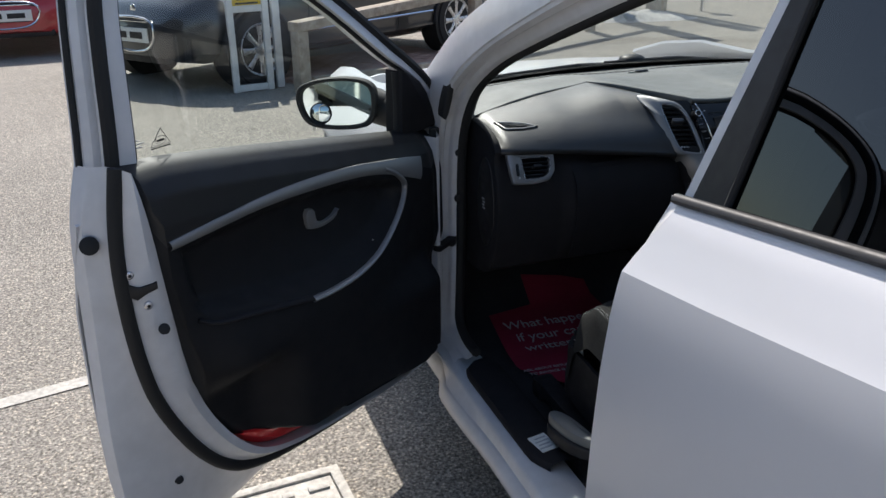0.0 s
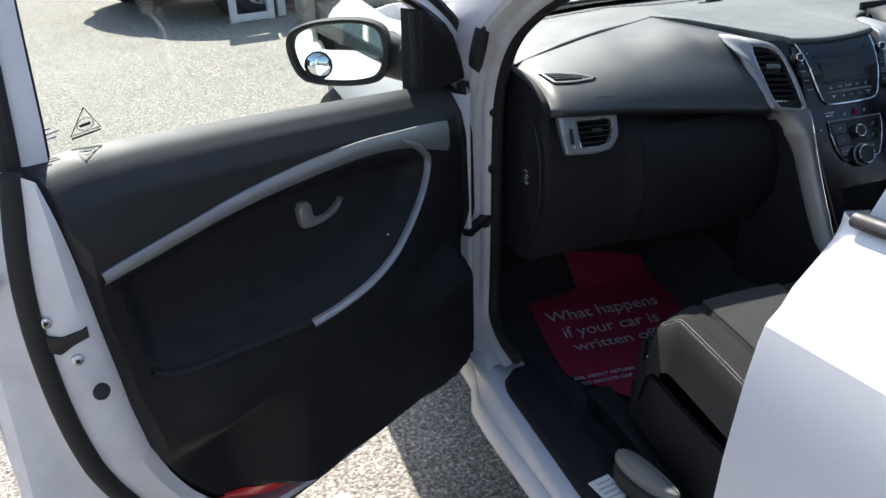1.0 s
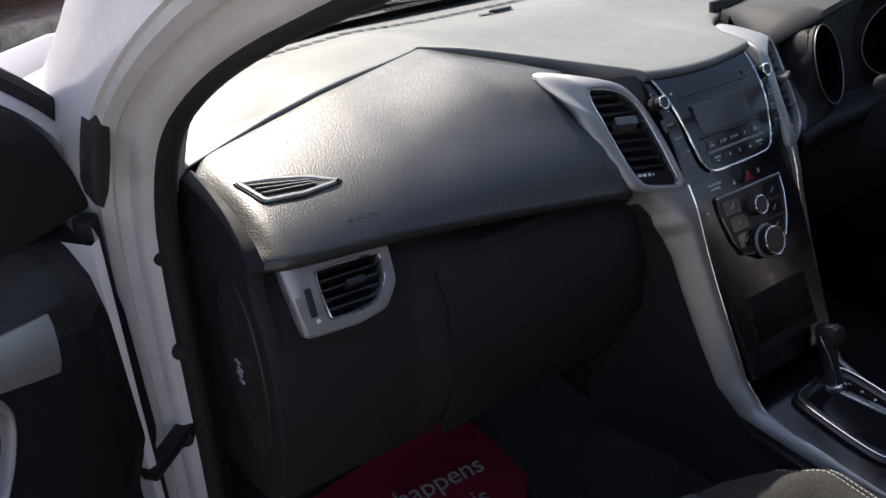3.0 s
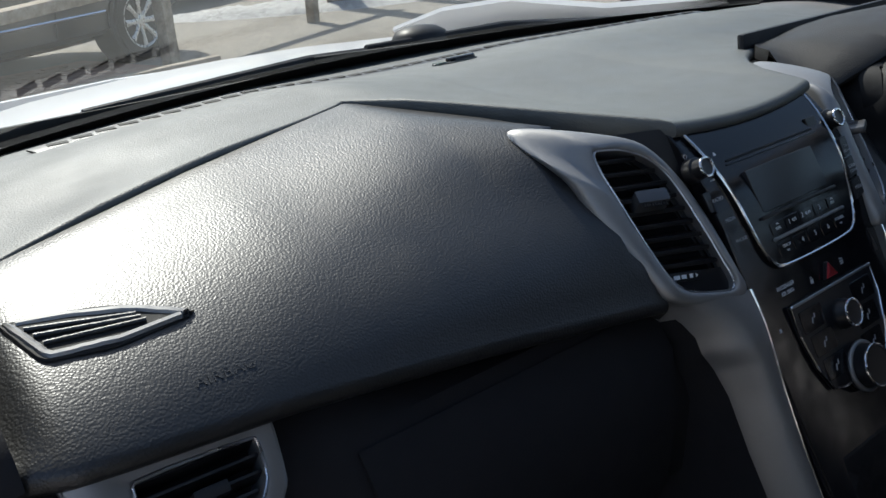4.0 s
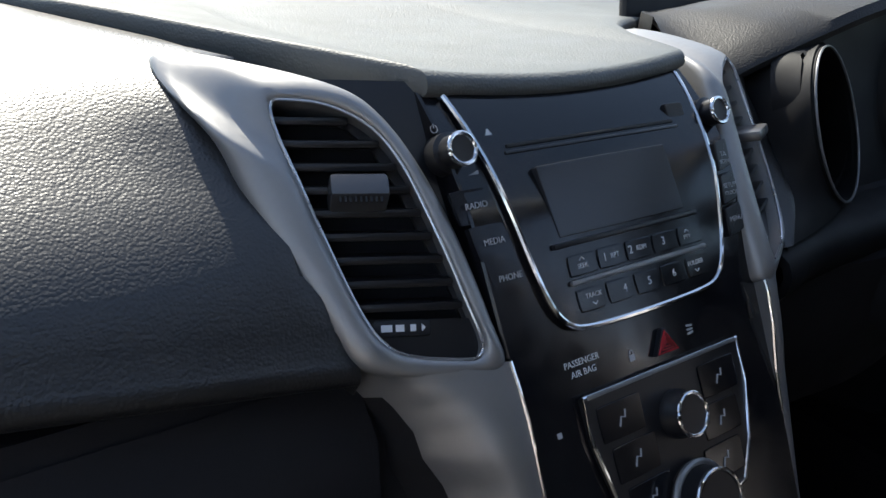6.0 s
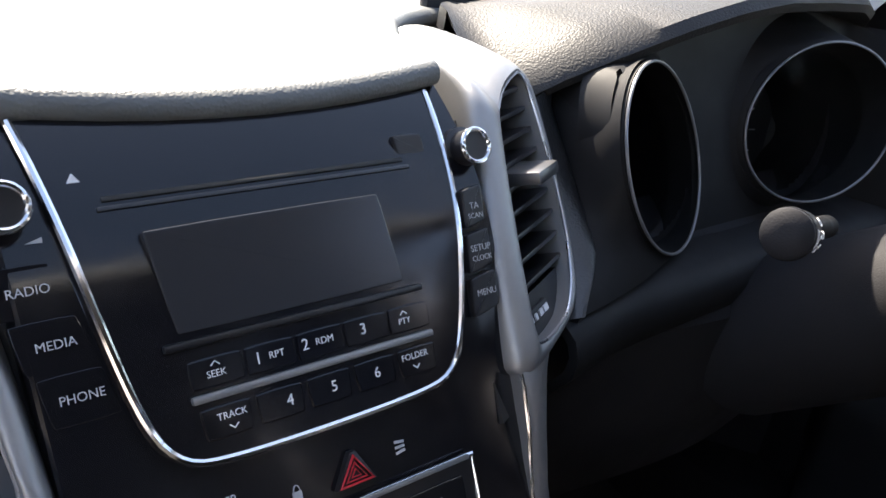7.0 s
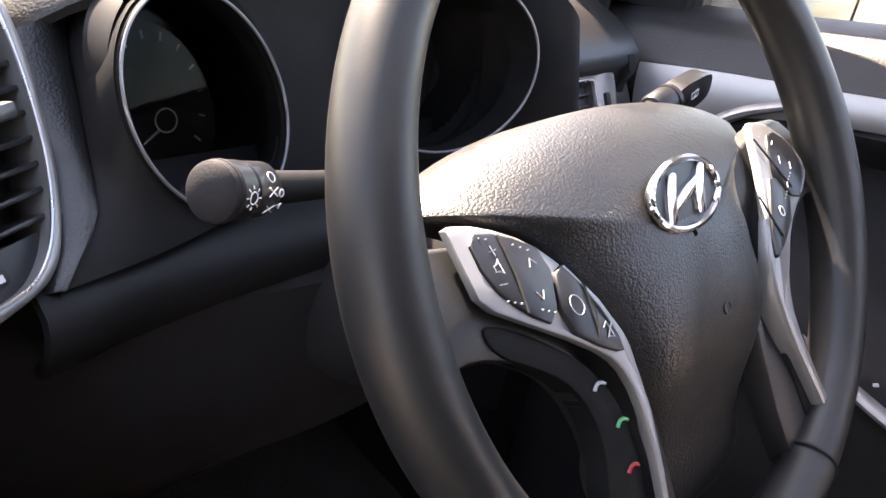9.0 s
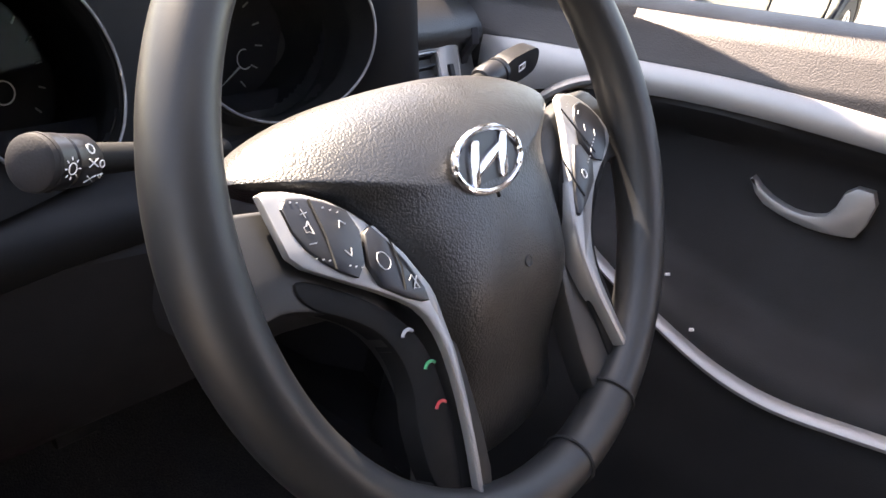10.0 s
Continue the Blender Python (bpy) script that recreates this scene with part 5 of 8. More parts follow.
def deck_front(x):
    """Front edge of the upper deck across the car."""
    if x < -0.26:
        r = ridge_at(x)
        return r + Vector((0, 0.001, lerp_table([(-0.62, 0.0006), (-0.53, 0.005), (-0.41, 0.005), (-0.31, 0.001), (-0.26, 0.001)], x)))
    if x < -0.106:
        r = ridge_at(x)
        return r + Vector((0, 0.004, lerp_table([(-0.26, 0.001), (-0.22, 0.010), (-0.106, 0.014)], x)))
    if x < 0.106:
        return Vector((x, 0.032 - 0.008 * (1 - (x / 0.106) ** 2), 0.916 - 0.006 * (1 - (x / 0.106) ** 2)))
    if x < 0.20:
        return Vector((x, lerp_table([(0.106, 0.035), (0.114, 0.068), (0.130, 0.108), (0.160, 0.138), (0.20, 0.160)], x), 0.916 - (x - 0.106) * 0.03))
    return Vector((x, lerp_table([(0.20, 0.160), (0.26, 0.180), (0.315, 0.20), (0.50, 0.20), (0.58, 0.16), (0.75, 0.17)], x), lerp_table([(0.20, 0.913), (0.26, 0.908), (0.5, 0.905), (0.60, 0.888), (0.75, 0.885)], x)))


def crest(y, front):
    """The deck swells to a low crest before it falls away to the screen."""
    return 0.013 * math.exp(-((y - 0.40) / 0.115) ** 2) * smoothstep(front - 0.02, front + 0.12, y) + 0.001


xs = sorted(set([-0.69 + 1.44 * k / 62 for k in range(63)] + [-0.26, -0.185, -0.107, -0.104, 0.104, 0.107, 0.26]))
rows = []
for x in xs:
    F = deck_front(x)
    B = Vector((x * 1.0, 0.675 - 0.16 * (x / 0.7) ** 2, 0.868))
    drop = lerp_table([(-0.69, 0.004), (-0.62, 0.004), (-0.53, 0.010), (-0.41, 0.010), (-0.31, 0.005), (-0.275, 0.004), (-0.20, 0.022), (-0.13, 0.024), (-0.10, 0.014), (0.112, 0.013), (0.14, 0.014), (0.75, 0.014)], x)
    rr = min(drop * 0.55, 0.009)
    col = [F + Vector((0, 0.03, -drop)), F + Vector((0, 0.010, -drop)), F + Vector((0, 0.004, -drop * 0.93)), F + Vector((0, 0.001, -drop * 0.75))]
    for a in (0, 20, 40, 60, 78, 92):
        col.append(F + Vector((0, rr * (1 - math.cos(radians(a))), -rr * (1 - math.sin(radians(a))))))
    for j in range(1, 23):
        t = j / 22
        p = F.lerp(B, t)
        p.z += crest(p.y, F.y)
        if p.y > F.y + rr * 1.3:
            col.append(p)
        else:
            col.append(F + Vector((0, rr * 1.15, 0.0002)))
    rows.append(col)
part("upper_deck", sheet(rows), M_DECK, dash, "grained deck, its grey made pale for the sun glare on it")
# defroster slot
slot = []
for k in range(41):
    x = -0.52 + 1.04 * k / 40
    slot.append(Vector((x, 0.545 - 0.30 * x * x, 0.0)))
def deck_z(x, y):
    F, B = deck_front(x), Vector((x, 0.675 - 0.16 * (x / 0.7) ** 2, 0.868))
    t = min(max((y - F.y) / max(B.y - F.y, 1e-6), 0), 1)
    return F.z + (B.z - F.z) * t + crest(y, F.y)
for p in slot:
    p.z = deck_z(p.x, p.y) + 0.001
grl = part("defrost_grille", tube(slot, 0.012, 8, flat=0.10), M_LEATHER, dash, "flush defroster grille with small slots")
for k in range(1, 40):
    part("slot", rbox(0.020, 0.0085, 0.001, Matrix.Translation(slot[k] + Vector((0, 0, 0.0012))), 0), M_RUBBER, grl)
SX, SY = 0.016, 0.474
sn = part("light_sensor", plate(soft_line([(x, y, 0) for x, y in ((-0.020, -0.004), (-0.012, -0.008), (0.024, -0.008), (0.028, 0.0), (0.022, 0.008), (-0.016, 0.008))], 2, True), 0.0, 0.0075, pose(SX, SY, deck_z(SX, SY), -7, 0, 0), 0.003), M_GLOSSBLACK, dash, "small gloss black light sensor")
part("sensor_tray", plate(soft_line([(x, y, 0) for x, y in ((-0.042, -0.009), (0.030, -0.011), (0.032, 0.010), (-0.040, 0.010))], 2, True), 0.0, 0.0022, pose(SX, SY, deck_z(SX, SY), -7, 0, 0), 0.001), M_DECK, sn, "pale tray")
part("sensor_lens", plate([(-0.039, -0.007), (-0.022, -0.007), (-0.026, 0.007), (-0.037, 0.007)], 0.0, 0.0034, pose(SX, SY, deck_z(SX, SY), -7, 0, 0), 0.0008), material("grey_green_lens", (0.10, 0.13, 0.12), 0.2), sn, "grey-green lens")

# lower fascia, glovebox, end cap
rows = []
for k in range(33):
    x = -0.665 + (0.665 - 0.09) * k / 32
    q = nose_at(x)
    bulge = 0.02 * smoothstep(-0.49, -0.46, x)
    rows.append([q + Vector((0, 0.034, -0.020)), Vector((x, 0.038, q.z - 0.030)), Vector((x, 0.020 - bulge * 0.4, 0.780)), Vector((x, 0.002 - bulge * 0.6, 0.74)), Vector((x, -0.005 - bulge, 0.68)), Vector((x, 0.0 - bulge, 0.60)), Vector((x, 0.03, 0.52)), Vector((x, 0.12, 0.47)), Vector((x, 0.45, 0.46))])
part("lower_fascia", sheet(rows), M_DARKPLAS, dash, "black lower fascia")
part("glovebox_lid", sheet([[Vector((x, y - 0.026, z)) for y, z in ((0.03, 0.77), (0.005, 0.74), (-0.004, 0.68), (0.001, 0.60), (0.03, 0.53))] for x in [-0.46 + 0.30 * k / 8 for k in range(9)]], 0.004), M_DARKPLAS, dash, "black glovebox lid")
end = [(0.175, 0.884), (0.10, 0.880), (0.05, 0.865), (0.014, 0.842), (0.03, 0.81), (0.0, 0.75), (-0.005, 0.66), (0.01, 0.56), (0.05, 0.50), (0.14, 0.47), (0.40, 0.47), (0.5, 0.62), (0.5, 0.80), (0.40, 0.88)]
for s in (-1, 1):
    part("end_cap", plate(soft_line([(y, z, 0) for y, z in end], 1, True), -0.012, 0.006, axes_at((-0.664 if s < 0 else 0.742, 0, 0), (0, 1, 0), (0, 0, 1), (s, 0, 0)), 0.008), M_DARKPLAS, dash)
ovl = [(0.07 + 0.055 * math.cos(a), 0.69 + 0.12 * math.sin(a)) for a in [2 * math.pi * k / 30 for k in range(30)]]
cp = part("fuse_cover", plate(ovl, 0.0, 0.010, axes_at((-0.664, 0, 0), (0, 1, 0), (0, 0, 1), (-1, 0, 0)), 0.006), M_BLACK, dash, "oval airbag switch cover")
for k in range(4):
    part("cover_mark", rbox(0.002, 0.012, 0.003, pose(-0.6755, 0.075 - 0.004 * (k % 2), 0.70 - 0.008 * k), 0), M_GREYLETTER, cp, "plain pale bar")

# ==== vents ====
def slats_in(parent, pts, m, n, depth=-0.016, mat=None, tilt=-25, thick=0.0024):
    """Horizontal vent slats that fill an outline in the plane of m."""
    ys = [p[1] for p in pts]
    lo, hi = min(ys), max(ys)
    for k in range(n):
        y = lo + (hi - lo) * (k + 0.6) / (n + 0.2)
        cr = []
        for i in range(len(pts)):
            (x1, y1), (x2, y2) = pts[i][:2], pts[(i + 1) % len(pts)][:2]
            if (y1 > y) != (y2 > y):
                cr.append(x1 + (x2 - x1) * (y - y1) / (y2 - y1))
        if len(cr) < 2:
            continue
        a, b = min(cr), max(cr)
        part("slat", rbox((b - a) * 0.99, thick, 0.018, m @ pose((a + b) / 2, y, depth, tilt, 0, 0), thick * 0.42), mat or M_SATINBLACK, parent)


# opening and outer edge of the two centre vents (distance from the centre line, height)
VENT = {
    -1: [(0.1815, 0.902), (0.172, 0.902), (0.158, 0.901), (0.1435, 0.895), (0.1345, 0.886), (0.1285, 0.873), (0.1245, 0.854), (0.1208, 0.834), (0.1183, 0.813), (0.1160, 0.800), (0.1188, 0.7932), (0.1235, 0.7915), (0.1535, 0.794), (0.1625, 0.801), (0.167, 0.811), (0.171, 0.828), (0.175, 0.850), (0.1785, 0.871), (0.182, 0.888)],
    1: [(0.1806, 0.9032), (0.185, 0.8836), (0.1869, 0.8577), (0.1855, 0.829), (0.178, 0.8068), (0.168, 0.797), (0.157, 0.7925), (0.1233, 0.7922), (0.1168, 0.7995), (0.1194, 0.818), (0.1255, 0.8455), (0.1305, 0.867), (0.1369, 0.8835), (0.148, 0.896), (0.1639, 0.901)],
}
OUT = {
    -1: [(0.1068, 0.787), (0.109, 0.805), (0.1105, 0.822), (0.1134, 0.845), (0.1187, 0.867), (0.1253, 0.885), (0.1331, 0.898), (0.1421, 0.9066), (0.160, 0.913), (0.185, 0.9185), (0.205, 0.9215), (0.216, 0.920), (0.2195, 0.912), (0.2175, 0.902), (0.2128, 0.893), (0.207, 0.880), (0.2042, 0.863), (0.1986, 0.844), (0.1908, 0.8255), (0.1831, 0.8067), (0.1775, 0.792), (0.168, 0.787), (0.150, 0.785), (0.125, 0.785)],
    1: [(0.1000, 0.787), (0.1003, 0.803), (0.1053, 0.8434), (0.1140, 0.8735), (0.120, 0.900), (0.126, 0.916), (0.142, 0.922), (0.172, 0.921), (0.1853, 0.906), (0.1914, 0.8836), (0.1929, 0.8562), (0.1911, 0.8287), (0.183, 0.8035), (0.174, 0.7925), (0.157, 0.7885), (0.125, 0.786)],
}
# the leg below: height, inner edge x y, crease x y, outer edge x y z
LEG_TOP = {
    -1: [(0.790, 0.1065, -0.0540, 0.168, -0.0270, 0.171, 0.005, 0.783), (0.784, 0.1062, -0.0580, 0.152, -0.0375, 0.164, -0.014, 0.775), (0.775, 0.1058, -0.0640, 0.138, -0.0495, 0.155, -0.026, 0.764), (0.764, 0.1054, -0.0705, 0.130, -0.0600, 0.148, -0.035, 0.752), (0.751, 0.1048, -0.0765, 0.125, -0.0700, 0.145, -0.040, 0.738), (0.735, 0.1035, -0.0825, 0.1195, -0.0780, 0.136, -0.047, 0.722)],
    1: [(0.790, 0.1005, -0.0600, 0.130, -0.0480, 0.150, -0.030, 0.783), (0.784, 0.1003, -0.0640, 0.122, -0.0560, 0.140, -0.038, 0.775), (0.775, 0.1000, -0.0680, 0.1185, -0.0625, 0.134, -0.044, 0.766), (0.764, 0.1000, -0.0730, 0.117, -0.0680, 0.131, -0.048, 0.754), (0.751, 0.0995, -0.0775, 0.116, -0.0735, 0.129, -0.052, 0.740), (0.735, 0.0995, -0.0830, 0.115, -0.0790, 0.128, -0.056, 0.724)],
}
LEG = [(0.71, 0.1015, -0.092, 0.116, -0.088, 0.1295, -0.060, 0.698), (0.66, 0.0985, -0.115, 0.112, -0.110, 0.126, -0.083, 0.65), (0.60, 0.0945, -0.145, 0.107, -0.141, 0.121, -0.115, 0.59), (0.545, 0.090, -0.172, 0.102, -0.168, 0.116, -0.147, 0.535), (0.512, 0.086, -0.20, 0.096, -0.198, 0.106, -0.182, 0.500), (0.500, 0.084, -0.25, 0.090, -0.25, 0.096, -0.248, 0.488), (0.498, 0.085, -0.40, 0.090, -0.40, 0.095, -0.40, 0.486), (0.502, 0.087, -0.62, 0.092, -0.62, 0.097, -0.62, 0.490)]
M_TAB = rough_vary(material("vent_tab_plastic", (0.10, 0.10, 0.105), 0.32, 0.5), 0.28, 0.4, 80)


def vent_y(s, x, z):
    return (-0.050 if s > 0 else -0.046) + 0.45 * (abs(x) - 0.119) + 0.70 * (z - 0.794)


def vent_point(s, x, z, off=0.0):
    n = Vector((0.45 * s, -1, 0.70)).normalized()
    return Vector((s * x, vent_y(s, x, z), z)) + n * off


def spread(L, c, n):
    """Where rays at even angles from c meet a closed outline."""
    out = []
    for k in range(n):
        a = 2 * math.pi * k / n
        d = Vector((math.cos(a), math.sin(a)))
        best = 0.0
        for p, q in zip(L, L[1:] + L[:1]):
            e = Vector((q.x - p.x, q.y - p.y))
            den = d.x * e.y - d.y * e.x
            if abs(den) < 1e-12:
                continue
            w = Vector((p.x - c.x, p.y - c.y))
            t = (w.x * e.y - w.y * e.x) / den
            u = (w.x * d.y - w.y * d.x) / den
            if -1e-6 <= u <= 1 + 1e-6 and t > best:
                best = t
        out.append(Vector((c.x + d.x * best, c.y + d.y * best, 0)))
    return out


for s in (-1, 1):
    raw = soft_line([(x, z, 0) for x, z in VENT[s]], 2, True)
    vc = sum(raw, Vector()) / len(raw)
    vin = spread(raw, vc, 180)
    vout = spread(soft_line([(x, z, 0) for x, z in OUT[s]], 2, True), vc, 180)

    def horn(p):
        """The surround runs up and forward into a point at its upper end."""
        if s > 0:
            return 0.07 * smoothstep(0.897, 0.920, p.y) * smoothstep(0.118, 0.135, p.x) * smoothstep(0.192, 0.176, p.x)
        return 0.040 * smoothstep(0.885, 0.925, p.y) * smoothstep(0.14, 0.222, p.x)

    rows = []
    for f, off in ((0.22, -0.022), (0.03, -0.007), (0.0, -0.0035), (0.02, -0.0010), (0.07, 0.0012), (0.16, 0.0032), (0.30, 0.0048), (0.46, 0.0058), (0.62, 0.0062), (0.78, 0.0058), (0.90, 0.0044), (0.97, 0.0022), (1.0, 0.0), (1.0, -0.03)):
        row = []
        for p, q in zip(vout, vin):
            w = p.lerp(q, f)
            h = horn(p) * (1 - f) ** (1.6 if s > 0 else 1.0)
            thin = min(1.0, (p - q).length / 0.018)
            row.append(vent_point(s, w.x, w.y, off * thin if off > 0 else off) + Vector((0, h, -0.12 * h)))
        rows.append(row)
    vt = part("vent_surround", sheet(rows, 0, None, False, True), M_SILVER, dash, "satin silver vent surround")
    back = [[vent_point(s, x, z, -0.012) for x in [0.094 + (lerp_table([(0.775, 0.125), (0.80, 0.1185), (0.82, 0.1215), (0.8455, 0.1275), (0.867, 0.1325), (0.8835, 0.139), (0.895, 0.150), (0.93, 0.165)], z) - 0.094) * i / 5 for i in range(6)]] for z in ((0.775, 0.80, 0.82, 0.8455, 0.867, 0.8835, 0.893) if s > 0 else (0.775, 0.80, 0.82, 0.8455, 0.867, 0.8835, 0.895, 0.915))]
    part("vent_backing", sheet(back, 0.003), M_SATINBLACK, vt, "dark panel behind the surround")
    part("vent_edge", tube([vent_point(s, p.x, p.y, 0.0012) for p in vin], 0.0009, 6, True), M_ALLOY, vt, "thin bright rim")
    vx = Vector((1, 0.45 * s, 0)).normalized()
    vn = Vector((0.45 * s, -1, 0.70)).normalized()
    vu = vn.cross(vx)
    VM = axes_at(vent_point(s, 0.148, 0.848), vx, vu, vn)
    inv = VM.inverted()
    flat_pts = [tuple((inv @ vent_point(s, p.x, p.y))[:2]) for p in vin]
    part("duct", plate(flat_pts, -0.040, -0.026, VM), M_BLACK, vt)
    fins = [p for p in flat_pts if p[1] > -0.045]
    slats_in(vt, fins, VM, 9, -0.0125, M_SATINBLACK, 9 if s > 0 else 14, 0.0042 if s < 0 else 0.0030)
    tb = inv @ vent_point(s, 0.153, 0.859 if s > 0 else 0.862)
    tab = part("vent_tab", rbox(0.029, 0.0075 if s > 0 else 0.013, 0.026 if s > 0 else 0.020, VM @ pose(tb.x, tb.y, 0.003 if s > 0 else -0.002, 14 if s > 0 else -24, 0, 0), 0.0025), M_TAB, vt, "sliding vent tab")
    for k in range(9 if s < 0 else 0):
        part("rib", rbox(0.0012, 0.004, 0.0012, VM @ pose(tb.x - 0.010 + 0.0025 * k, tb.y - (0.001 if s > 0 else 0.004), 0.0082 if s > 0 else 0.0078, 4 if s > 0 else -24, 0, 0), 0.0004), M_BLACK, tab)
    bp = inv @ (vent_point(s, 0.143, 0.800) if s > 0 else vent_point(s, 0.150, 0.8055))
    part("vent_base", plate([p for p in flat_pts if p[1] < -0.044], -0.0145, -0.0075, VM), M_SATINBLACK, vt, "flat black base", angle=12)
    part("thumb_wheel", rbox(0.030, 0.009, 0.006, VM @ pose(bp.x, bp.y + 0.001, -0.0085), 0.003), M_BLACK, vt, "black thumb wheel")
    for k, wd in enumerate((0.0055, 0.0042, 0.0028)):
        part("vent_mark", rbox(wd, 0.0034, 0.001, VM @ pose(bp.x + (-0.008 + 0.0066 * k) * (-s if s > 0 else 1), bp.y + 0.001, -0.0051), 0), M_LETTER, vt, "plain white bar")
    ax_ = bp.x + 0.0095 * (-s if s > 0 else 1)
    dr_ = 0.002 * (-s if s > 0 else 1)
    part("vent_mark", plate([(ax_, bp.y - 0.0008), (ax_ + dr_, bp.y + 0.001), (ax_, bp.y + 0.0028)], -0.0056, -0.0047, VM), M_LETTER, vt, "plain white arrow")
    # silver leg from the surround down beside the stack to the console
    fine = []
    LL = LEG_TOP[s] + LEG
    for i in range(len(LL) - 1):
        for k in range(5):
            fine.append([p + (q - p) * k / 5 for p, q in zip(LL[i], LL[i + 1])])
    rows = []
    for z, xi, yi, xc, yc, xo, yo, zo in fine:
        I, C, B = Vector((s * xi, yi, z)), Vector((s * xc, yc, z - 0.001)), Vector((s * xo, yo, zo))
        D = C.lerp(B, 0.35) + Vector((s * 0.0006, -0.003, 0))
        rows.append([I + Vector((s * 0.002, 0.022, -0.012)), I + Vector((0, 0.004, -0.002)), I, I.lerp(C, 0.12) + Vector((0, -0.0014, 0.001)), I.lerp(C, 0.4) + Vector((0, -0.0024, 0.0016)), I.lerp(C, 0.75) + Vector((0, -0.0020, 0.0013)), I.lerp(C, 0.94) + Vector((0, -0.0006, 0.0004)), C.lerp(D, 0.2), D, C.lerp(B, 0.75) + Vector((0, -0.001, 0)), B, B + Vector((-s * 0.001, 0.012, -0.012))])
    part("console_flank", sheet([[r[10] + Vector((0, 0.001, -0.001)), r[10] + Vector((s * 0.003, 0.022, -0.012)), Vector((s * max(0.118, abs(r[10].x) + 0.004), r[10].y + 0.06, r[10].z * 0.7 + 0.10)), Vector((s * 0.125, r[10].y + 0.09, 0.24))] for r in rows[8:]]), M_DARKPLAS, dash, "black console flank")
    part("console_leg", sheet(rows), M_SILVER, dash, "satin silver leg of the centre console")
    part("leg_edge", tube([r[2] + Vector((0, -0.0005, 0.0005)) for r in rows], 0.0010, 6), M_CHROME, dash, "thin bright line")

# side vents on the fascia, both ends


def side_z(y):
    """Top of the outer pad on the driver side."""
    return lerp_table([(0.02, 0.848), (0.06, 0.872), (0.12, 0.888), (0.20, 0.892)], y)


for s in (-1, 1):
    gx = Vector((1, 0, 0.05 * s)).normalized()
    gu = Vector((0, 0.46, 0.888)).normalized()
    gu = (gu - gx * gu.dot(gx)).normalized()
    GM = axes_at((-0.570 if s < 0 else 0.648, 0.0035 if s < 0 else 0.016, 0.793 if s < 0 else 0.806), gx, gu, gx.cross(gu))
    outer = [(s * 0.070, 0.044), (s * -0.056, 0.036), (s * -0.055, -0.012), (s * -0.036, -0.036), (s * 0.0, -0.042), (s * 0.061, -0.040)]
    inner = [(s * 0.034, 0.024), (s * -0.044, 0.023), (s * -0.043, -0.006), (s * -0.028, -0.026), (s * 0.0, -0.030), (s * 0.030, -0.029)]
    def tight(L):
        out = []
        for i in range(len(L)):
            a, b, c = Vector((*L[i - 1], 0)), Vector((*L[i], 0)), Vector((*L[(i + 1) % len(L)], 0))
            out += [b + (a - b).normalized() * 0.004, b + (c - b).normalized() * 0.004]
        return soft_line(out, 1, True)
    co = tight(outer)
    ci = tight(inner)
    bm = bmesh.new()
    O2 = resample(co, 72, True)
    cx_ = sum(ci, Vector()) / len(ci)
    I2 = []
    for p in O2:
        d = (p - cx_).normalized()
        best, bp_ = -1, None
        for k in range(len(ci)):
            a_, b_ = ci[k], ci[(k + 1) % len(ci)]
            e1 = b_ - a_
            den = d.x * e1.y - d.y * e1.x
            if abs(den) < 1e-9:
                continue
            t = ((a_.x - cx_.x) * e1.y - (a_.y - cx_.y) * e1.x) / den
            u = ((a_.x - cx_.x) * d.y - (a_.y - cx_.y) * d.x) / den
            if t > 0 and -1e-6 <= u <= 1 + 1e-6 and t > best:
                best, bp_ = t, cx_ + d * t
        I2.append(bp_ if bp_ else p * 0.7)
    rws = [[p + Vector((0, 0, -0.012)) for p in O2], O2]
    for f, h in ((0.1, 0.003), (0.5, 0.004), (0.9, 0.003)):
        rws.append([p.lerp(r, f) + Vector((0, 0, h)) for p, r in zip(O2, I2)])
    rws += [I2, [p + Vector((0, 0, -0.02)) for p in I2]]
    add_grid(bm, [[GM @ p for p in r] for r in rws], False, True)
    sv = part("side_vent", bm, M_SILVER, dash, "satin silver side vent")
    part("vent_edge", tube([GM @ (p + Vector((0, 0, 0.003))) for p in ci], 0.0010, 6, True), M_ALLOY, sv)
    part("vent_edge", tube([GM @ (p + Vector((0, 0, 0.001))) for p in co], 0.0009, 6, True), M_SILVER, sv)
    part("duct", plate([(p.x, p.y) for p in ci], -0.034, -0.024, GM), M_BLACK, sv)
    slats_in(sv, [(p.x, p.y) for p in ci], GM, 5, -0.009, M_SATINBLACK, -28)
    part("vent_tab", rbox(0.022, 0.008, 0.014, GM @ pose(s * -0.008, 0.0, 0.0, -20, 0, 0), 0.002), M_BLACK, sv)
    part("vent_wheel", rbox(0.007, 0.030, 0.006, GM @ pose(s * 0.047, -0.006, 0.004), 0.002), M_BLACK, sv, "black thumb wheel")
    part("vent_mark", rbox(0.004, 0.004, 0.001, GM @ pose(s * 0.044, -0.026, 0.0045), 0), M_LETTER, sv, "plain white bar")
    # slim demister vent on the pad
    T = [Vector((-0.626, 0.122, 0.888)), Vector((-0.614, 0.082, 0.873)), Vector((-0.575, 0.0755, 0.872)), Vector((-0.531, 0.0768, 0.872)), Vector((-0.558, 0.096, 0.883)), Vector((-0.592, 0.111, 0.888))]
    T = [Vector((p.x if s < 0 else 0.055 - p.x, p.y, pad_z(p.x, p.y) if s < 0 else side_z(p.y))) for p in T]
    lp = resample(T, 42, True)
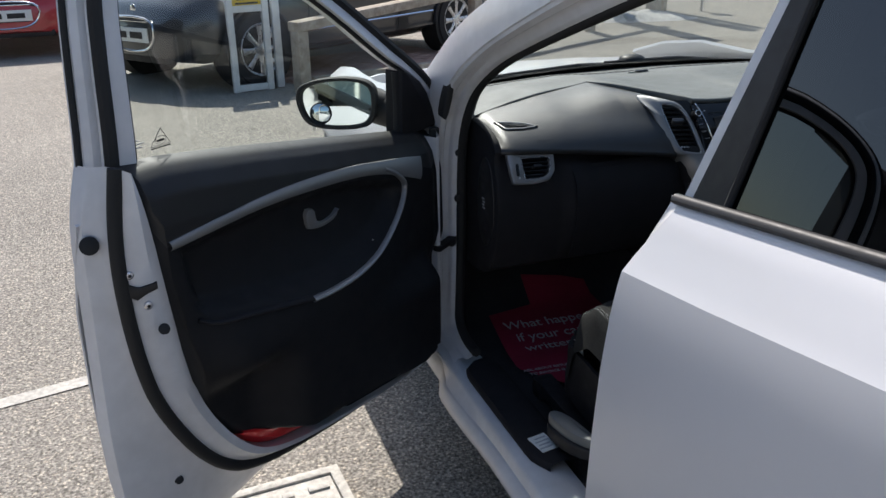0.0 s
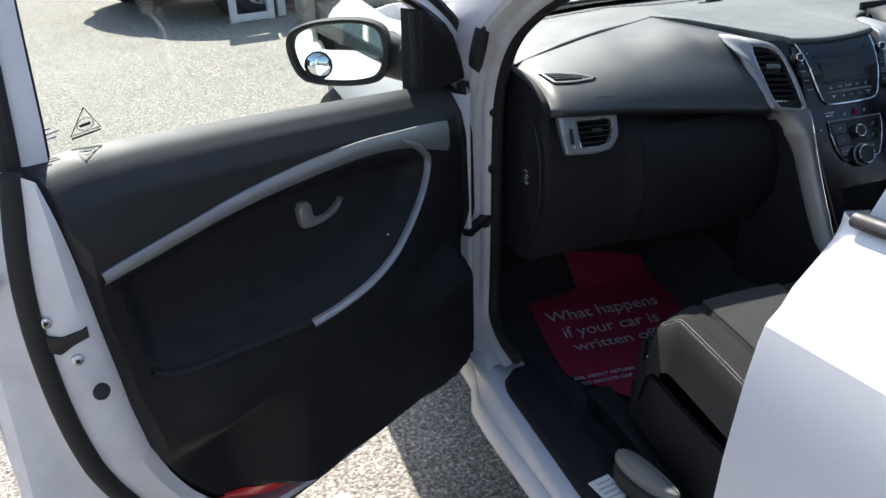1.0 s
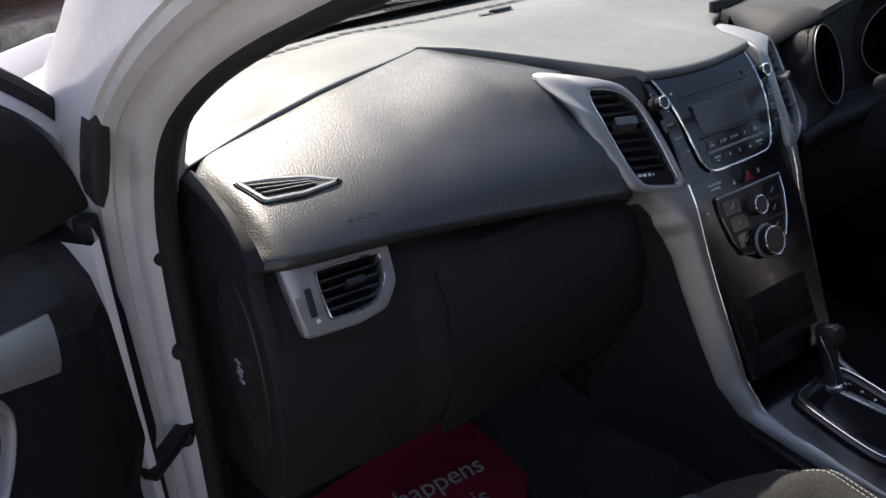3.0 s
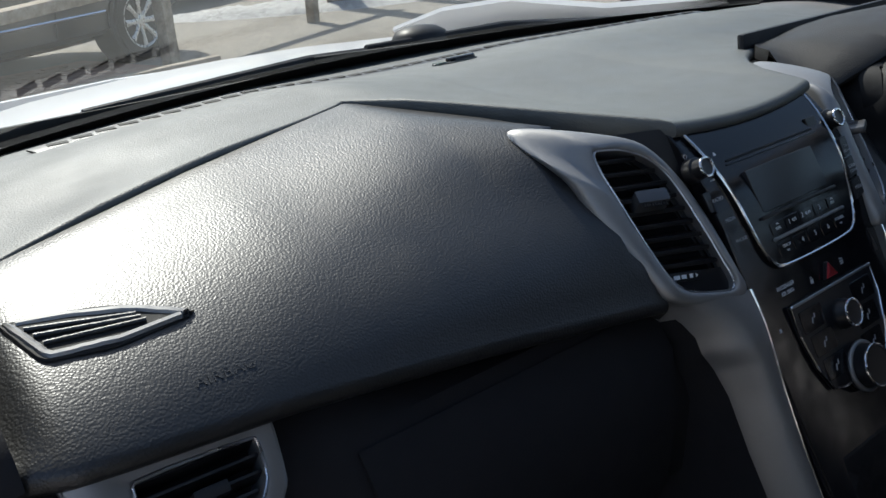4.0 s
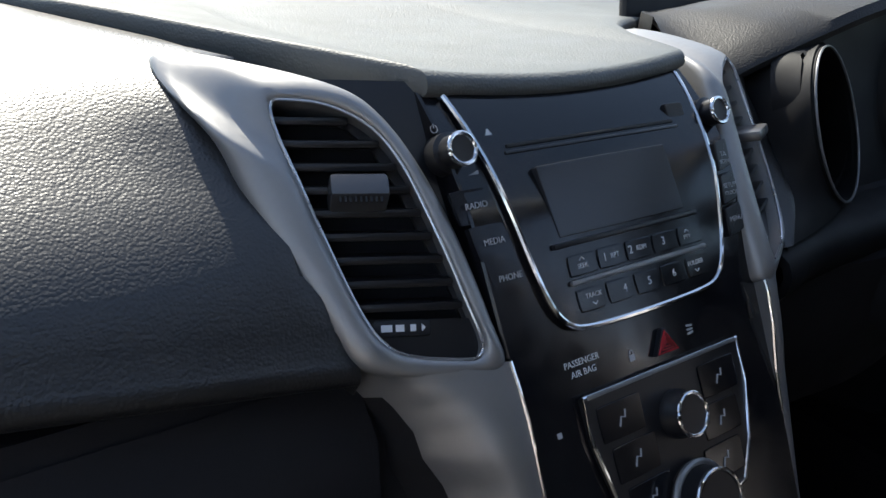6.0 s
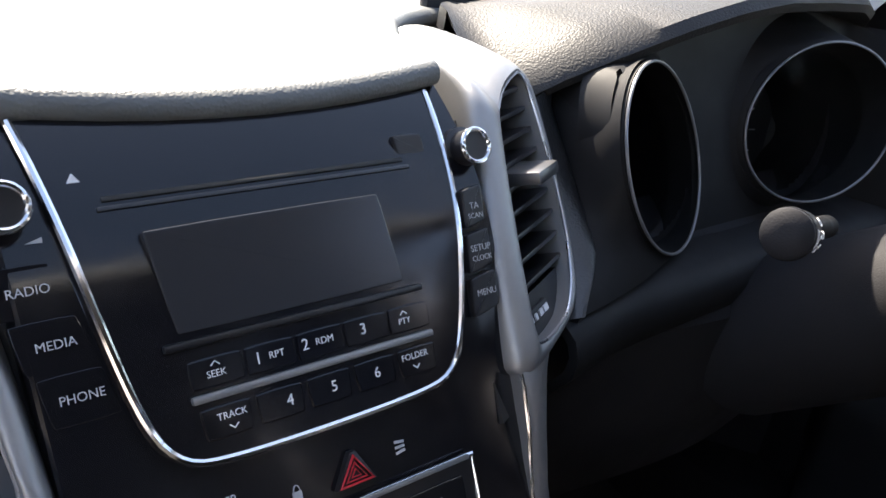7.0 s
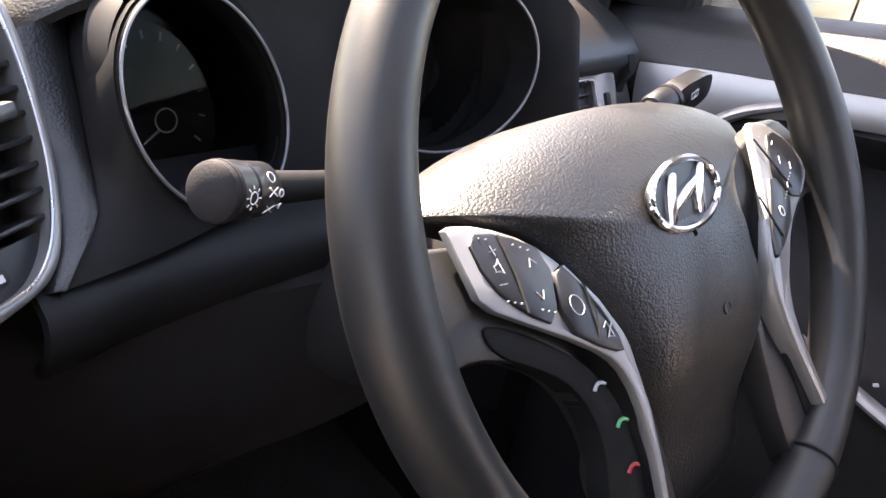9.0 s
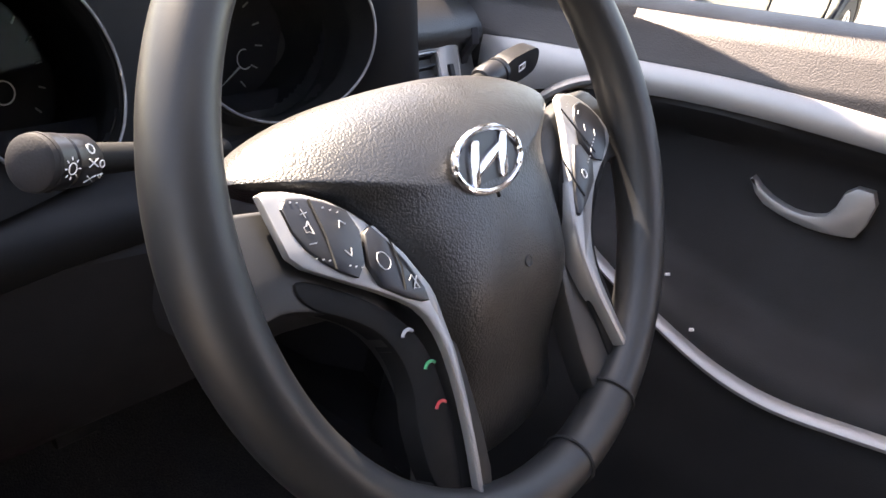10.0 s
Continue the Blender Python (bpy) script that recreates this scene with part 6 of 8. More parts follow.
    for p in lp:
        p.z = pad_z(p.x, p.y) if s < 0 else side_z(p.y)
    tc = sum(lp, Vector()) / len(lp)
    up_ = Vector((0, -0.35, 1)).normalized()
    tv = part("demister_vent", tube([p + up_ * 0.0012 for p in lp], 0.0030, 8, True), M_SILVER, dash, "slim demister vent with a silver rim")
    part("vent_gap", tube([p + up_ * 0.0002 + (p - tc).normalized() * 0.004 for p in lp], 0.0018, 6, True), M_RUBBER, tv)
    bm = bmesh.new()
    bm.faces.new([bm.verts.new(p + up_ * 0.0022) for p in lp])
    part("vent_floor", bm, M_RUBBER, tv)
    for k in range(3):
        f = (k + 1) / 4
        a_ = T[1].lerp(T[0], f) * 0.9 + tc * 0.1
        b_ = T[2].lerp(T[5], f).lerp(T[3], 0.55) * 0.9 + tc * 0.1
        if s < 0:
            a_.z, b_.z = pad_z(a_.x, a_.y), pad_z(b_.x, b_.y)
        else:
            a_.z, b_.z = side_z(a_.y), side_z(b_.y)
        part("slat", tube([a_ + up_ * 0.0035, b_ + up_ * 0.0035], 0.0016, 6), M_LEATHER, tv)

# ==== centre stack ====
SO = Vector((0, -0.04, 0.814))
SU = Vector((0, 0.4819, 0.8762))
SN = Vector((0, -0.8762, 0.4819))
ST = axes_at(SO, (1, 0, 0), SU, SN)
stack = thing("centre_console", "gloss black centre stack with radio, heater panel and gear lever", "console", (0, -0.1, 0.5))


def key(pts, d0, d1, mat, parent, name="key", label="", bevel=0.0008, rounds=1):
    L = [(x, y, 0) for x, y in pts]
    tightened = []
    for i in range(len(L)):
        a, b, c = Vector(L[i - 1]), Vector(L[i]), Vector(L[(i + 1) % len(L)])
        r = min(0.0012, (a - b).length * 0.3, (c - b).length * 0.3)
        tightened += [b + (a - b).normalized() * r, b + (c - b).normalized() * r]
    return part(name, plate(soft_line(tightened, rounds, True), d0, d1, ST, bevel), mat, parent, label, angle=12)


def bend(v):
    """The panel leans back towards its top."""
    return -0.018 * (max(v - 0.03, 0) / 0.076) ** 2


def face_strip(table, d0, d1, n=40, inset=0.0012):
    """A panel as rows across, its half width a table over v, leaning back at the top, with a rounded edge."""
    lo, hi = table[0][0], table[-1][0]
    rows = []
    for k in range(n + 1):
        v = lo + (hi - lo) * k / n
        w = lerp_table(table, v)
        xs_ = [-w, -w, -w + inset] + [(-w + inset) + 2 * (w - inset) * j / 12 for j in range(1, 12)] + [w - inset, w, w]
        ds = [d0, d1 - inset] + [d1] * 13 + [d1 - inset, d0]
        rows.append([ST @ Vector((x, v, d + bend(v))) for x, d in zip(xs_, ds)])
    a, b = rows[0], rows[-1]
    rows = [[ST @ Vector(((ST_I @ p).x, lo, d0)) for p in a]] + rows + [[ST @ Vector(((ST_I @ p).x, hi, d0 + bend(hi))) for p in b]]
    return sheet(rows)


ST_I = ST.inverted()


def text_at(x, v, body, size, parent, mat=None, d=0.004, turn=0):
    return words(body, size, ST @ pose(x, v, d, 0, 0, turn), mat or M_LETTER, parent, "lettering", "", 0.0001)


panel = part("stack_panel", face_strip([(-0.30, 0.086), (-0.20, 0.094), (-0.13, 0.100), (-0.05, 0.104), (0.02, 0.107), (0.07, 0.108), (0.122, 0.106)], -0.03, -0.002, 60), M_GLOSSBLACK, stack, "gloss black panel")
# radio
CH = [(-0.094, 0.112), (-0.0885, 0.075), (-0.082, 0.032), (-0.0735, -0.006), (-0.064, -0.0205), (-0.05, -0.0245), (0.0, -0.0255), (0.05, -0.0245), (0.064, -0.0205), (0.0735, -0.006), (0.082, 0.032), (0.0885, 0.075), (0.094, 0.112)]
chl = [Vector((p.x, p.y, 0.001 + bend(p.y))) for p in resample(soft_line([(x, v, 0) for x, v in CH], 2), 90)]
radio = part("radio", face_strip(sorted([(p.y, p.x) for p in chl if p.x > 0.02]), -0.01, 0.0015, 60), M_GLOSSBLACK, stack, "gloss black radio with dark display")
part("chrome_trim", tube([ST @ p for p in chl], 0.0017, 8), M_CHROME, radio, "bright chrome line")
key([(-0.062, 0.0655), (0.0415, 0.0655), (0.047, 0.0255), (-0.0565, 0.0255)], -0.004, 0.0020, M_SCREEN, radio, "display", "switched-off display", 0.0006)
part("display_ledge", rbox(0.118, 0.003, 0.004, ST @ pose(-0.004, 0.0215, 0.002), 0.001), M_SATINBLACK, radio)
part("disc_slot", rbox(0.135, 0.0022, 0.002, ST @ pose(-0.004, 0.079, 0.0014 + bend(0.079), -20, 0, 0), 0.0006), M_RUBBER, radio)
part("slot_lip", rbox(0.14, 0.002, 0.002, ST @ pose(-0.004, 0.0755, 0.0014 + bend(0.0755), -20, 0, 0), 0.0006), M_SATINBLACK, radio)
key([(0.061, 0.0905), (0.0775, 0.0905), (0.0785, 0.0805), (0.0625, 0.0805)], -0.013, -0.0068, M_SATINBLACK, radio, "clock_key")
part("bright_bar", rbox(0.113, 0.0032, 0.003, ST @ pose(0.0, 0.0005, 0.0025), 0.0012), M_SILVER, radio, "silver bar between key rows")
for k in range(5):
    a, b = -0.0555 + 0.0226 * k, -0.0555 + 0.0226 * (k + 1) - 0.0006
    key([(a, 0.0152), (b, 0.0152), (b, 0.0035), (a, 0.0035)], 0.001, 0.0022, M_GLOSSBLACK, radio, "preset_key")
    key([(a + 0.001, -0.0035), (b, -0.0035), (b - 0.0006, -0.0162), (a + 0.002, -0.0162)], 0.001, 0.0022, M_GLOSSBLACK, radio, "preset_key")
for x, v, bdy, sz in ((-0.045, 0.0085, "SEEK", 0.0042), (-0.0275, 0.0095, "1", 0.0075), (-0.0195, 0.0095, "RPT", 0.0045), (-0.0065, 0.0098, "2", 0.0075), (0.0025, 0.0098, "RDM", 0.0045), (0.0215, 0.0098, "3", 0.0075), (0.043, 0.0085, "PTY", 0.0042), (-0.042, -0.008, "TRACK", 0.0042), (-0.0175, -0.0098, "4", 0.0072), (0.003, -0.0098, "5", 0.0072), (0.0245, -0.0098, "6", 0.0072), (0.045, -0.0075, "FOLDER", 0.0044)):
    text_at(x, v, bdy, sz * 0.9, radio, M_LETTER, 0.0024)
for x, v, up in ((-0.045, 0.0125, 1), (0.043, 0.0122, 1), (-0.042, -0.0125, -1), (0.045, -0.0122, -1)):
    part("arrow_mark", tube([ST @ Vector((x - 0.0018, v - 0.0008 * up, 0.0025)), ST @ Vector((x, v + 0.0008 * up, 0.0025)), ST @ Vector((x + 0.0018, v - 0.0008 * up, 0.0025))], 0.0003, 4), M_LETTER, radio)
part("eject_mark", plate([(-0.0815, 0.0865), (-0.0765, 0.0865), (-0.079, 0.090)], -0.010, 0.0020 + bend(0.088), ST), M_LETTER, radio)
for x in (-0.1050, 0.1035):
    KM = ST @ pose(x, 0.0805, -0.0140)
    kb = part("radio_knob", lathe([(0.0110, -0.004), (0.0110, 0.0045), (0.0086, 0.0055), (0.0086, 0.0140), (0.0078, 0.0150), (0.0070, 0.0142), (0.0008, 0.0140)], KM, 36), M_SATINBLACK, stack, "black knob with a chrome ring")
    part("knob_ring", tube([KM @ Vector((0.0080 * math.cos(a), 0.0080 * math.sin(a), 0.0146)) for a in [2 * math.pi * k / 40 for k in range(40)]], 0.0013, 8, True), M_CHROME, kb)
pw = Vector((-0.1085, 0.0945, bend(0.0945) - 0.0014))
part("power_mark", tube([ST @ (pw + Vector((0.0021 * math.sin(a), 0.0021 * math.cos(a), 0))) for a in [0.5 + 5.28 * k / 16 for k in range(17)]], 0.00025, 4), M_GREYLETTER, stack)
part("power_mark", tube([ST @ (pw + Vector((0, 0.0004, 0))), ST @ (pw + Vector((0, 0.0028, 0)))], 0.00025, 4), M_GREYLETTER, stack)
part("volume_mark", plate([(-0.0995, 0.0675), (-0.0935, 0.0672), (-0.0935, 0.0692)], -0.008, bend(0.068) - 0.0014, ST), M_GREYLETTER, stack)
for x, v, bdy in ((-0.102, 0.0515, "RADIO"), (-0.097, 0.032, "MEDIA"), (-0.092, 0.0125, "PHONE")):
    key([(x - 0.014, v + 0.009), (x + 0.0085, v + 0.009), (x + 0.0125, v - 0.009), (x - 0.011, v - 0.009)], -0.006, -0.0017 + bend(v + 0.009), M_GLOSSBLACK, stack, "side_key", "", 0.0003)
    text_at(x, v, bdy, 0.0047, stack, M_GREYLETTER, -0.0013 + bend(v))
for (x, v, l1, l2), (a, b) in zip(((0.094, 0.0505, "TA", "SCAN"), (0.0935, 0.0305, "SETUP", "CLOCK"), (0.0925, 0.0115, "MENU", "")), (((0.0885, 0.0605), (0.1005, 0.0625)), ((0.0865, 0.0395), (0.1005, 0.0415)), ((0.0845, 0.0190), (0.1000, 0.0215)))):
    h = 0.0195
    key([a, b, (b[0] - 0.0008, b[1] - h + 0.002), (a[0] - 0.0015, a[1] - h + 0.001)], -0.003, 0.0022, M_SATINBLACK, stack, "side_key")
    text_at(x, v + (0.002 if l2 else 0), l1, 0.0044, stack, M_GREYLETTER, 0.0024)
    if l2:
        text_at(x, v - 0.0028, l2, 0.0036, stack, M_GREYLETTER, 0.0024)
# warning switch strip
hz = part("hazard_switch", plate([(-0.004, -0.0525), (0.0155, -0.0525), (0.0075, -0.0385), (0.0045, -0.0385)], -0.002, 0.0015, ST, 0.0008), M_SATINBLACK, stack)
for f, r in ((1.0, 0.0008), (0.62, 0.0006), (0.28, 0.0005)):
    c = Vector((0.0055, -0.0475, 0.002))
    part("hazard_mark", tube([ST @ (c + (Vector(p) - c) * f) for p in ((-0.0025, -0.0515, 0.002), (0.0135, -0.0515, 0.002), (0.0055, -0.0400, 0.002))], r, 5, True), M_REDSIGN, hz, "red triangle")
lk = part("lock_mark", rbox(0.0042, 0.0036, 0.0004, ST @ pose(-0.0205, -0.0485, -0.0016), 0), M_GREYLETTER, stack)
part("lock_shackle", tube([ST @ Vector((-0.0205 + 0.0014 * math.cos(a), -0.0465 + 0.0024 * math.sin(a), -0.0016)) for a in [math.pi * k / 8 for k in range(9)]], 0.0003, 4), M_GREYLETTER, lk)
for k in range(3):
    part("small_mark", rbox(0.005, 0.0012, 0.0004, ST @ pose(0.031, -0.0425 - 0.0022 * k, -0.0016, 0, 0, 8 * (k - 1)), 0), M_GREYLETTER, stack, "plain pale bar")
text_at(-0.058, -0.0405, "PASSENGER", 0.0050, stack, M_LETTER, -0.0014)
text_at(-0.058, -0.0462, "AIR BAG", 0.0050, stack, M_LETTER, -0.0014)
# heater panel
HV = [(-0.0665, -0.0590), (0.0665, -0.0590), (0.0655, -0.085), (0.0575, -0.118), (0.046, -0.1400), (0.030, -0.1440), (-0.030, -0.1440), (-0.046, -0.1400), (-0.0575, -0.118), (-0.0655, -0.085)]
hp = part("heater_panel", plate([(x, v) for x, v in HV], -0.01, 0.0012, ST, 0.001), M_SATINBLACK, stack, "black heater control panel", angle=12)
part("chrome_trim", tube([ST @ Vector((x, v, 0.0014)) for x, v in HV], 0.0014, 8, True), M_CHROME, hp, "bright chrome line")
part("bright_bar", rbox(0.128, 0.0026, 0.003, ST @ pose(0, -0.0592, 0.0016), 0.001), M_SILVER, hp)
for v, r, h, nm in ((-0.0865, 0.0125, 0.013, "mode_knob"), (-0.1365, 0.0195, 0.018, "temperature_knob")):
    KM = ST @ pose(0.0005, v, 0.001)
    kb = part(nm, lathe([(r * 1.12, -0.001), (r * 1.12, 0.004), (r, 0.006), (r, h - 0.002), (r * 0.9, h), (r * 0.86, h - 0.001), (0.001, h - 0.0012)], KM, 40), M_SATINBLACK, hp, "black knob with a chrome ring")
    part("knob_ring", tube([KM @ Vector((r * 0.95 * math.cos(a), r * 0.95 * math.sin(a), h - 0.0006)) for a in [2 * math.pi * k / 44 for k in range(44)]], 0.0013, 8, True), M_CHROME, kb)
    if r > 0.015:
        part("knob_ring", tube([KM @ Vector((r * 1.1 * math.cos(a), r * 1.1 * math.sin(a), 0.0048)) for a in [2 * math.pi * k / 44 for k in range(44)]], 0.0022, 8, True), M_SILVER, kb)
for s in (-1, 1):
    for k in range(3):
        x, v = s * (0.042 - 0.005 * k), -0.076 - 0.0235 * k
        key([(x - 0.017, v + 0.010), (x + 0.017, v + 0.010), (x + 0.0165, v - 0.010), (x - 0.0165, v - 0.010)], 0.0, 0.0022, M_GLOSSBLACK, hp, "heater_key", "", 0.0006)
        part("key_mark", tube([ST @ Vector((x - 0.003, v - 0.004, 0.0025)), ST @ Vector((x - 0.001, v + 0.001, 0.0025)), ST @ Vector((x + 0.002, v, 0.0025)), ST @ Vector((x + 0.003, v + 0.004, 0.0025))], 0.0005, 4), M_GREYLETTER, hp)
part("led", rbox(0.003, 0.003, 0.001, ST @ pose(-0.084, -0.073, -0.0018), 0.0004), M_GREYLETTER, stack)
# storage mouth and gear plate
part("cubby", rbox(0.15, 0.10, 0.10, ST @ pose(0, -0.235, -0.052), 0.012), M_BLACK, stack)
gp_rows = []
for y, z in ((-0.165, 0.505), (-0.20, 0.498), (-0.30, 0.499), (-0.45, 0.503), (-0.62, 0.512)):
    gp_rows.append([Vector((x, y, z + 0.006 * (1 - (x / 0.085) ** 2))) for x in (-0.086, -0.06, -0.03, 0, 0.03, 0.06, 0.086)])
part("gear_plate", sheet(gp_rows, 0.008), M_GLOSSBLACK, stack, "gloss black gear plate")
gsl = [(-0.034, -0.205), (0.080, -0.205), (0.058, -0.352), (-0.054, -0.352)]
def gate_ring(inset, z):
    """The gate's rounded outline, drawn in by a margin."""
    c = Vector((0.0125, -0.28, 0))
    return [Vector((c.x + (p.x - c.x) * (1 - inset / 0.055), c.y + (p.y - c.y) * (1 - inset / 0.075), z)) for p in resample(tight_line(gsl, 0.014), 72, True)]
def tight_line(L, r):
    out = []
    for i in range(len(L)):
        a, b, c = Vector((*L[i - 1], 0)), Vector((*L[i], 0)), Vector((*L[(i + 1) % len(L)], 0))
        out += [b + (a - b).normalized() * r, b + (c - b).normalized() * r]
    return soft_line(out, 2, True)
gt = part("gear_gate", sheet([gate_ring(-0.006, 0.500), gate_ring(-0.005, 0.509), gate_ring(0.0, 0.5125), gate_ring(0.008, 0.5135), gate_ring(0.012, 0.511), gate_ring(0.016, 0.500)], 0, None, False, True), M_SATINBLACK, stack, "satin dark gear gate")
part("gear_frame", tube(gate_ring(0.0, 0.5130), 0.0017, 8, True), M_CHROME, gt, "bright gear frame")
part("gate_floor", plate([(p.x, p.y) for p in gate_ring(0.014, 0)], 0.500, 0.506), M_GLOSSBLACK, gt, "gloss black gate plate")
part("gate_slot", rbox(0.012, 0.095, 0.002, pose(0.040, -0.275, 0.5065, 0, 0, 6), 0.0009), M_ALLOY, gt, "bright shift slot edge")
gl_ = part("gear_lever", tube([(0.042, -0.222, 0.503), (0.0425, -0.213, 0.528), (0.043, -0.204, 0.552), (0.0435, -0.198, 0.570)], [0.014, 0.0105, 0.0115, 0.015], 18), M_BLACK, stack, "black automatic gear lever with a chrome collar")
part("lever_knob", rbox(0.027, 0.038, 0.028, pose(0.046, -0.199, 0.576, -18, 0, 0), 0.012), M_LEATHER, gl_, "leather knob")
part("lever_button", rbox(0.012, 0.012, 0.004, pose(0.042, -0.200, 0.5905, -18, 0, 0), 0.0015), M_ALLOY, gl_, "bright release button")
part("lever_trim", tube([(0.026, -0.196, 0.580), (0.0245, -0.208, 0.566), (0.030, -0.217, 0.546), (0.033, -0.226, 0.524), (0.033, -0.230, 0.512)], 0.0013, 8), M_CHROME, gl_, "chrome inlay")
part("lever_collar", lathe([(0.0165, 0), (0.0165, 0.003), (0.0135, 0.0045)], pose(0.042, -0.222, 0.506, -12, 0, 0), 24), M_CHROME, gl_)
for k in range(5):
    part("shift_mark", rbox(0.006, 0.003, 0.0006, pose(0.060 - 0.003 * k, -0.235 - 0.02 * k, 0.5068), 0), M_LETTER, stack, "plain white bar")
for s in (-1, 1):
    part("console_side", sheet([[(s * 0.108, y, z) for z in (zt, zt - 0.10, 0.22)] for y, zt in ((0.30, 0.55), (-0.10, 0.55), (-0.2, 0.485), (-0.35, 0.478), (-0.7, 0.485))], 0.008), M_DARKPLAS, stack)
part("armrest_box", rbox(0.15, 0.28, 0.10, pose(0, -0.86, 0.54), 0.03), M_LEATHER, stack)

# ==== instruments ====
clus = thing("instrument_cluster", "twin round gauges in chrome rings under a grained cowl", "instrument cluster", (0.387, 0.05, 0.85))
CX = 0.387


def lip_at(x):
    return Vector(lerp_table([(0.187, x, 0.072, 0.872), (0.198, x, 0.063, 0.881), (0.216, x, 0.050, 0.896), (0.242, x, 0.036, 0.911), (0.295, x, 0.022, 0.932), (0.34, x, 0.017, 0.943), (0.387, x, 0.016, 0.949), (0.45, x, 0.018, 0.949), (0.51, x, 0.022, 0.947), (0.55, x, 0.034, 0.938), (0.578, x, 0.055, 0.918), (0.60, x, 0.09, 0.890)], x)[:3])


rows = []
for k in range(41):
    x = 0.187 + 0.413 * k / 40
    Lp = lip_at(x)
    by = lerp_table([(0.187, 0.130), (0.20, 0.155), (0.25, 0.190), (0.315, 0.212), (0.4, 0.22), (0.5, 0.21), (0.60, 0.18)], x)
    B = Vector((x, by, deck_z(x, by) + 0.001))
    tp = smoothstep(0.185, 0.25, x)
    under = Vector((x, 0.11, min(Lp.z - 0.012, 0.925)))
    rows.append([Vector((x, by + 0.03, B.z - 0.03)), under, Lp + Vector((0, 0.012, -0.009)), Lp + Vector((0, 0.002, -0.006)), Lp, Lp + Vector((0, 0.006, 0.006)), Lp.lerp(B, 0.25) + Vector((0, 0, 0.012 * tp)), Lp.lerp(B, 0.5) + Vector((0, 0, 0.014 * tp)), Lp.lerp(B, 0.8) + Vector((0, 0, 0.010 * tp)), B + Vector((0, 0.001, 0.004)), B + Vector((0, 0.002, -0.01))])
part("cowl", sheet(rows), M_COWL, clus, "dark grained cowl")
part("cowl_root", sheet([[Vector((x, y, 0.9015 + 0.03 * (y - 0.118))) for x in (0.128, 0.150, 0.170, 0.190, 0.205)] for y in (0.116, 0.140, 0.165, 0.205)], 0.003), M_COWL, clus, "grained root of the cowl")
# grained strip beside the vent, and the wall that runs from it to the first gauge
def strip_edge(z):
    return Vector(lerp_table([(0.76, 0.166, -0.052, 0.76), (0.785, 0.172, -0.036, 0.785), (0.795, 0.183, -0.028, 0.795), (0.805, 0.195, -0.019, 0.805), (0.814, 0.203, -0.010, 0.814), (0.845, 0.212, 0.025, 0.845), (0.876, 0.222, 0.062, 0.876), (0.895, 0.232, 0.075, 0.895)], z)[:3])


rows = []
for k in range(21):
    z = 0.788 + 0.099 * k / 20
    xv = lerp_table([(0.78, 0.164), (0.7925, 0.172), (0.8035, 0.181), (0.8287, 0.1895), (0.8562, 0.1912), (0.8836, 0.1895), (0.906, 0.184)], z)
    V, S = vent_point(1, xv, z, -0.004), strip_edge(max(z, 0.76)) if z > 0.76 else strip_edge(0.76) + Vector((0, 0, z - 0.76))
    rows.append([V, V.lerp(S, 0.2) + Vector((0, -0.0015, 0.001)), V.lerp(S, 0.55) + Vector((0.001, -0.0028, 0.002)), V.lerp(S, 0.85) + Vector((0.001, -0.0015, 0.001)), S, S + Vector((0.002, 0.004, 0)), S + Vector((0.003, 0.012, 0))])
part("vent_side_pad", sheet(rows), M_LEATHER, clus, "grained strip beside the vent")
M_SOFTBLACK = rough_vary(material("soft_black_surround", (0.0115, 0.0114, 0.0125), 0.6, spec=0.22), 0.55, 0.68, 30)
M_WELL = rough_vary(material("gauge_well", (0.006, 0.006, 0.0065), 0.7, spec=0.2), 0.6, 0.8, 40)
M_RING = rough_vary(material("grey_gauge_ring", (0.24, 0.24, 0.245), 0.45, 0.6), 0.4, 0.5, 90)
rows = []
for f in [k / 10 for k in range(11)]:
    z = 0.885 - 0.16 * f
    xo, xi = CX + 0.195 + 0.01 * f, CX + 0.165 - 0.03 * f
    rows.append([Vector((xo, 0.02, z)), Vector((xo * 0.5 + xi * 0.5, 0.045, z + 0.004)), Vector((xi, 0.07 - 0.05 * f, z - 0.002)), Vector((xi - 0.01, 0.12 - 0.06 * f, z - 0.004))])
part("cheek", sheet(rows), M_LEATHER, clus)
part("back_panel", rbox(0.36, 0.01, 0.17, pose(CX, 0.17, 0.845, -9, 0, 0), 0.004), M_BLACK, clus)
part("cluster_floor", sheet([[Vector((CX + 0.20 * u, y - 0.012 * smoothstep(-0.8, -1.12, u), z)) for u in (-1.12, -1, -0.9, -0.8, -0.5, 0, 0.5, 1)] for y, z in ((-0.020, 0.740), (-0.032, 0.757), (-0.034, 0.770), (-0.029, 0.780), (-0.018, 0.786), (0.03, 0.79), (0.11, 0.775))], 0.006), M_SOFTBLACK, clus)
GAUGES = ((-1, (0.2769, 0.0093, 0.8535), 0.0581, 0.0583, 0.324, 0.292, -0.28), (1, (0.462, 0.0062, 0.8629), 0.0665, 0.0583, -0.355, 0.177, 0.177))


def panel_y(x, z):
    """The smooth panel that the two gauges stand out of."""
    y = 0.034 + 0.30 * (z - 0.85)
    e = strip_edge(min(max(z, 0.76), 0.895))
    f = smoothstep(e.x + 0.030, e.x, x)
    y = y * (1 - f) + (e.y + 0.004) * f
    return y - 0.05 * smoothstep(0.545, 0.59, x)


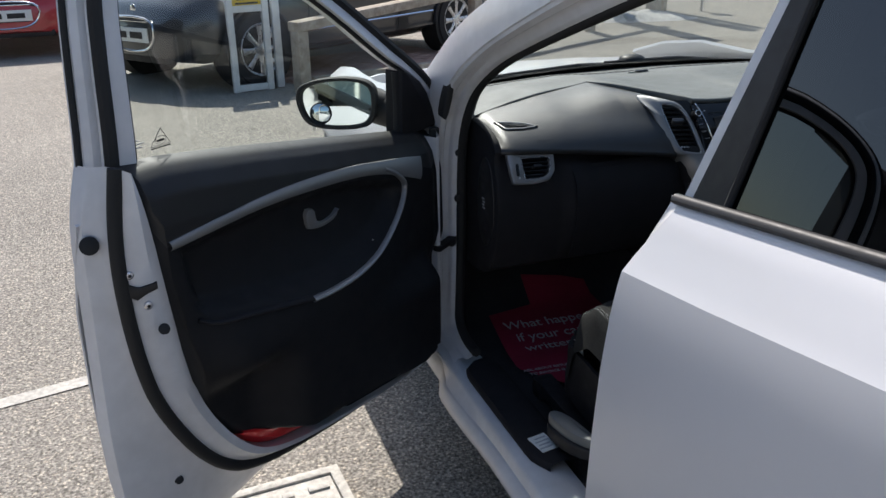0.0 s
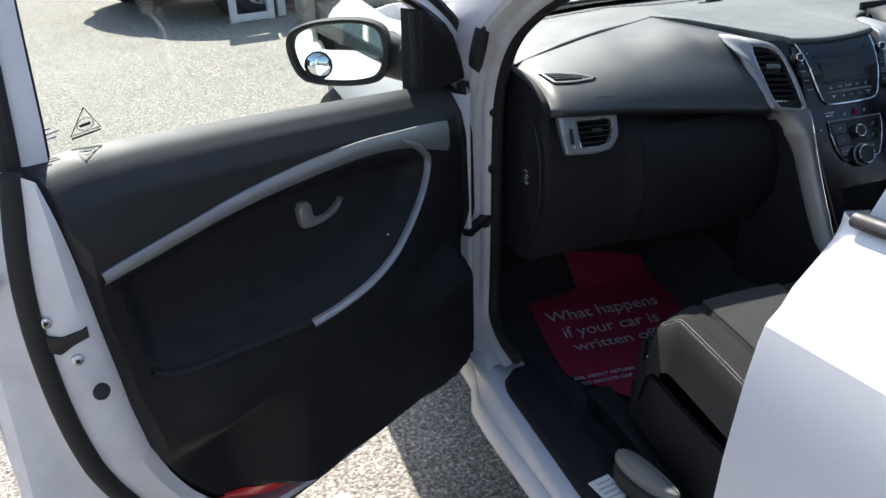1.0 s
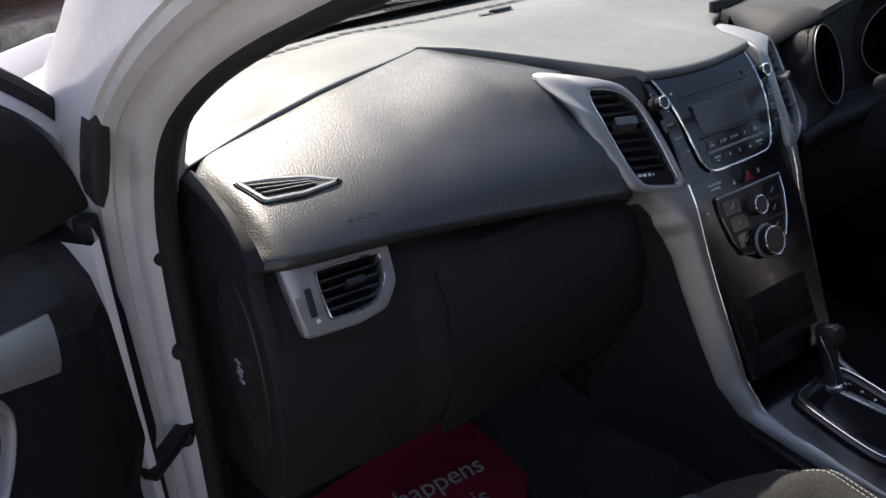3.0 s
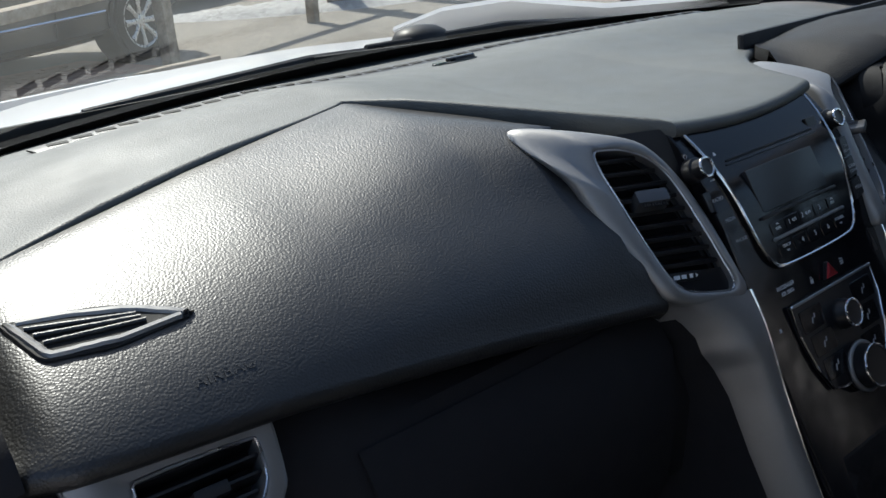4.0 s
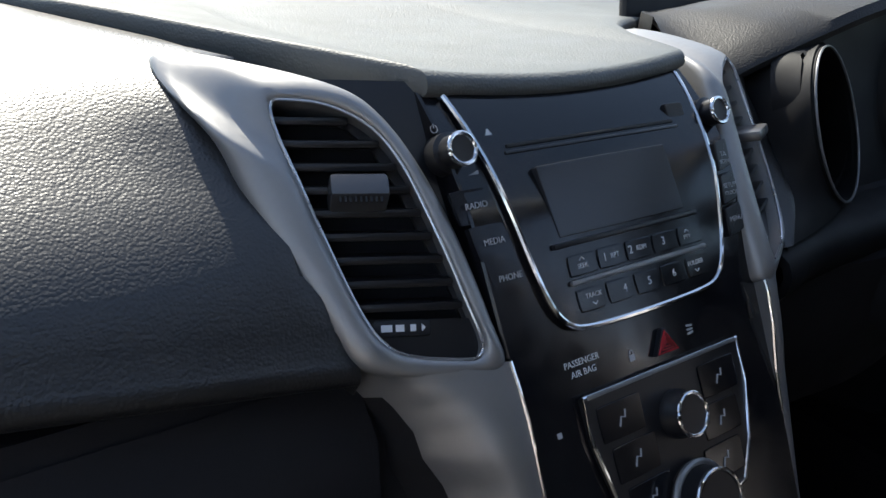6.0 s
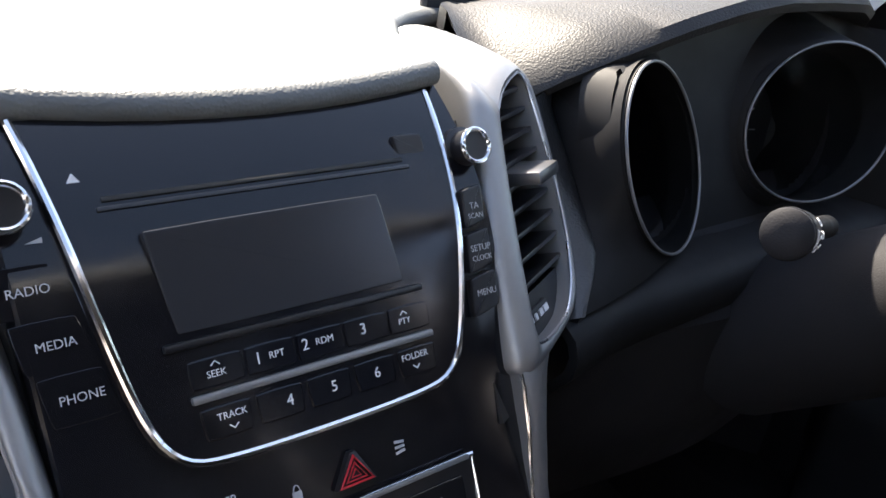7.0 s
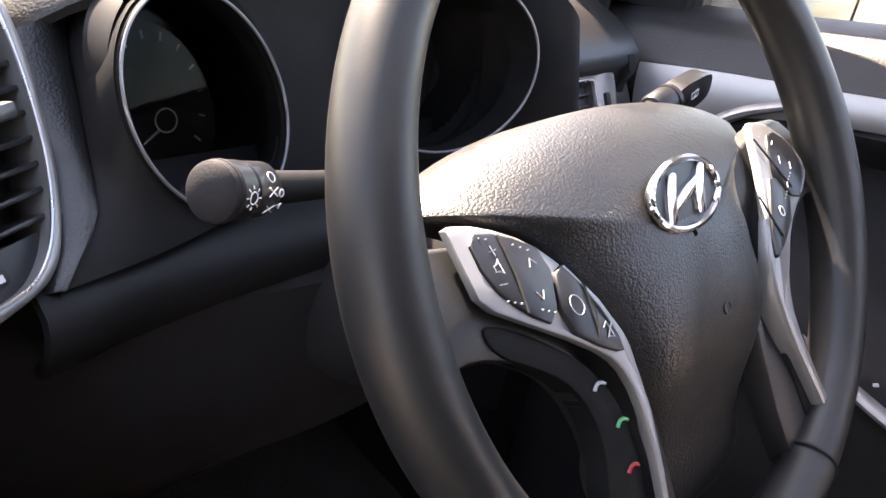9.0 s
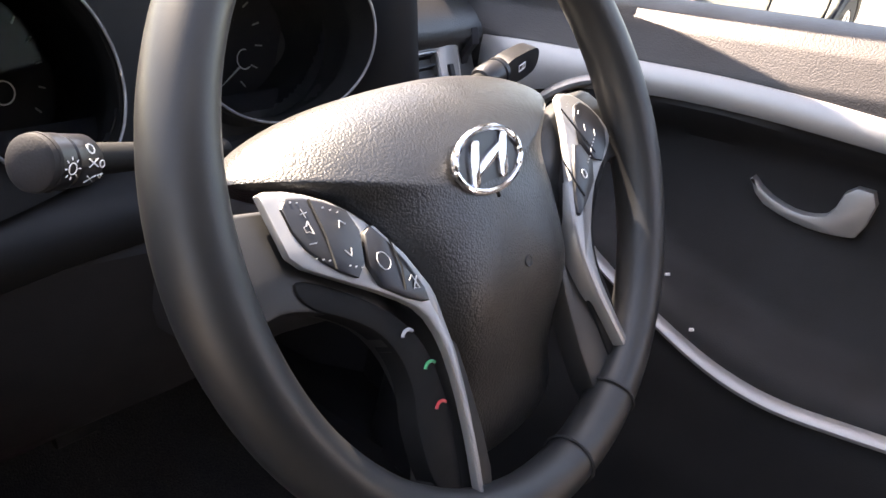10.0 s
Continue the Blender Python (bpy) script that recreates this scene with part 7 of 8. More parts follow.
rows = []
for i in range(139):
    u = i / 138
    rows.append([])
    for k in range(65):
        z = 0.768 + (0.945 - 0.768) * k / 64
        x0 = strip_edge(min(max(z, 0.76), 0.895)).x + 0.001
        x = x0 + (0.592 - x0) * u
        z = min(z, lip_at(min(max(x, 0.188), 0.595)).z - 0.007)
        rows[-1].append(Vector((x, panel_y(x, z), z)))
bm = sheet(rows)
holes = []
for fc in bm.faces:
    c = fc.calc_center_median()
    for _, gc, rx, rz, sl, ti, sh in GAUGES:
        b_ = (c.z - gc[2]) / rz
        a_ = (c.x - gc[0] - sh * rz * b_) / rx
        if a_ * a_ + b_ * b_ < 1.06 or (_ < 0 and a_ < -0.25 and abs(b_) < 0.85):
            holes.append(fc)
            break
bmesh.ops.delete(bm, geom=holes, context="FACES")
bmesh.ops.dissolve_degenerate(bm, dist=1e-5, edges=bm.edges[:])
part("cluster_panel", bm, M_SOFTBLACK, clus, "smooth black panel round the gauges")
for s, gc, rx, rz, sl, ti, sh in GAUGES:
    ga, gb = Vector((rx, rx * sl, 0)), Vector((sh * rz, ti * rz, rz))
    gx_ = ga.normalized()
    gn_ = ga.cross(gb).normalized()
    gy_ = gn_.cross(gx_)
    GMx = axes_at(gc, gx_, gy_, gn_)
    shape = []
    for k in range(64):
        a = 2 * math.pi * k / 64
        v = ga * math.cos(a) + gb * math.sin(a)
        shape.append(Vector((v.dot(gx_), v.dot(gy_), 0)))
    D = Vector((0.041, 0.115, -0.044)) if s < 0 else Vector((0.012, 0.092, -0.036))
    rows = [[GMx @ (p * 1.012 + Vector((0, 0, -0.004))) for p in shape], [GMx @ (p * 1.010) for p in shape], [GMx @ (p * 0.99 + Vector((0, 0, 0.0005))) for p in shape], [GMx @ (p * 0.975) + D * 0.06 for p in shape], [GMx @ (p * 0.94) + D * 0.5 for p in shape], [GMx @ (p * 0.90 + Vector((0, 0, -0.009))) + D for p in shape]]
    gg = part("gauge", sheet(rows, 0, None, False, True), M_WELL, clus, "deep black gauge tube")
    wall = []
    for f, back in ((0.995, 0.0), (1.015, 0.0010), (1.035, 0.0045), (1.06, 0.22), (1.11, 0.5), (1.18, 0.8), (1.27, 1.05)):
        loop = []
        for k in range(64):
            t = 2 * math.pi * k / 64
            p = Vector(gc) + (ga * math.cos(t) + gb * math.sin(t)) * f
            py = panel_y(p.x, p.z)
            p.y = p.y + back if back < 0.1 else p.y + (max(py, p.y) + 0.004 - p.y) * back
            p.z = min(p.z, lip_at(min(max(p.x, 0.188), 0.595)).z - 0.006)
            e_ = strip_edge(min(max(p.z, 0.76), 0.895))
            if p.x < e_.x + 0.002:
                p = Vector((e_.x + 0.002, max(p.y, e_.y), p.z))
            lean = smoothstep(0.05, -0.55, math.cos(t)) if s < 0 else 0.0
            if lean > 0 and back > 0.1:
                rim_p = Vector(gc) + (ga * math.cos(t) + gb * math.sin(t)) * 1.035 + Vector((0, 0.0045, 0))
                p = p.lerp(rim_p + Vector((0.002, 0.03 * back, 0)), lean)
            loop.append(p)
        wall.append(loop)
    part("gauge_surround", sheet(wall, 0, None, False, True), M_SOFTBLACK, gg, "smooth black surround")
    if s < 0:
        # one smooth wall runs from the strip beside the vent to the ring
        skin = []
        for k in range(33):
            u_ = k / 32
            t = radians(84 + 192 * u_)
            A = Vector(gc) + (ga * math.cos(t) + gb * math.sin(t)) * 1.03 + Vector((0, 0.002, 0))
            E = strip_edge(0.893 - 0.106 * u_) + Vector((0.001, 0.003, 0))
            skin.append([E.lerp(A, f) + Vector((-0.001, -0.005, 0)) * math.sin(math.pi * f) for f in [j / 12 for j in range(13)]])
        part("gauge_cheek", sheet(skin), M_SOFTBLACK, gg, "smooth black wall beside the gauge")
    part("gauge_ring", tube([GMx @ (p * 1.0 + Vector((0, 0, 0.0015))) for p in shape], 0.0010, 8, True), M_RING, gg, "thin bright ring")
    DMx = GMx.copy()
    DMx.translation = GMx.translation + D
    part("dial", plate([(p.x * 0.91, p.y * 0.91) for p in shape], -0.014, -0.008, DMx), M_BLACK, gg)
    part("lens", sheet([[GMx @ (p * f) + D * 0.25 for p in shape] for f in (0.96, 0.5, 0.02)], 0, None, False, True), M_LENS, gg, "clear lens")
    for k in range(13):
        a = radians(225 - 22.5 * k)
        part("tick", rbox(0.006, 0.0012, 0.0008, DMx @ pose(0.043 * math.cos(a), 0.045 * math.sin(a), -0.007, 0, 0, math.degrees(a)), 0), M_GREYLETTER, gg)
    pv = axes_at(Vector((0.318, 0.122, 0.797) if s < 0 else (0.505, 0.092, 0.814)), (1, 0, 0), (0, 0.30, 0.954), (0, -0.954, 0.30))
    part("needle_hub", tube([pv @ Vector((0.0080 * math.cos(a), 0.0080 * math.sin(a), 0)) for a in [2 * math.pi * k / 28 for k in range(28)]], 0.0006, 6, True), M_LETTER, gg, "thin white hub ring")
    part("needle", tube([pv @ Vector((-0.006, -0.006, 0.0)), pv @ Vector((-0.028, -0.020, 0.0))], [0.0010, 0.0004], 6), M_GREYLETTER, gg)
part("trip_display", rbox(0.05, 0.006, 0.07, pose(CX, 0.095, 0.855, -9, 0, 0), 0.003), M_SCREEN, clus)
# driver side fascia below and outboard of the cluster
rows = []
for k in range(23):
    x = 0.115 + (0.745 - 0.115) * k / 22
    knee = 0.03 * math.exp(-((x - CX) / 0.16) ** 2)
    rows.append([Vector((x, 0.06, 0.80)), Vector((x, 0.01 - knee * 0.5, 0.785)), Vector((x, -0.01 - knee, 0.75)), Vector((x, -0.005 - knee, 0.68)), Vector((x, 0.02 - knee, 0.60)), Vector((x, 0.06, 0.53)), Vector((x, 0.2, 0.48)), Vector((x, 0.45, 0.47))])
part("knee_panel", sheet(rows), M_DARKPLAS, dash, "black knee panel")
rows = []
for k in range(15):
    x = 0.575 + 0.175 * k / 14
    rows.append([Vector((x, 0.20, 0.892)), Vector((x, 0.13, 0.890)), Vector((x, 0.09, 0.884)), Vector((x, 0.058, 0.873)), Vector((x, 0.036, 0.860)), Vector((x, 0.025, 0.850)), Vector((x, 0.022, 0.843)), Vector((x, 0.024, 0.835)), Vector((x, 0.030, 0.82)), Vector((x, 0.012, 0.79))])
part("side_pad", sheet(rows), M_LEATHER, dash)

# ==== steering column and stalks ====
colm = thing("steering_column", "black column shroud with a stalk on each side", "steering column", (0.387, -0.1, 0.8))
WC = Vector((0.385, -0.2135, 0.8695))
WX, WU = Vector((0.9973, -0.0312, 0.0659)), Vector((-0.0382, 0.5462, 0.8368))
WN = WX.cross(WU).normalized()
WM = axes_at(WC, WX, WU, WN)


def hub_d(v):
    """The hub and spokes stand proud towards the bottom of the wheel."""
    return lerp_table([(-0.2, 0.009), (-0.045, 0.007), (-0.022, 0.003), (0.0, -0.005), (0.03, -0.018), (0.07, -0.026)], v)


def wplate(pts, d0, d1, bevel=0.0):
    bm = plate(pts, d0, d1, None, bevel)
    for v in bm.verts:
        v.co = WM @ Vector((v.co.x, v.co.y, v.co.z + hub_d(v.co.y)))
    return bm


part("shroud", tube([WM @ Vector((0, -0.01, -0.035)), WM @ Vector((0, -0.012, -0.06)), WM @ Vector((0, -0.018, -0.13)), WM @ Vector((0, -0.03, -0.25))], [0.055, 0.062, 0.068, 0.075], 24, flat=0.8), M_DARKPLAS, colm)
def stalk(base, tip, name, s, rr):
    """A column stalk: neck, two switch rings with printed marks and an end piece."""
    d = (tip - base).normalized()
    zx = d.cross(Vector((0, 0, 1))).normalized()
    L = (tip - base).length
    SMx = axes_at(base, zx, d.cross(zx), d)
    fa, fb, fn = (0.875, 0.957, 0.765) if s < 0 else (0.70, 0.74, 0.60)
    st = part(name, lathe([(rr * 0.50, L * (fn - 0.01)), (rr * 0.80, L * fn), (rr * 0.94, L * (fn + 0.02)), (rr * 0.97, L * fa), (rr * 0.90, L * (fa + 0.004)), (rr * 0.90, L * (fa + 0.012)), (rr, L * (fa + 0.016)), (rr * 1.02, L * (fb - 0.006)), (rr * 0.9, L * fb)], SMx, 28), M_SATINBLACK, colm, "black control stalk")
    # the neck's shade is put into its colour, blacker than the rings
    part("stalk_neck", lathe([(rr * 0.6, 0.0), (rr * 0.56, L * 0.30), (rr * 0.56, L * 0.50), (rr * 0.62, L * fn)], SMx, 20), M_WELL, st, "neck in near-black that stands for shade")
    if s < 0:
        part("stalk_cap", lathe([(rr * 0.9, L * fb), (rr * 1.04, L * (fb + 0.006)), (rr * 1.05, L * 0.95), (rr * 0.99, L * 0.98), (rr * 0.82, L * 0.992), (rr * 0.3, L)], SMx, 28), M_DARKPLAS, st, "matt rounded end cap")
    else:
        pd = [(-0.9, 0.70), (0.9, 0.70), (1.12, 0.80), (1.15, 0.92), (0.8, 1.0), (-0.6, 1.0), (-0.95, 0.94)]
        PM = axes_at(base, d.cross(zx), d, -zx)
        part("stalk_paddle", plate(soft_line([(x * rr, y * L, 0) for x, y in pd], 2, True), -rr * 0.6, rr * 0.75, PM, rr * 0.3), M_SATINBLACK, st, "flat black end")
    q = -zx if zx.y > 0 else zx
    e = d.cross(q)
    def on(f, ang, r=1.03):
        """A point of the stalk's skin: share of its length and the angle round from the rear face."""
        return base + d * L * f + (q * math.cos(ang) + e * math.sin(ang)) * rr * r
    def mark(pts, closed=False, w=0.00032):
        part("stalk_mark", tube([on(f, a_) for f, a_ in pts], w, 4, closed), M_LETTER, st)
    u = 0.0030
    def blob(f, a_, n=12, r=1.0):
        return [(f + u * r * math.cos(t) / L, a_ + u * r * math.sin(t) / rr) for t in [2 * math.pi * k / n for k in range(n)]]
    if s < 0:
        mark(blob(0.915, 0.1, 12, 0.8), True)
        for j in range(8):
            t = math.pi * j / 4
            mark([(0.915 + u * w * math.cos(t) / L, 0.1 + u * w * math.sin(t) / rr) for w in (1.15, 1.6)])
        for a0 in (-0.35, 0.25):
            mark([(0.83 - 0.018, a0 - 0.14), (0.83 + 0.018, a0 + 0.14)])
            mark([(0.83 + 0.018, a0 - 0.14), (0.83 - 0.018, a0 + 0.14)])
        mark(blob(0.83, 0.75, 12, 0.7), True)
        mark(blob(0.795, 0.2, 12, 0.5), True)
        mark([(0.790, -0.35), (0.805, -0.22), (0.788, -0.15)], True)
    else:
        for f in (0.60, 0.84):
            c = [(f - 0.022, -0.15), (f + 0.025, -0.22), (f + 0.030, 0.05), (f - 0.016, 0.12)]
            part("stalk_mark", tube([base + d * L * a_ + q * rr * (1.04 if f < 0.7 else 0.78) + e * rr * b_ * 1.6 for a_, b_ in c], 0.0005, 4, True), M_LETTER, st)
            part("stalk_mark", tube([base + d * L * a_ + q * rr * (1.04 if f < 0.7 else 0.78) + e * rr * b_ * 1.6 for a_, b_ in ((f + 0.0, 0.1), (f + 0.012, -0.12))], 0.0004, 4), M_LETTER, st)
    return st


stalk(Vector((0.330, -0.078, 0.836)), Vector((0.187, -0.122, 0.8755)), "indicator_stalk", -1, 0.0120)
stalk(Vector((0.445, -0.105, 0.838)), Vector((0.632, -0.097, 0.873)), "wiper_stalk", 1, 0.0115)
part("ignition_barrel", lathe([(0.016, 0), (0.016, 0.012), (0.010, 0.014)], WM @ pose(0.07, -0.06, -0.10, 0, 60, 0), 20), M_CHROME, colm)

# ==== steering wheel ====
wheel = thing("steering_wheel", "black leather three-spoke steering wheel with silver inlays", "steering wheel", tuple(WC))
RR = 0.1735
circle = [(2 * math.pi * k / 120) for k in range(120)]
rim_pts = [WM @ Vector((RR * math.cos(a) - 0.005, RR * math.sin(a), 0.0)) for a in circle]
M_RIM = rough_vary(bump_grain(material("rim_leather", (0.014, 0.014, 0.0145), 0.42, spec=0.5), 1100, 0.10, 0.0002), 0.38, 0.5, 25)
M_PAD = bump_grain(rough_vary(material("hub_pad", (0.010, 0.010, 0.0105), 0.38, spec=0.7), 0.34, 0.44, 30), 760, 0.46, 0.0006)
part("rim", tube(rim_pts, [0.0146 + 0.0018 * math.exp(-(math.sin(a) / 0.45) ** 2) for a in circle], 20, True, 1.05, tuple(WN)), M_RIM, wheel, "smooth black leather rim")
for a0 in (50, 130, 275, 294):
    a = radians(a0)
    sp = [WM @ (Vector((math.cos(a), math.sin(a), 0)) * (RR + 0.0158 * math.cos(t)) + Vector((-0.005, 0, 0.0158 * math.sin(t)))) for t in [2 * math.pi * k / 20 for k in range(20)]]
    part("rim_seam", tube(sp, 0.0011, 5, True), M_RUBBER, wheel)
# airbag pad: domed
PADH = [(0.0, 0.0580), (0.055, 0.0560), (0.100, 0.0475), (0.126, 0.0355), (0.1265, 0.030), (0.0885, 0.0072), (0.074, -0.014), (0.0645, -0.040), (0.0590, -0.075), (0.057, -0.12), (0.049, -0.150), (0.0, -0.158)]
pad = soft_line([(x, y, 0) for x, y in PADH] + [(-x, y, 0) for x, y in reversed(PADH[1:-1])], 2, True)
pc = Vector((0, -0.01, 0))
# the fall of the upper edge, eased round the outline
ease = [smoothstep(-0.01, 0.045, p.y) for p in pad]
for _ in range(4):
    ease = [sum(ease[(i + k) % len(ease)] for k in range(-4, 5)) / 9 for i in range(len(ease))]
rows = []
for f, d, e in ((1.0, -0.028, 0.010), (1.0, -0.009, 0.018), (0.985, -0.0055, 0.0155), (0.95, -0.0025, 0.0125), (0.90, 0.0006, 0.0095), (0.8, 0.0045, 0.0055), (0.65, 0.0080, 0.0022), (0.45, 0.0103, 0.0005), (0.25, 0.0115, 0), (0.03, 0.012, 0)):
    row = []
    for p, ew in zip(pad, ease):
        q = pc + (p - pc) * f
        row.append(WM @ Vector((q.x, q.y, d - e * ew + hub_d(q.y) * (0.35 + 0.65 * f) - 0.004 - 0.028 * smoothstep(-0.055, -0.125, q.y))))
    rows.append(row)
part("airbag_pad", sheet(rows, 0, None, False, True), M_PAD, wheel, "grained dark airbag cover")
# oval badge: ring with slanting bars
BM = WM @ pose(0.001, 0.0062, 0.0070)
bd = part("badge", tube([BM @ Vector((0.0285 * math.cos(a), 0.0165 * math.sin(a), 0)) for a in [2 * math.pi * k / 48 for k in range(48)]], 0.0019, 8, True), M_CHROME, wheel, "chrome oval badge")
for x in (-0.0125, 0.0125):
    bar = [(x - 0.0072, -0.0108), (x - 0.0010, -0.0122), (x + 0.0018, -0.004), (x + 0.0045, 0.005), (x + 0.0076, 0.0108), (x + 0.0012, 0.0122), (x - 0.0034, 0.005), (x - 0.0056, -0.004)]
    part("badge_bar", plate(soft_line([(a, b, 0) for a, b in bar], 1, True), -0.002, 0.0014, BM, 0.0005), M_CHROME, bd)
part("badge_bar", plate(soft_line([(x, y, 0) for x, y in ((-0.0165, -0.0098), (-0.0085, -0.0052), (0.0015, -0.0026), (0.0095, 0.0020), (0.0165, 0.0098), (0.0085, 0.0062), (-0.0015, 0.0034), (-0.0105, -0.0012))], 1, True), -0.002, 0.0012, BM, 0.0004), M_CHROME, bd)
part("badge_field", plate([(0.028 * math.cos(2 * math.pi * k / 40), 0.016 * math.sin(2 * math.pi * k / 40)) for k in range(40)], -0.004, -0.0006, BM), M_SATINBLACK, bd, "dark oval field")
part("cap_screw", lathe([(0.0034, -0.004), (0.0034, 0.0003), (0.0028, 0.0004), (0.0024, -0.0006), (0.0005, -0.0006)], WM @ pose(0.008, -0.0525, 0.0105), 16), M_PAD, wheel)
# spokes with silver frames and key pods
for s in (-1, 1):
    F = lambda pts: [(s * x, y) for x, y in pts]
    back = [(0.10, 0.012), (0.140, 0.020), (0.172, 0.024), (0.173, -0.035), (0.150, -0.022), (0.118, -0.034), (0.095, -0.055), (0.086, -0.09), (0.094, -0.135), (0.115, -0.150), (0.085, -0.165), (0.05, -0.165), (0.05, -0.05), (0.07, 0.0)]
    part("spoke", wplate(soft_line([(x, y, 0) for x, y in F(back)], 2, True), -0.024, -0.009, 0.002), M_RIM, wheel, "black spoke")
    inner = [(0.1187, 0.0259), (0.1093, 0.0138), (0.0934, -0.0061), (0.0776, -0.0246), (0.0673, -0.045), (0.0659, -0.0639), (0.0697, -0.0902), (0.0798, -0.1196), (0.0884, -0.1450)]
    outer = [(0.0935, -0.1500), (0.0945, -0.1427), (0.0847, -0.1103), (0.0774, -0.082), (0.0796, -0.0611), (0.091, -0.0427), (0.1079, -0.0287), (0.1363, -0.0163), (0.1468, -0.0086), (0.1461, 0.0081), (0.1343, 0.0229)]
    if s < 0:
        inner = [(0.1296, 0.0262), (0.1119, 0.0217), (0.093, 0.0101), (0.0823, -0.0045), (0.0732, -0.0233), (0.0658, -0.0416), (0.0635, -0.0580), (0.0615, -0.0760), (0.0629, -0.0986), (0.0666, -0.1271), (0.071, -0.1492)]
        outer = [(0.0752, -0.1480), (0.070, -0.1192), (0.0672, -0.091), (0.0685, -0.0672), (0.0753, -0.0499), (0.0897, -0.0371), (0.1159, -0.0195), (0.1333, -0.0068), (0.1321, 0.0058), (0.1306, 0.0185)]
    o = inner + outer
    fr = part("spoke_frame", wplate(soft_line([(x, y, 0) for x, y in F(o)], 1, True), -0.0055, -0.001, 0.0015), M_SILVER, wheel, "satin silver spoke frame")
    pods = [[(0.1303, 0.0196), (0.143, 0.0087), (0.1406, -0.0092), (0.1116, -0.0259), (0.111, 0.0035)], [(0.1055, -0.0012), (0.1092, -0.026), (0.0733, -0.0463), (0.0706, -0.0424), (0.083, -0.022)]]
    if s < 0:
        pods = [[(0.1237, 0.0213), (0.1056, 0.0166), (0.0875, 0.0033), (0.1023, -0.0249), (0.116, -0.015), (0.126, 0.0011)], [(0.0867, 0.0011), (0.077, -0.0177), (0.0685, -0.0464), (0.078, -0.0443), (0.1005, -0.0264)]]
    # the frame's inner edge falls away to the sunken lower pad
    cheek = []
    for p in resample([(x, y, 0) for x, y in inner[3:]], 24):
        x, y = p.x, p.y
        dd = lerp_table([(-0.152, 0.026), (-0.12, 0.031), (-0.09, 0.027), (-0.064, 0.016), (-0.045, 0.007), (-0.02, 0.003)], y)
        cheek.append([WM @ Vector((s * (x + ax), y, -0.0012 - dd * f + hub_d(y))) for ax, f in ((0.004, 0.06), (0.0012, 0.0), (0.0, 0.03), (-0.0012, 0.12), (-0.002, 0.5), (-0.002, 1.0))])
    part("frame_cheek", sheet(cheek), M_SILVER, fr, "satin silver side of the frame")
    for pd in pods:
        part("key_pod", wplate(soft_line([(x, y, 0) for x, y in F(pd)], 1, True), -0.012, 0.0006, 0.0012), M_SATINBLACK, fr, "satin black keys")
    T = lambda x, y: WM @ Vector((s * x, y, 0.0010 + hub_d(y)))
    if s < 0:
        marks = [[(0.1175, 0.0116), (0.1135, 0.0116)], [(0.1155, 0.0138), (0.1155, 0.0094)], [(0.1215, -0.0012), (0.1175, -0.0018)], [(0.1020, 0.0006), (0.0998, 0.0036), (0.0976, 0.0010)], [(0.1058, -0.0090), (0.1040, -0.0126), (0.1018, -0.0094)], [(0.0785, -0.0375), (0.0735, -0.0325)], [(0.079, -0.033), (0.0765, -0.031), (0.0745, -0.0385), (0.078, -0.037)]]
        part("key_mark", tube([T(0.0885 + 0.0036 * math.cos(a), -0.0200 + 0.0042 * math.sin(a)) for a in [2 * math.pi * k / 20 for k in range(20)]], 0.0003, 4, True), M_GREYLETTER, fr)
        spk = [(0.1192, 0.0062), (0.1176, 0.0062), (0.1158, 0.0082), (0.1162, 0.0020), (0.1180, 0.0036), (0.1196, 0.0036)]
        part("key_mark", tube([T(x, y) for x, y in spk], 0.0003, 4, True), M_LETTER, fr)
    else:
        marks = [[(0.125, 0.012), (0.122, 0.010)], [(0.121, 0.003), (0.118, -0.001)], [(0.128, -0.002), (0.125, -0.006)], [(0.114, -0.011), (0.111, -0.014)]]
        part("key_mark", tube([T(0.0925 + 0.0022 * math.cos(a), -0.0240 + 0.0027 * math.sin(a)) for a in [2 * math.pi * k / 16 for k in range(16)]], 0.0004, 4, True), M_LETTER, fr)
    for mk in marks:
        part("key_mark", tube([T(x, y) for x, y in mk], 0.0003, 4), M_GREYLETTER, fr)
    for (x, y), (dx, dy) in (((0.1215, 0.0190), (-0.0030, -0.0012)), ((0.1040, 0.0110), (-0.0030, -0.0020)), ((0.1220, -0.0078), (-0.0030, -0.0014)), ((0.1075, -0.0160), (-0.0028, -0.0014))):
        for k in range(3):
            c = T(x + dx * k, y + dy * k)
            part("key_dot", rbox(0.0011, 0.0006, 0.0004, axes_at(c, WX, WU, WN), 0), M_GREYLETTER, fr)
    part("key_split", tube([T(0.1085, 0.0165), T(0.1110, 0.000), T(0.1150, -0.0150)], 0.0006, 4), M_RUBBER, fr)
    part("key_split", tube([T(0.0790, -0.0120), T(0.0800, -0.026), T(0.0835, -0.036)], 0.0006, 4), M_RUBBER, fr)
    # lower gloss insert with call keys
    ins = [(0.1337, -0.0125), (0.1167, -0.0212), (0.0918, -0.041), (0.0760, -0.0618), (0.0710, -0.0811), (0.0705, -0.1017), (0.0755, -0.1324), (0.079, -0.146), (0.096, -0.134), (0.0955, -0.1008), (0.0905, -0.0859), (0.0912, -0.0686), (0.098, -0.053), (0.113, -0.039), (0.134, -0.026)]
    ip = part("lower_insert", wplate(soft_line([(x, y, 0) for x, y in F(ins)], 2, True), -0.020, -0.0075, 0.0015), M_WELL, fr, "smooth black insert")
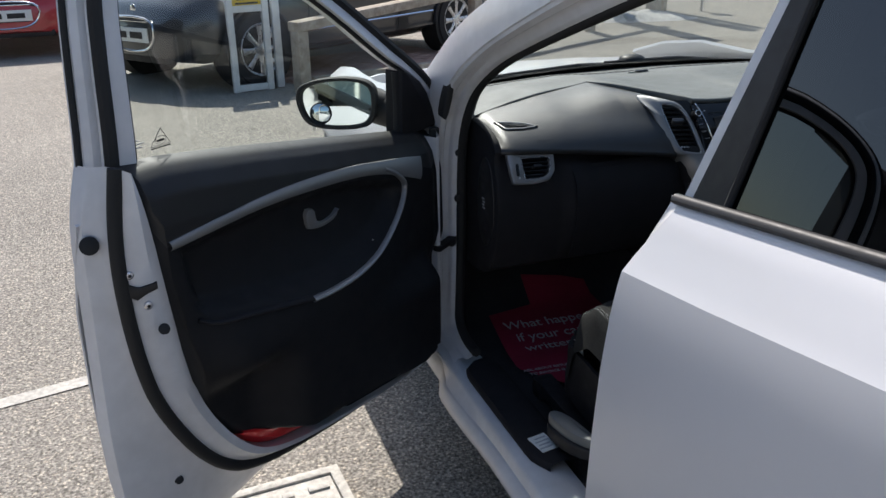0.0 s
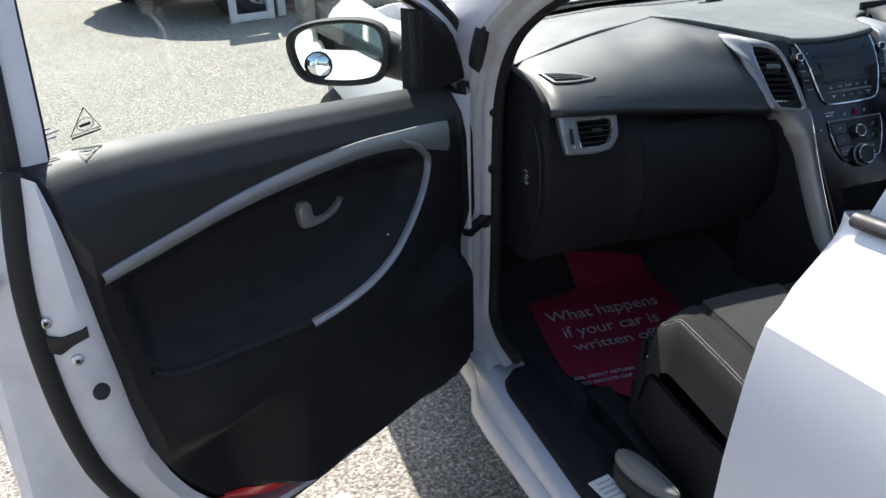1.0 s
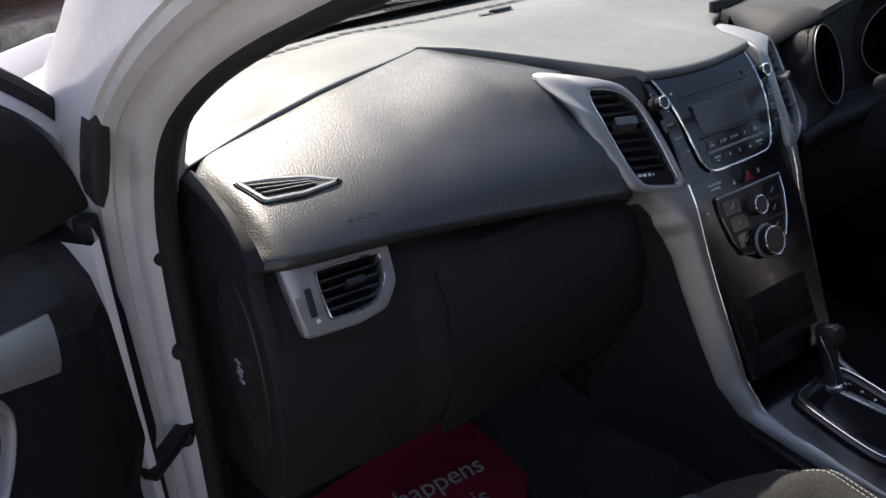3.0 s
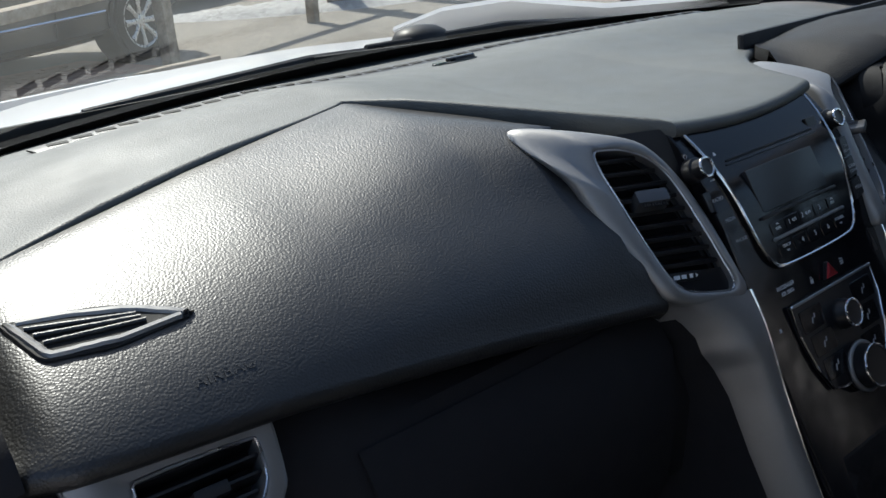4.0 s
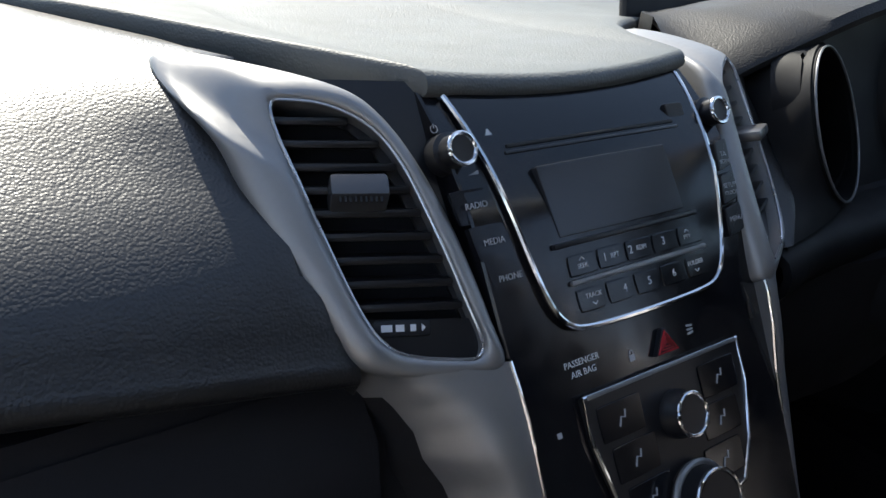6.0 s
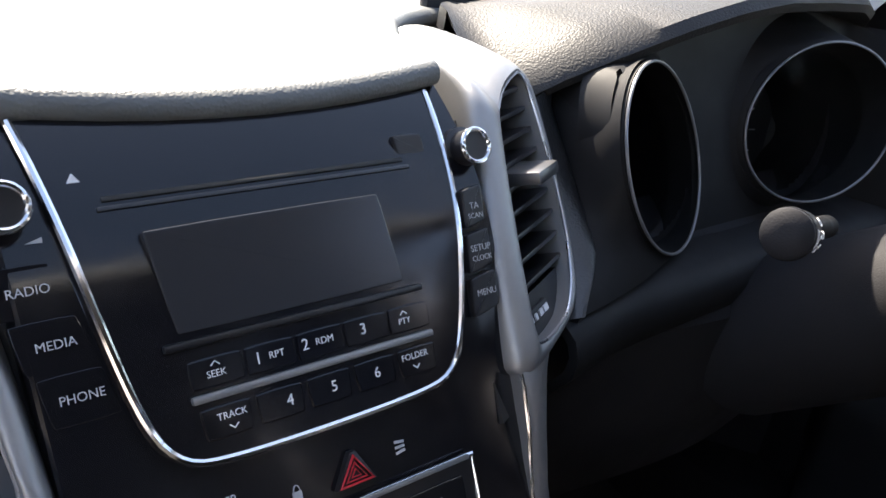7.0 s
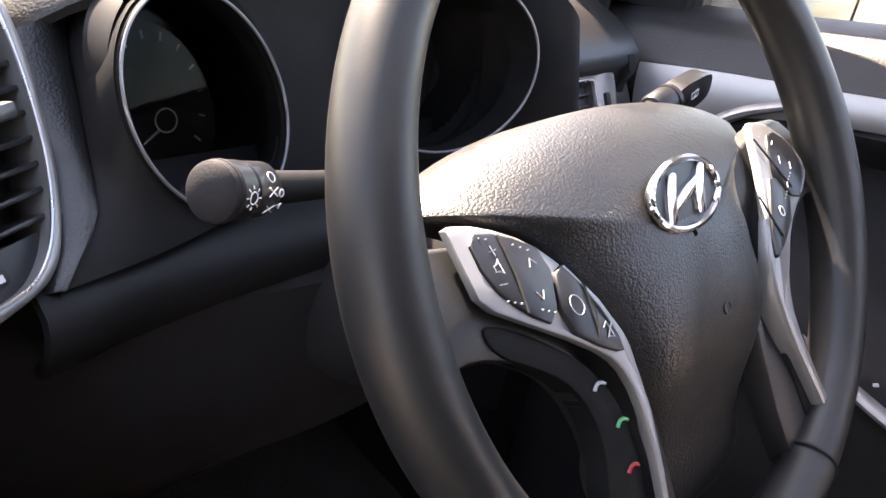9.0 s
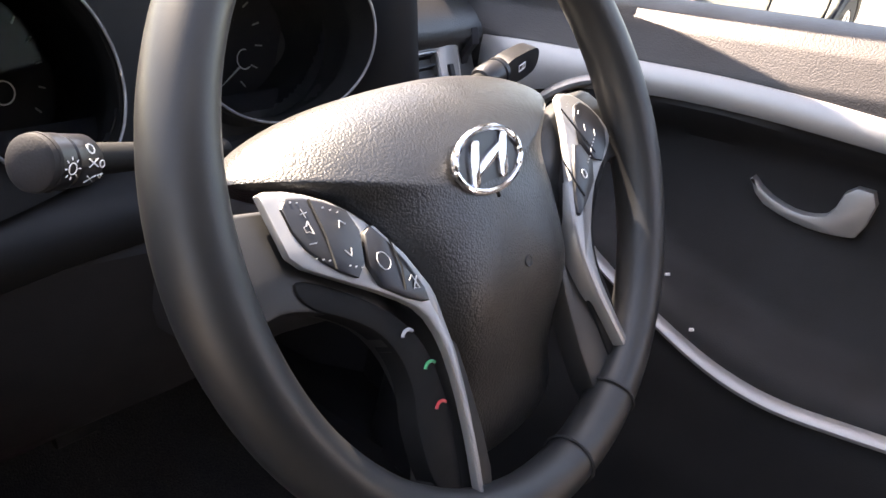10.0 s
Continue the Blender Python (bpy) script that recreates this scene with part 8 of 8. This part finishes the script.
    if s < 0:
        for y, x, mt in ((-0.0590, 0.0845, M_GREYLETTER), (-0.0785, 0.0763, M_GREENSIGN), (-0.0990, 0.0768, M_REDSIGN)):
            part("call_key_mark", tube([WM @ Vector((-(x + 0.0042 * math.cos(a)), y + 0.0035 * math.sin(a), -0.0067 + hub_d(y))) for a in [0.4 + 2.2 * k / 8 for k in range(9)]], 0.0009, 5), mt, fr)

# ==== passenger seat ====
seat = thing("passenger_seat", "dark cloth front passenger seat with pale ribbed centre panel", "car seat", (-0.37, -0.5, 0.25))
SXC = -0.377


def cushion_z(x, y):
    """Top of the seat cushion; x from the seat's middle."""
    t = (-0.246 - y) / 0.5 - 0.09 * (abs(x) / 0.2) ** 3
    z = 0.532 - 0.055 * t + 0.012 * math.sin(math.pi * min(max(t, 0), 1))
    z -= 0.10 * smoothstep(0.03, -0.07, t) ** 2
    side = abs(x)
    z += 0.040 * smoothstep(0.120, 0.185, side) * smoothstep(0.0, 0.13, t)
    z -= 0.09 * smoothstep(0.200, 0.232, side) ** 1.5
    z -= 0.006 * math.exp(-((side - 0.096) / 0.008) ** 2)
    return z


def plan_round(y):
    """The cushion narrows towards its rounded front."""
    return 1 - 0.22 * smoothstep(-0.31, -0.205, y) ** 2


def cushion_patch(x0, x1, y0, y1, nx, ny, lift=0.0):
    return [[Vector((SXC + x * (plan_round(y) if abs(x0) > 0.2 else 1), y, cushion_z(x, y) + lift)) for x in [x0 + (x1 - x0) * i / nx for i in range(nx + 1)]] for y in [y0 + (y1 - y0) * j / ny for j in range(ny + 1)]]


part("cushion", sheet(cushion_patch(-0.228, 0.228, -0.212, -0.74, 72, 44)), M_FABRIC, seat, "dark grey cloth cushion")
part("centre_panel", sheet(cushion_patch(-0.086, 0.086, -0.238, -0.455, 24, 28, 0.0015)), M_WEAVE, seat, "ribbed pale-striped cloth")
part("centre_panel", sheet(cushion_patch(-0.086, 0.086, -0.460, -0.70, 24, 20, 0.0015)), M_WEAVE, seat, "ribbed pale-striped cloth")
for s in (-1, 1):
    wv = [Vector((SXC + s * 0.196 * plan_round(y), y, cushion_z(0.196, y) + 0.001)) for y in [-0.268 - 0.45 * k / 30 for k in range(31)]]
    pp = part("piping", tube(wv, 0.0016, 6), M_FABRIC, seat)
    for o in (-0.0032, 0.0032):
        for k in range(0, 78):
            y = -0.268 - 0.0058 * k
            xx = 0.196 + o
            part("stitch", tube([Vector((SXC + s * xx * plan_round(y), y, cushion_z(xx, y) + 0.0012)), Vector((SXC + s * xx * plan_round(y - 0.0036), y - 0.0036, cushion_z(xx, y - 0.0036) + 0.0012))], 0.0004, 3), M_GREYLETTER, pp)
    part("side_shield", sheet([[Vector((SXC + s * 0.228 * plan_round(y), y, z)) for z in (0.44 - 0.02 * smoothstep(-0.3, -0.15, y), 0.40, 0.33, 0.30)] for y in (-0.212, -0.26, -0.4, -0.6, -0.78)], 0.01), M_DARKPLAS, seat)
part("front_panel", sheet([[Vector((SXC + x, y, z)) for x in [-0.172 + 0.344 * i / 12 for i in range(13)]] for y, z in ((-0.212, 0.435), (-0.214, 0.40), (-0.227, 0.36), (-0.25, 0.33))], 0.008), M_DARKPLAS, seat)
rows = []
for k in range(15):
    t = k / 14
    y, z = -0.70 - 0.24 * t, 0.50 + 0.60 * t
    w = lerp_table([(0, 0.25), (0.5, 0.265), (0.85, 0.24), (1.0, 0.19)], t)
    rows.append([Vector((SXC + w * u, y + 0.05 * abs(u) ** 3 - (0.06 if abs(u) > 0.99 else 0), z)) for u in [-1 + 2 * i / 16 for i in range(17)]])
part("backrest", sheet(rows, 0.08), M_FABRIC, seat, "dark cloth backrest")
part("headrest", rbox(0.26, 0.10, 0.18, pose(SXC, -1.0, 1.23, -14, 0, 0), 0.045), M_FABRIC, seat)
for s in (-1, 1):
    part("headrest_post", tube([(SXC + s * 0.06, -0.955, 1.06), (SXC + s * 0.06, -0.985, 1.17)], 0.006, 8), M_CHROME, seat)
part("seat_tag", plate([(0, 0), (0.016, 0.008), (0.012, -0.085)], -0.001, 0.001, axes_at((-0.592, -0.285, 0.462), Vector((0.7, -0.3, 0)).normalized(), Vector((0, 0.5, 0.86)), Vector((-0.3, -0.8, 0.5)).normalized()), 0), M_PLATE, seat, "pale fabric tag")
part("adjuster_lever", plate(soft_line([(x, y, 0) for x, y in ((-0.704, -0.363), (-0.662, -0.369), (-0.640, -0.48), (-0.650, -0.515), (-0.690, -0.458))], 2, True), 0.318, 0.340, None, 0.007), material("grey_lever", (0.16, 0.165, 0.16), 0.4), seat, "grey plastic adjuster lever")
part("lever_socket", plate(soft_line([(x, y, 0) for x, y in ((-0.712, -0.368), (-0.655, -0.372), (-0.632, -0.49), (-0.640, -0.53), (-0.700, -0.47))], 2, True), 0.292, 0.318, None, 0.006), M_BLACK, seat, "black lever socket")
stk = part("sill_sticker", rbox(0.045, 0.06, 0.0012, pose(-0.720, -0.397, 0.2805, 0, 0, 10), 0), M_PLATE, car, "white sticker on the scuff trim")
for k in range(4):
    part("print_bar", rbox(0.035 - 0.006 * (k % 2), 0.004, 0.0012, pose(-0.720, -0.415 + 0.012 * k, 0.2812, 0, 0, 10), 0), M_GREYLETTER, stk, "plain grey bar")
for s in (-1, 1):
    part("seat_runner", rbox(0.05, 0.62, 0.035, pose(SXC + s * 0.21, -0.45, 0.255), 0.008), M_BLACK, seat)
    part("runner_foot", rbox(0.055, 0.05, 0.05, pose(SXC + s * 0.21, -0.14, 0.245), 0.01), M_BLACK, seat)
part("seat_base", rbox(0.40, 0.5, 0.10, pose(SXC, -0.46, 0.31), 0.02), M_BLACK, seat)

# driver seat edge beyond the console stays out of sight; its mat is seen
# ==== paper mats ====
def floor_z(y):
    return lerp_table([(-1.0, 0.24), (-0.3, 0.22), (0.10, 0.21), (0.28, 0.24), (0.42, 0.36)], y) + 0.008


def paper_mat(name, label, pts, words_on):
    e = thing(name, label, "floor mat", (sum(p[0] for p in pts) / len(pts), sum(p[1] for p in pts) / len(pts), 0.23))
    bm = bmesh.new()
    poly = [Vector((x, y, 0)) for x, y in pts]
    xs_ = [p.x for p in poly]
    ys_ = [p.y for p in poly]
    n = 26
    grid = {}
    for i in range(n + 1):
        for j in range(n + 1):
            # rows follow the outline from side to side
            y = min(ys_) + (max(ys_) - min(ys_)) * j / n
            cr = []
            for k in range(len(poly)):
                a, b = poly[k], poly[(k + 1) % len(poly)]
                if (a.y > y - 1e-7) != (b.y > y - 1e-7) or (j in (0, n) and abs(a.y - y) < 1e-6):
                    f = 0 if abs(b.y - a.y) < 1e-9 else (y - a.y) / (b.y - a.y)
                    cr.append(a.x + (b.x - a.x) * min(max(f, 0), 1))
            if not cr:
                cr = [poly[0].x]
            x = min(cr) + (max(cr) - min(cr)) * i / n
            grid[i, j] = bm.verts.new((x, y, floor_z(y) + 0.003 * noise.noise(Vector((x * 9, y * 9, 2))) + 0.004))
    for i in range(n):
        for j in range(n):
            try:
                bm.faces.new((grid[i, j], grid[i + 1, j], grid[i + 1, j + 1], grid[i, j + 1]))
            except ValueError:
                pass
    bmesh.ops.remove_doubles(bm, verts=bm.verts[:], dist=1e-5)
    part("paper", bm, M_REDMAT, e, "creased red paper")
    return e


mat_e = paper_mat("floor_mat", "red paper floor mat with white printed slogan on the carpet", [(-0.50, -0.14), (-0.40, -0.09), (-0.20, 0.13), (-0.225, 0.30), (-0.23, 0.33), (-0.43, 0.36), (-0.43, 0.27), (-0.575, 0.265), (-0.60, 0.0), (-0.56, -0.06)], True)
TM = Vector((0.9975, -0.07, 0)).normalized()
tyy = Vector((-TM.y, TM.x, 0))
for body_, size_, x_, y_ in (("What happens", 0.051, -0.408, 0.186), ("if your car is", 0.051, -0.416, 0.128), ("written off?", 0.051, -0.424, 0.073), ("ASK ABOUT RETURN", 0.0155, -0.525, -0.036), ("TO INVOICE GAP", 0.0155, -0.529, -0.058)):
    z_ = floor_z(y_) + 0.0105
    slope = (floor_z(y_ + 0.02) - floor_z(y_ - 0.02)) / 0.04
    up3 = Vector((tyy.x, tyy.y, slope)).normalized()
    words(body_, size_, axes_at((x_, y_, z_), TM, up3, TM.cross(up3)), M_GREYLETTER, mat_e, "lettering", "white printed words", 0.0004, 0.98)
paper_mat("floor_mat", "red paper mat in the driver footwell", [(0.25, -0.02), (0.45, -0.02), (0.48, 0.14), (0.46, 0.22), (0.30, 0.22), (0.24, 0.14)], False)
# pedals in the driver footwell
pdl = thing("pedals", "dark brake and accelerator pedals in the footwell", "pedals", (0.40, 0.25, 0.3))
for x, w in ((0.33, 0.07), (0.46, 0.055)):
    pd = part("pedal", rbox(w, 0.014, 0.07, pose(x, 0.25, 0.36, -35, 0, 0), 0.006), M_RUBBER, pdl)
    part("pedal_arm", tube([(x, 0.26, 0.37), (x, 0.34, 0.46), (x, 0.42, 0.60)], 0.008, 8), M_BLACK, pd)

# ==== block pavers behind the kerb ====
rng = random.Random(11)
paver_mesh = bpy.data.meshes.new("paver")
bm = rbox(0.194, 0.094, 0.02, None, 0.004, None, 1)
bm.to_mesh(paver_mesh)
bm.free()
paver_mesh.materials.append(M_PAVER)
for i in range(8):
    for j in range(16):
        ob = new("paver", paver_mesh)
        q = KA + kd * (0.12 + 0.2 * i + 0.1 * (j % 2)) + kn * (0.10 + 0.1 * j)
        ob.parent = pav
        ob.matrix_basis = axes_at(q + Vector((0, 0, 0.005 + rng.uniform(-0.002, 0.002))), kd, kn, ku) @ pose(0, 0, 0, rng.uniform(-0.6, 0.6), rng.uniform(-0.6, 0.6), rng.uniform(-0.8, 0.8))
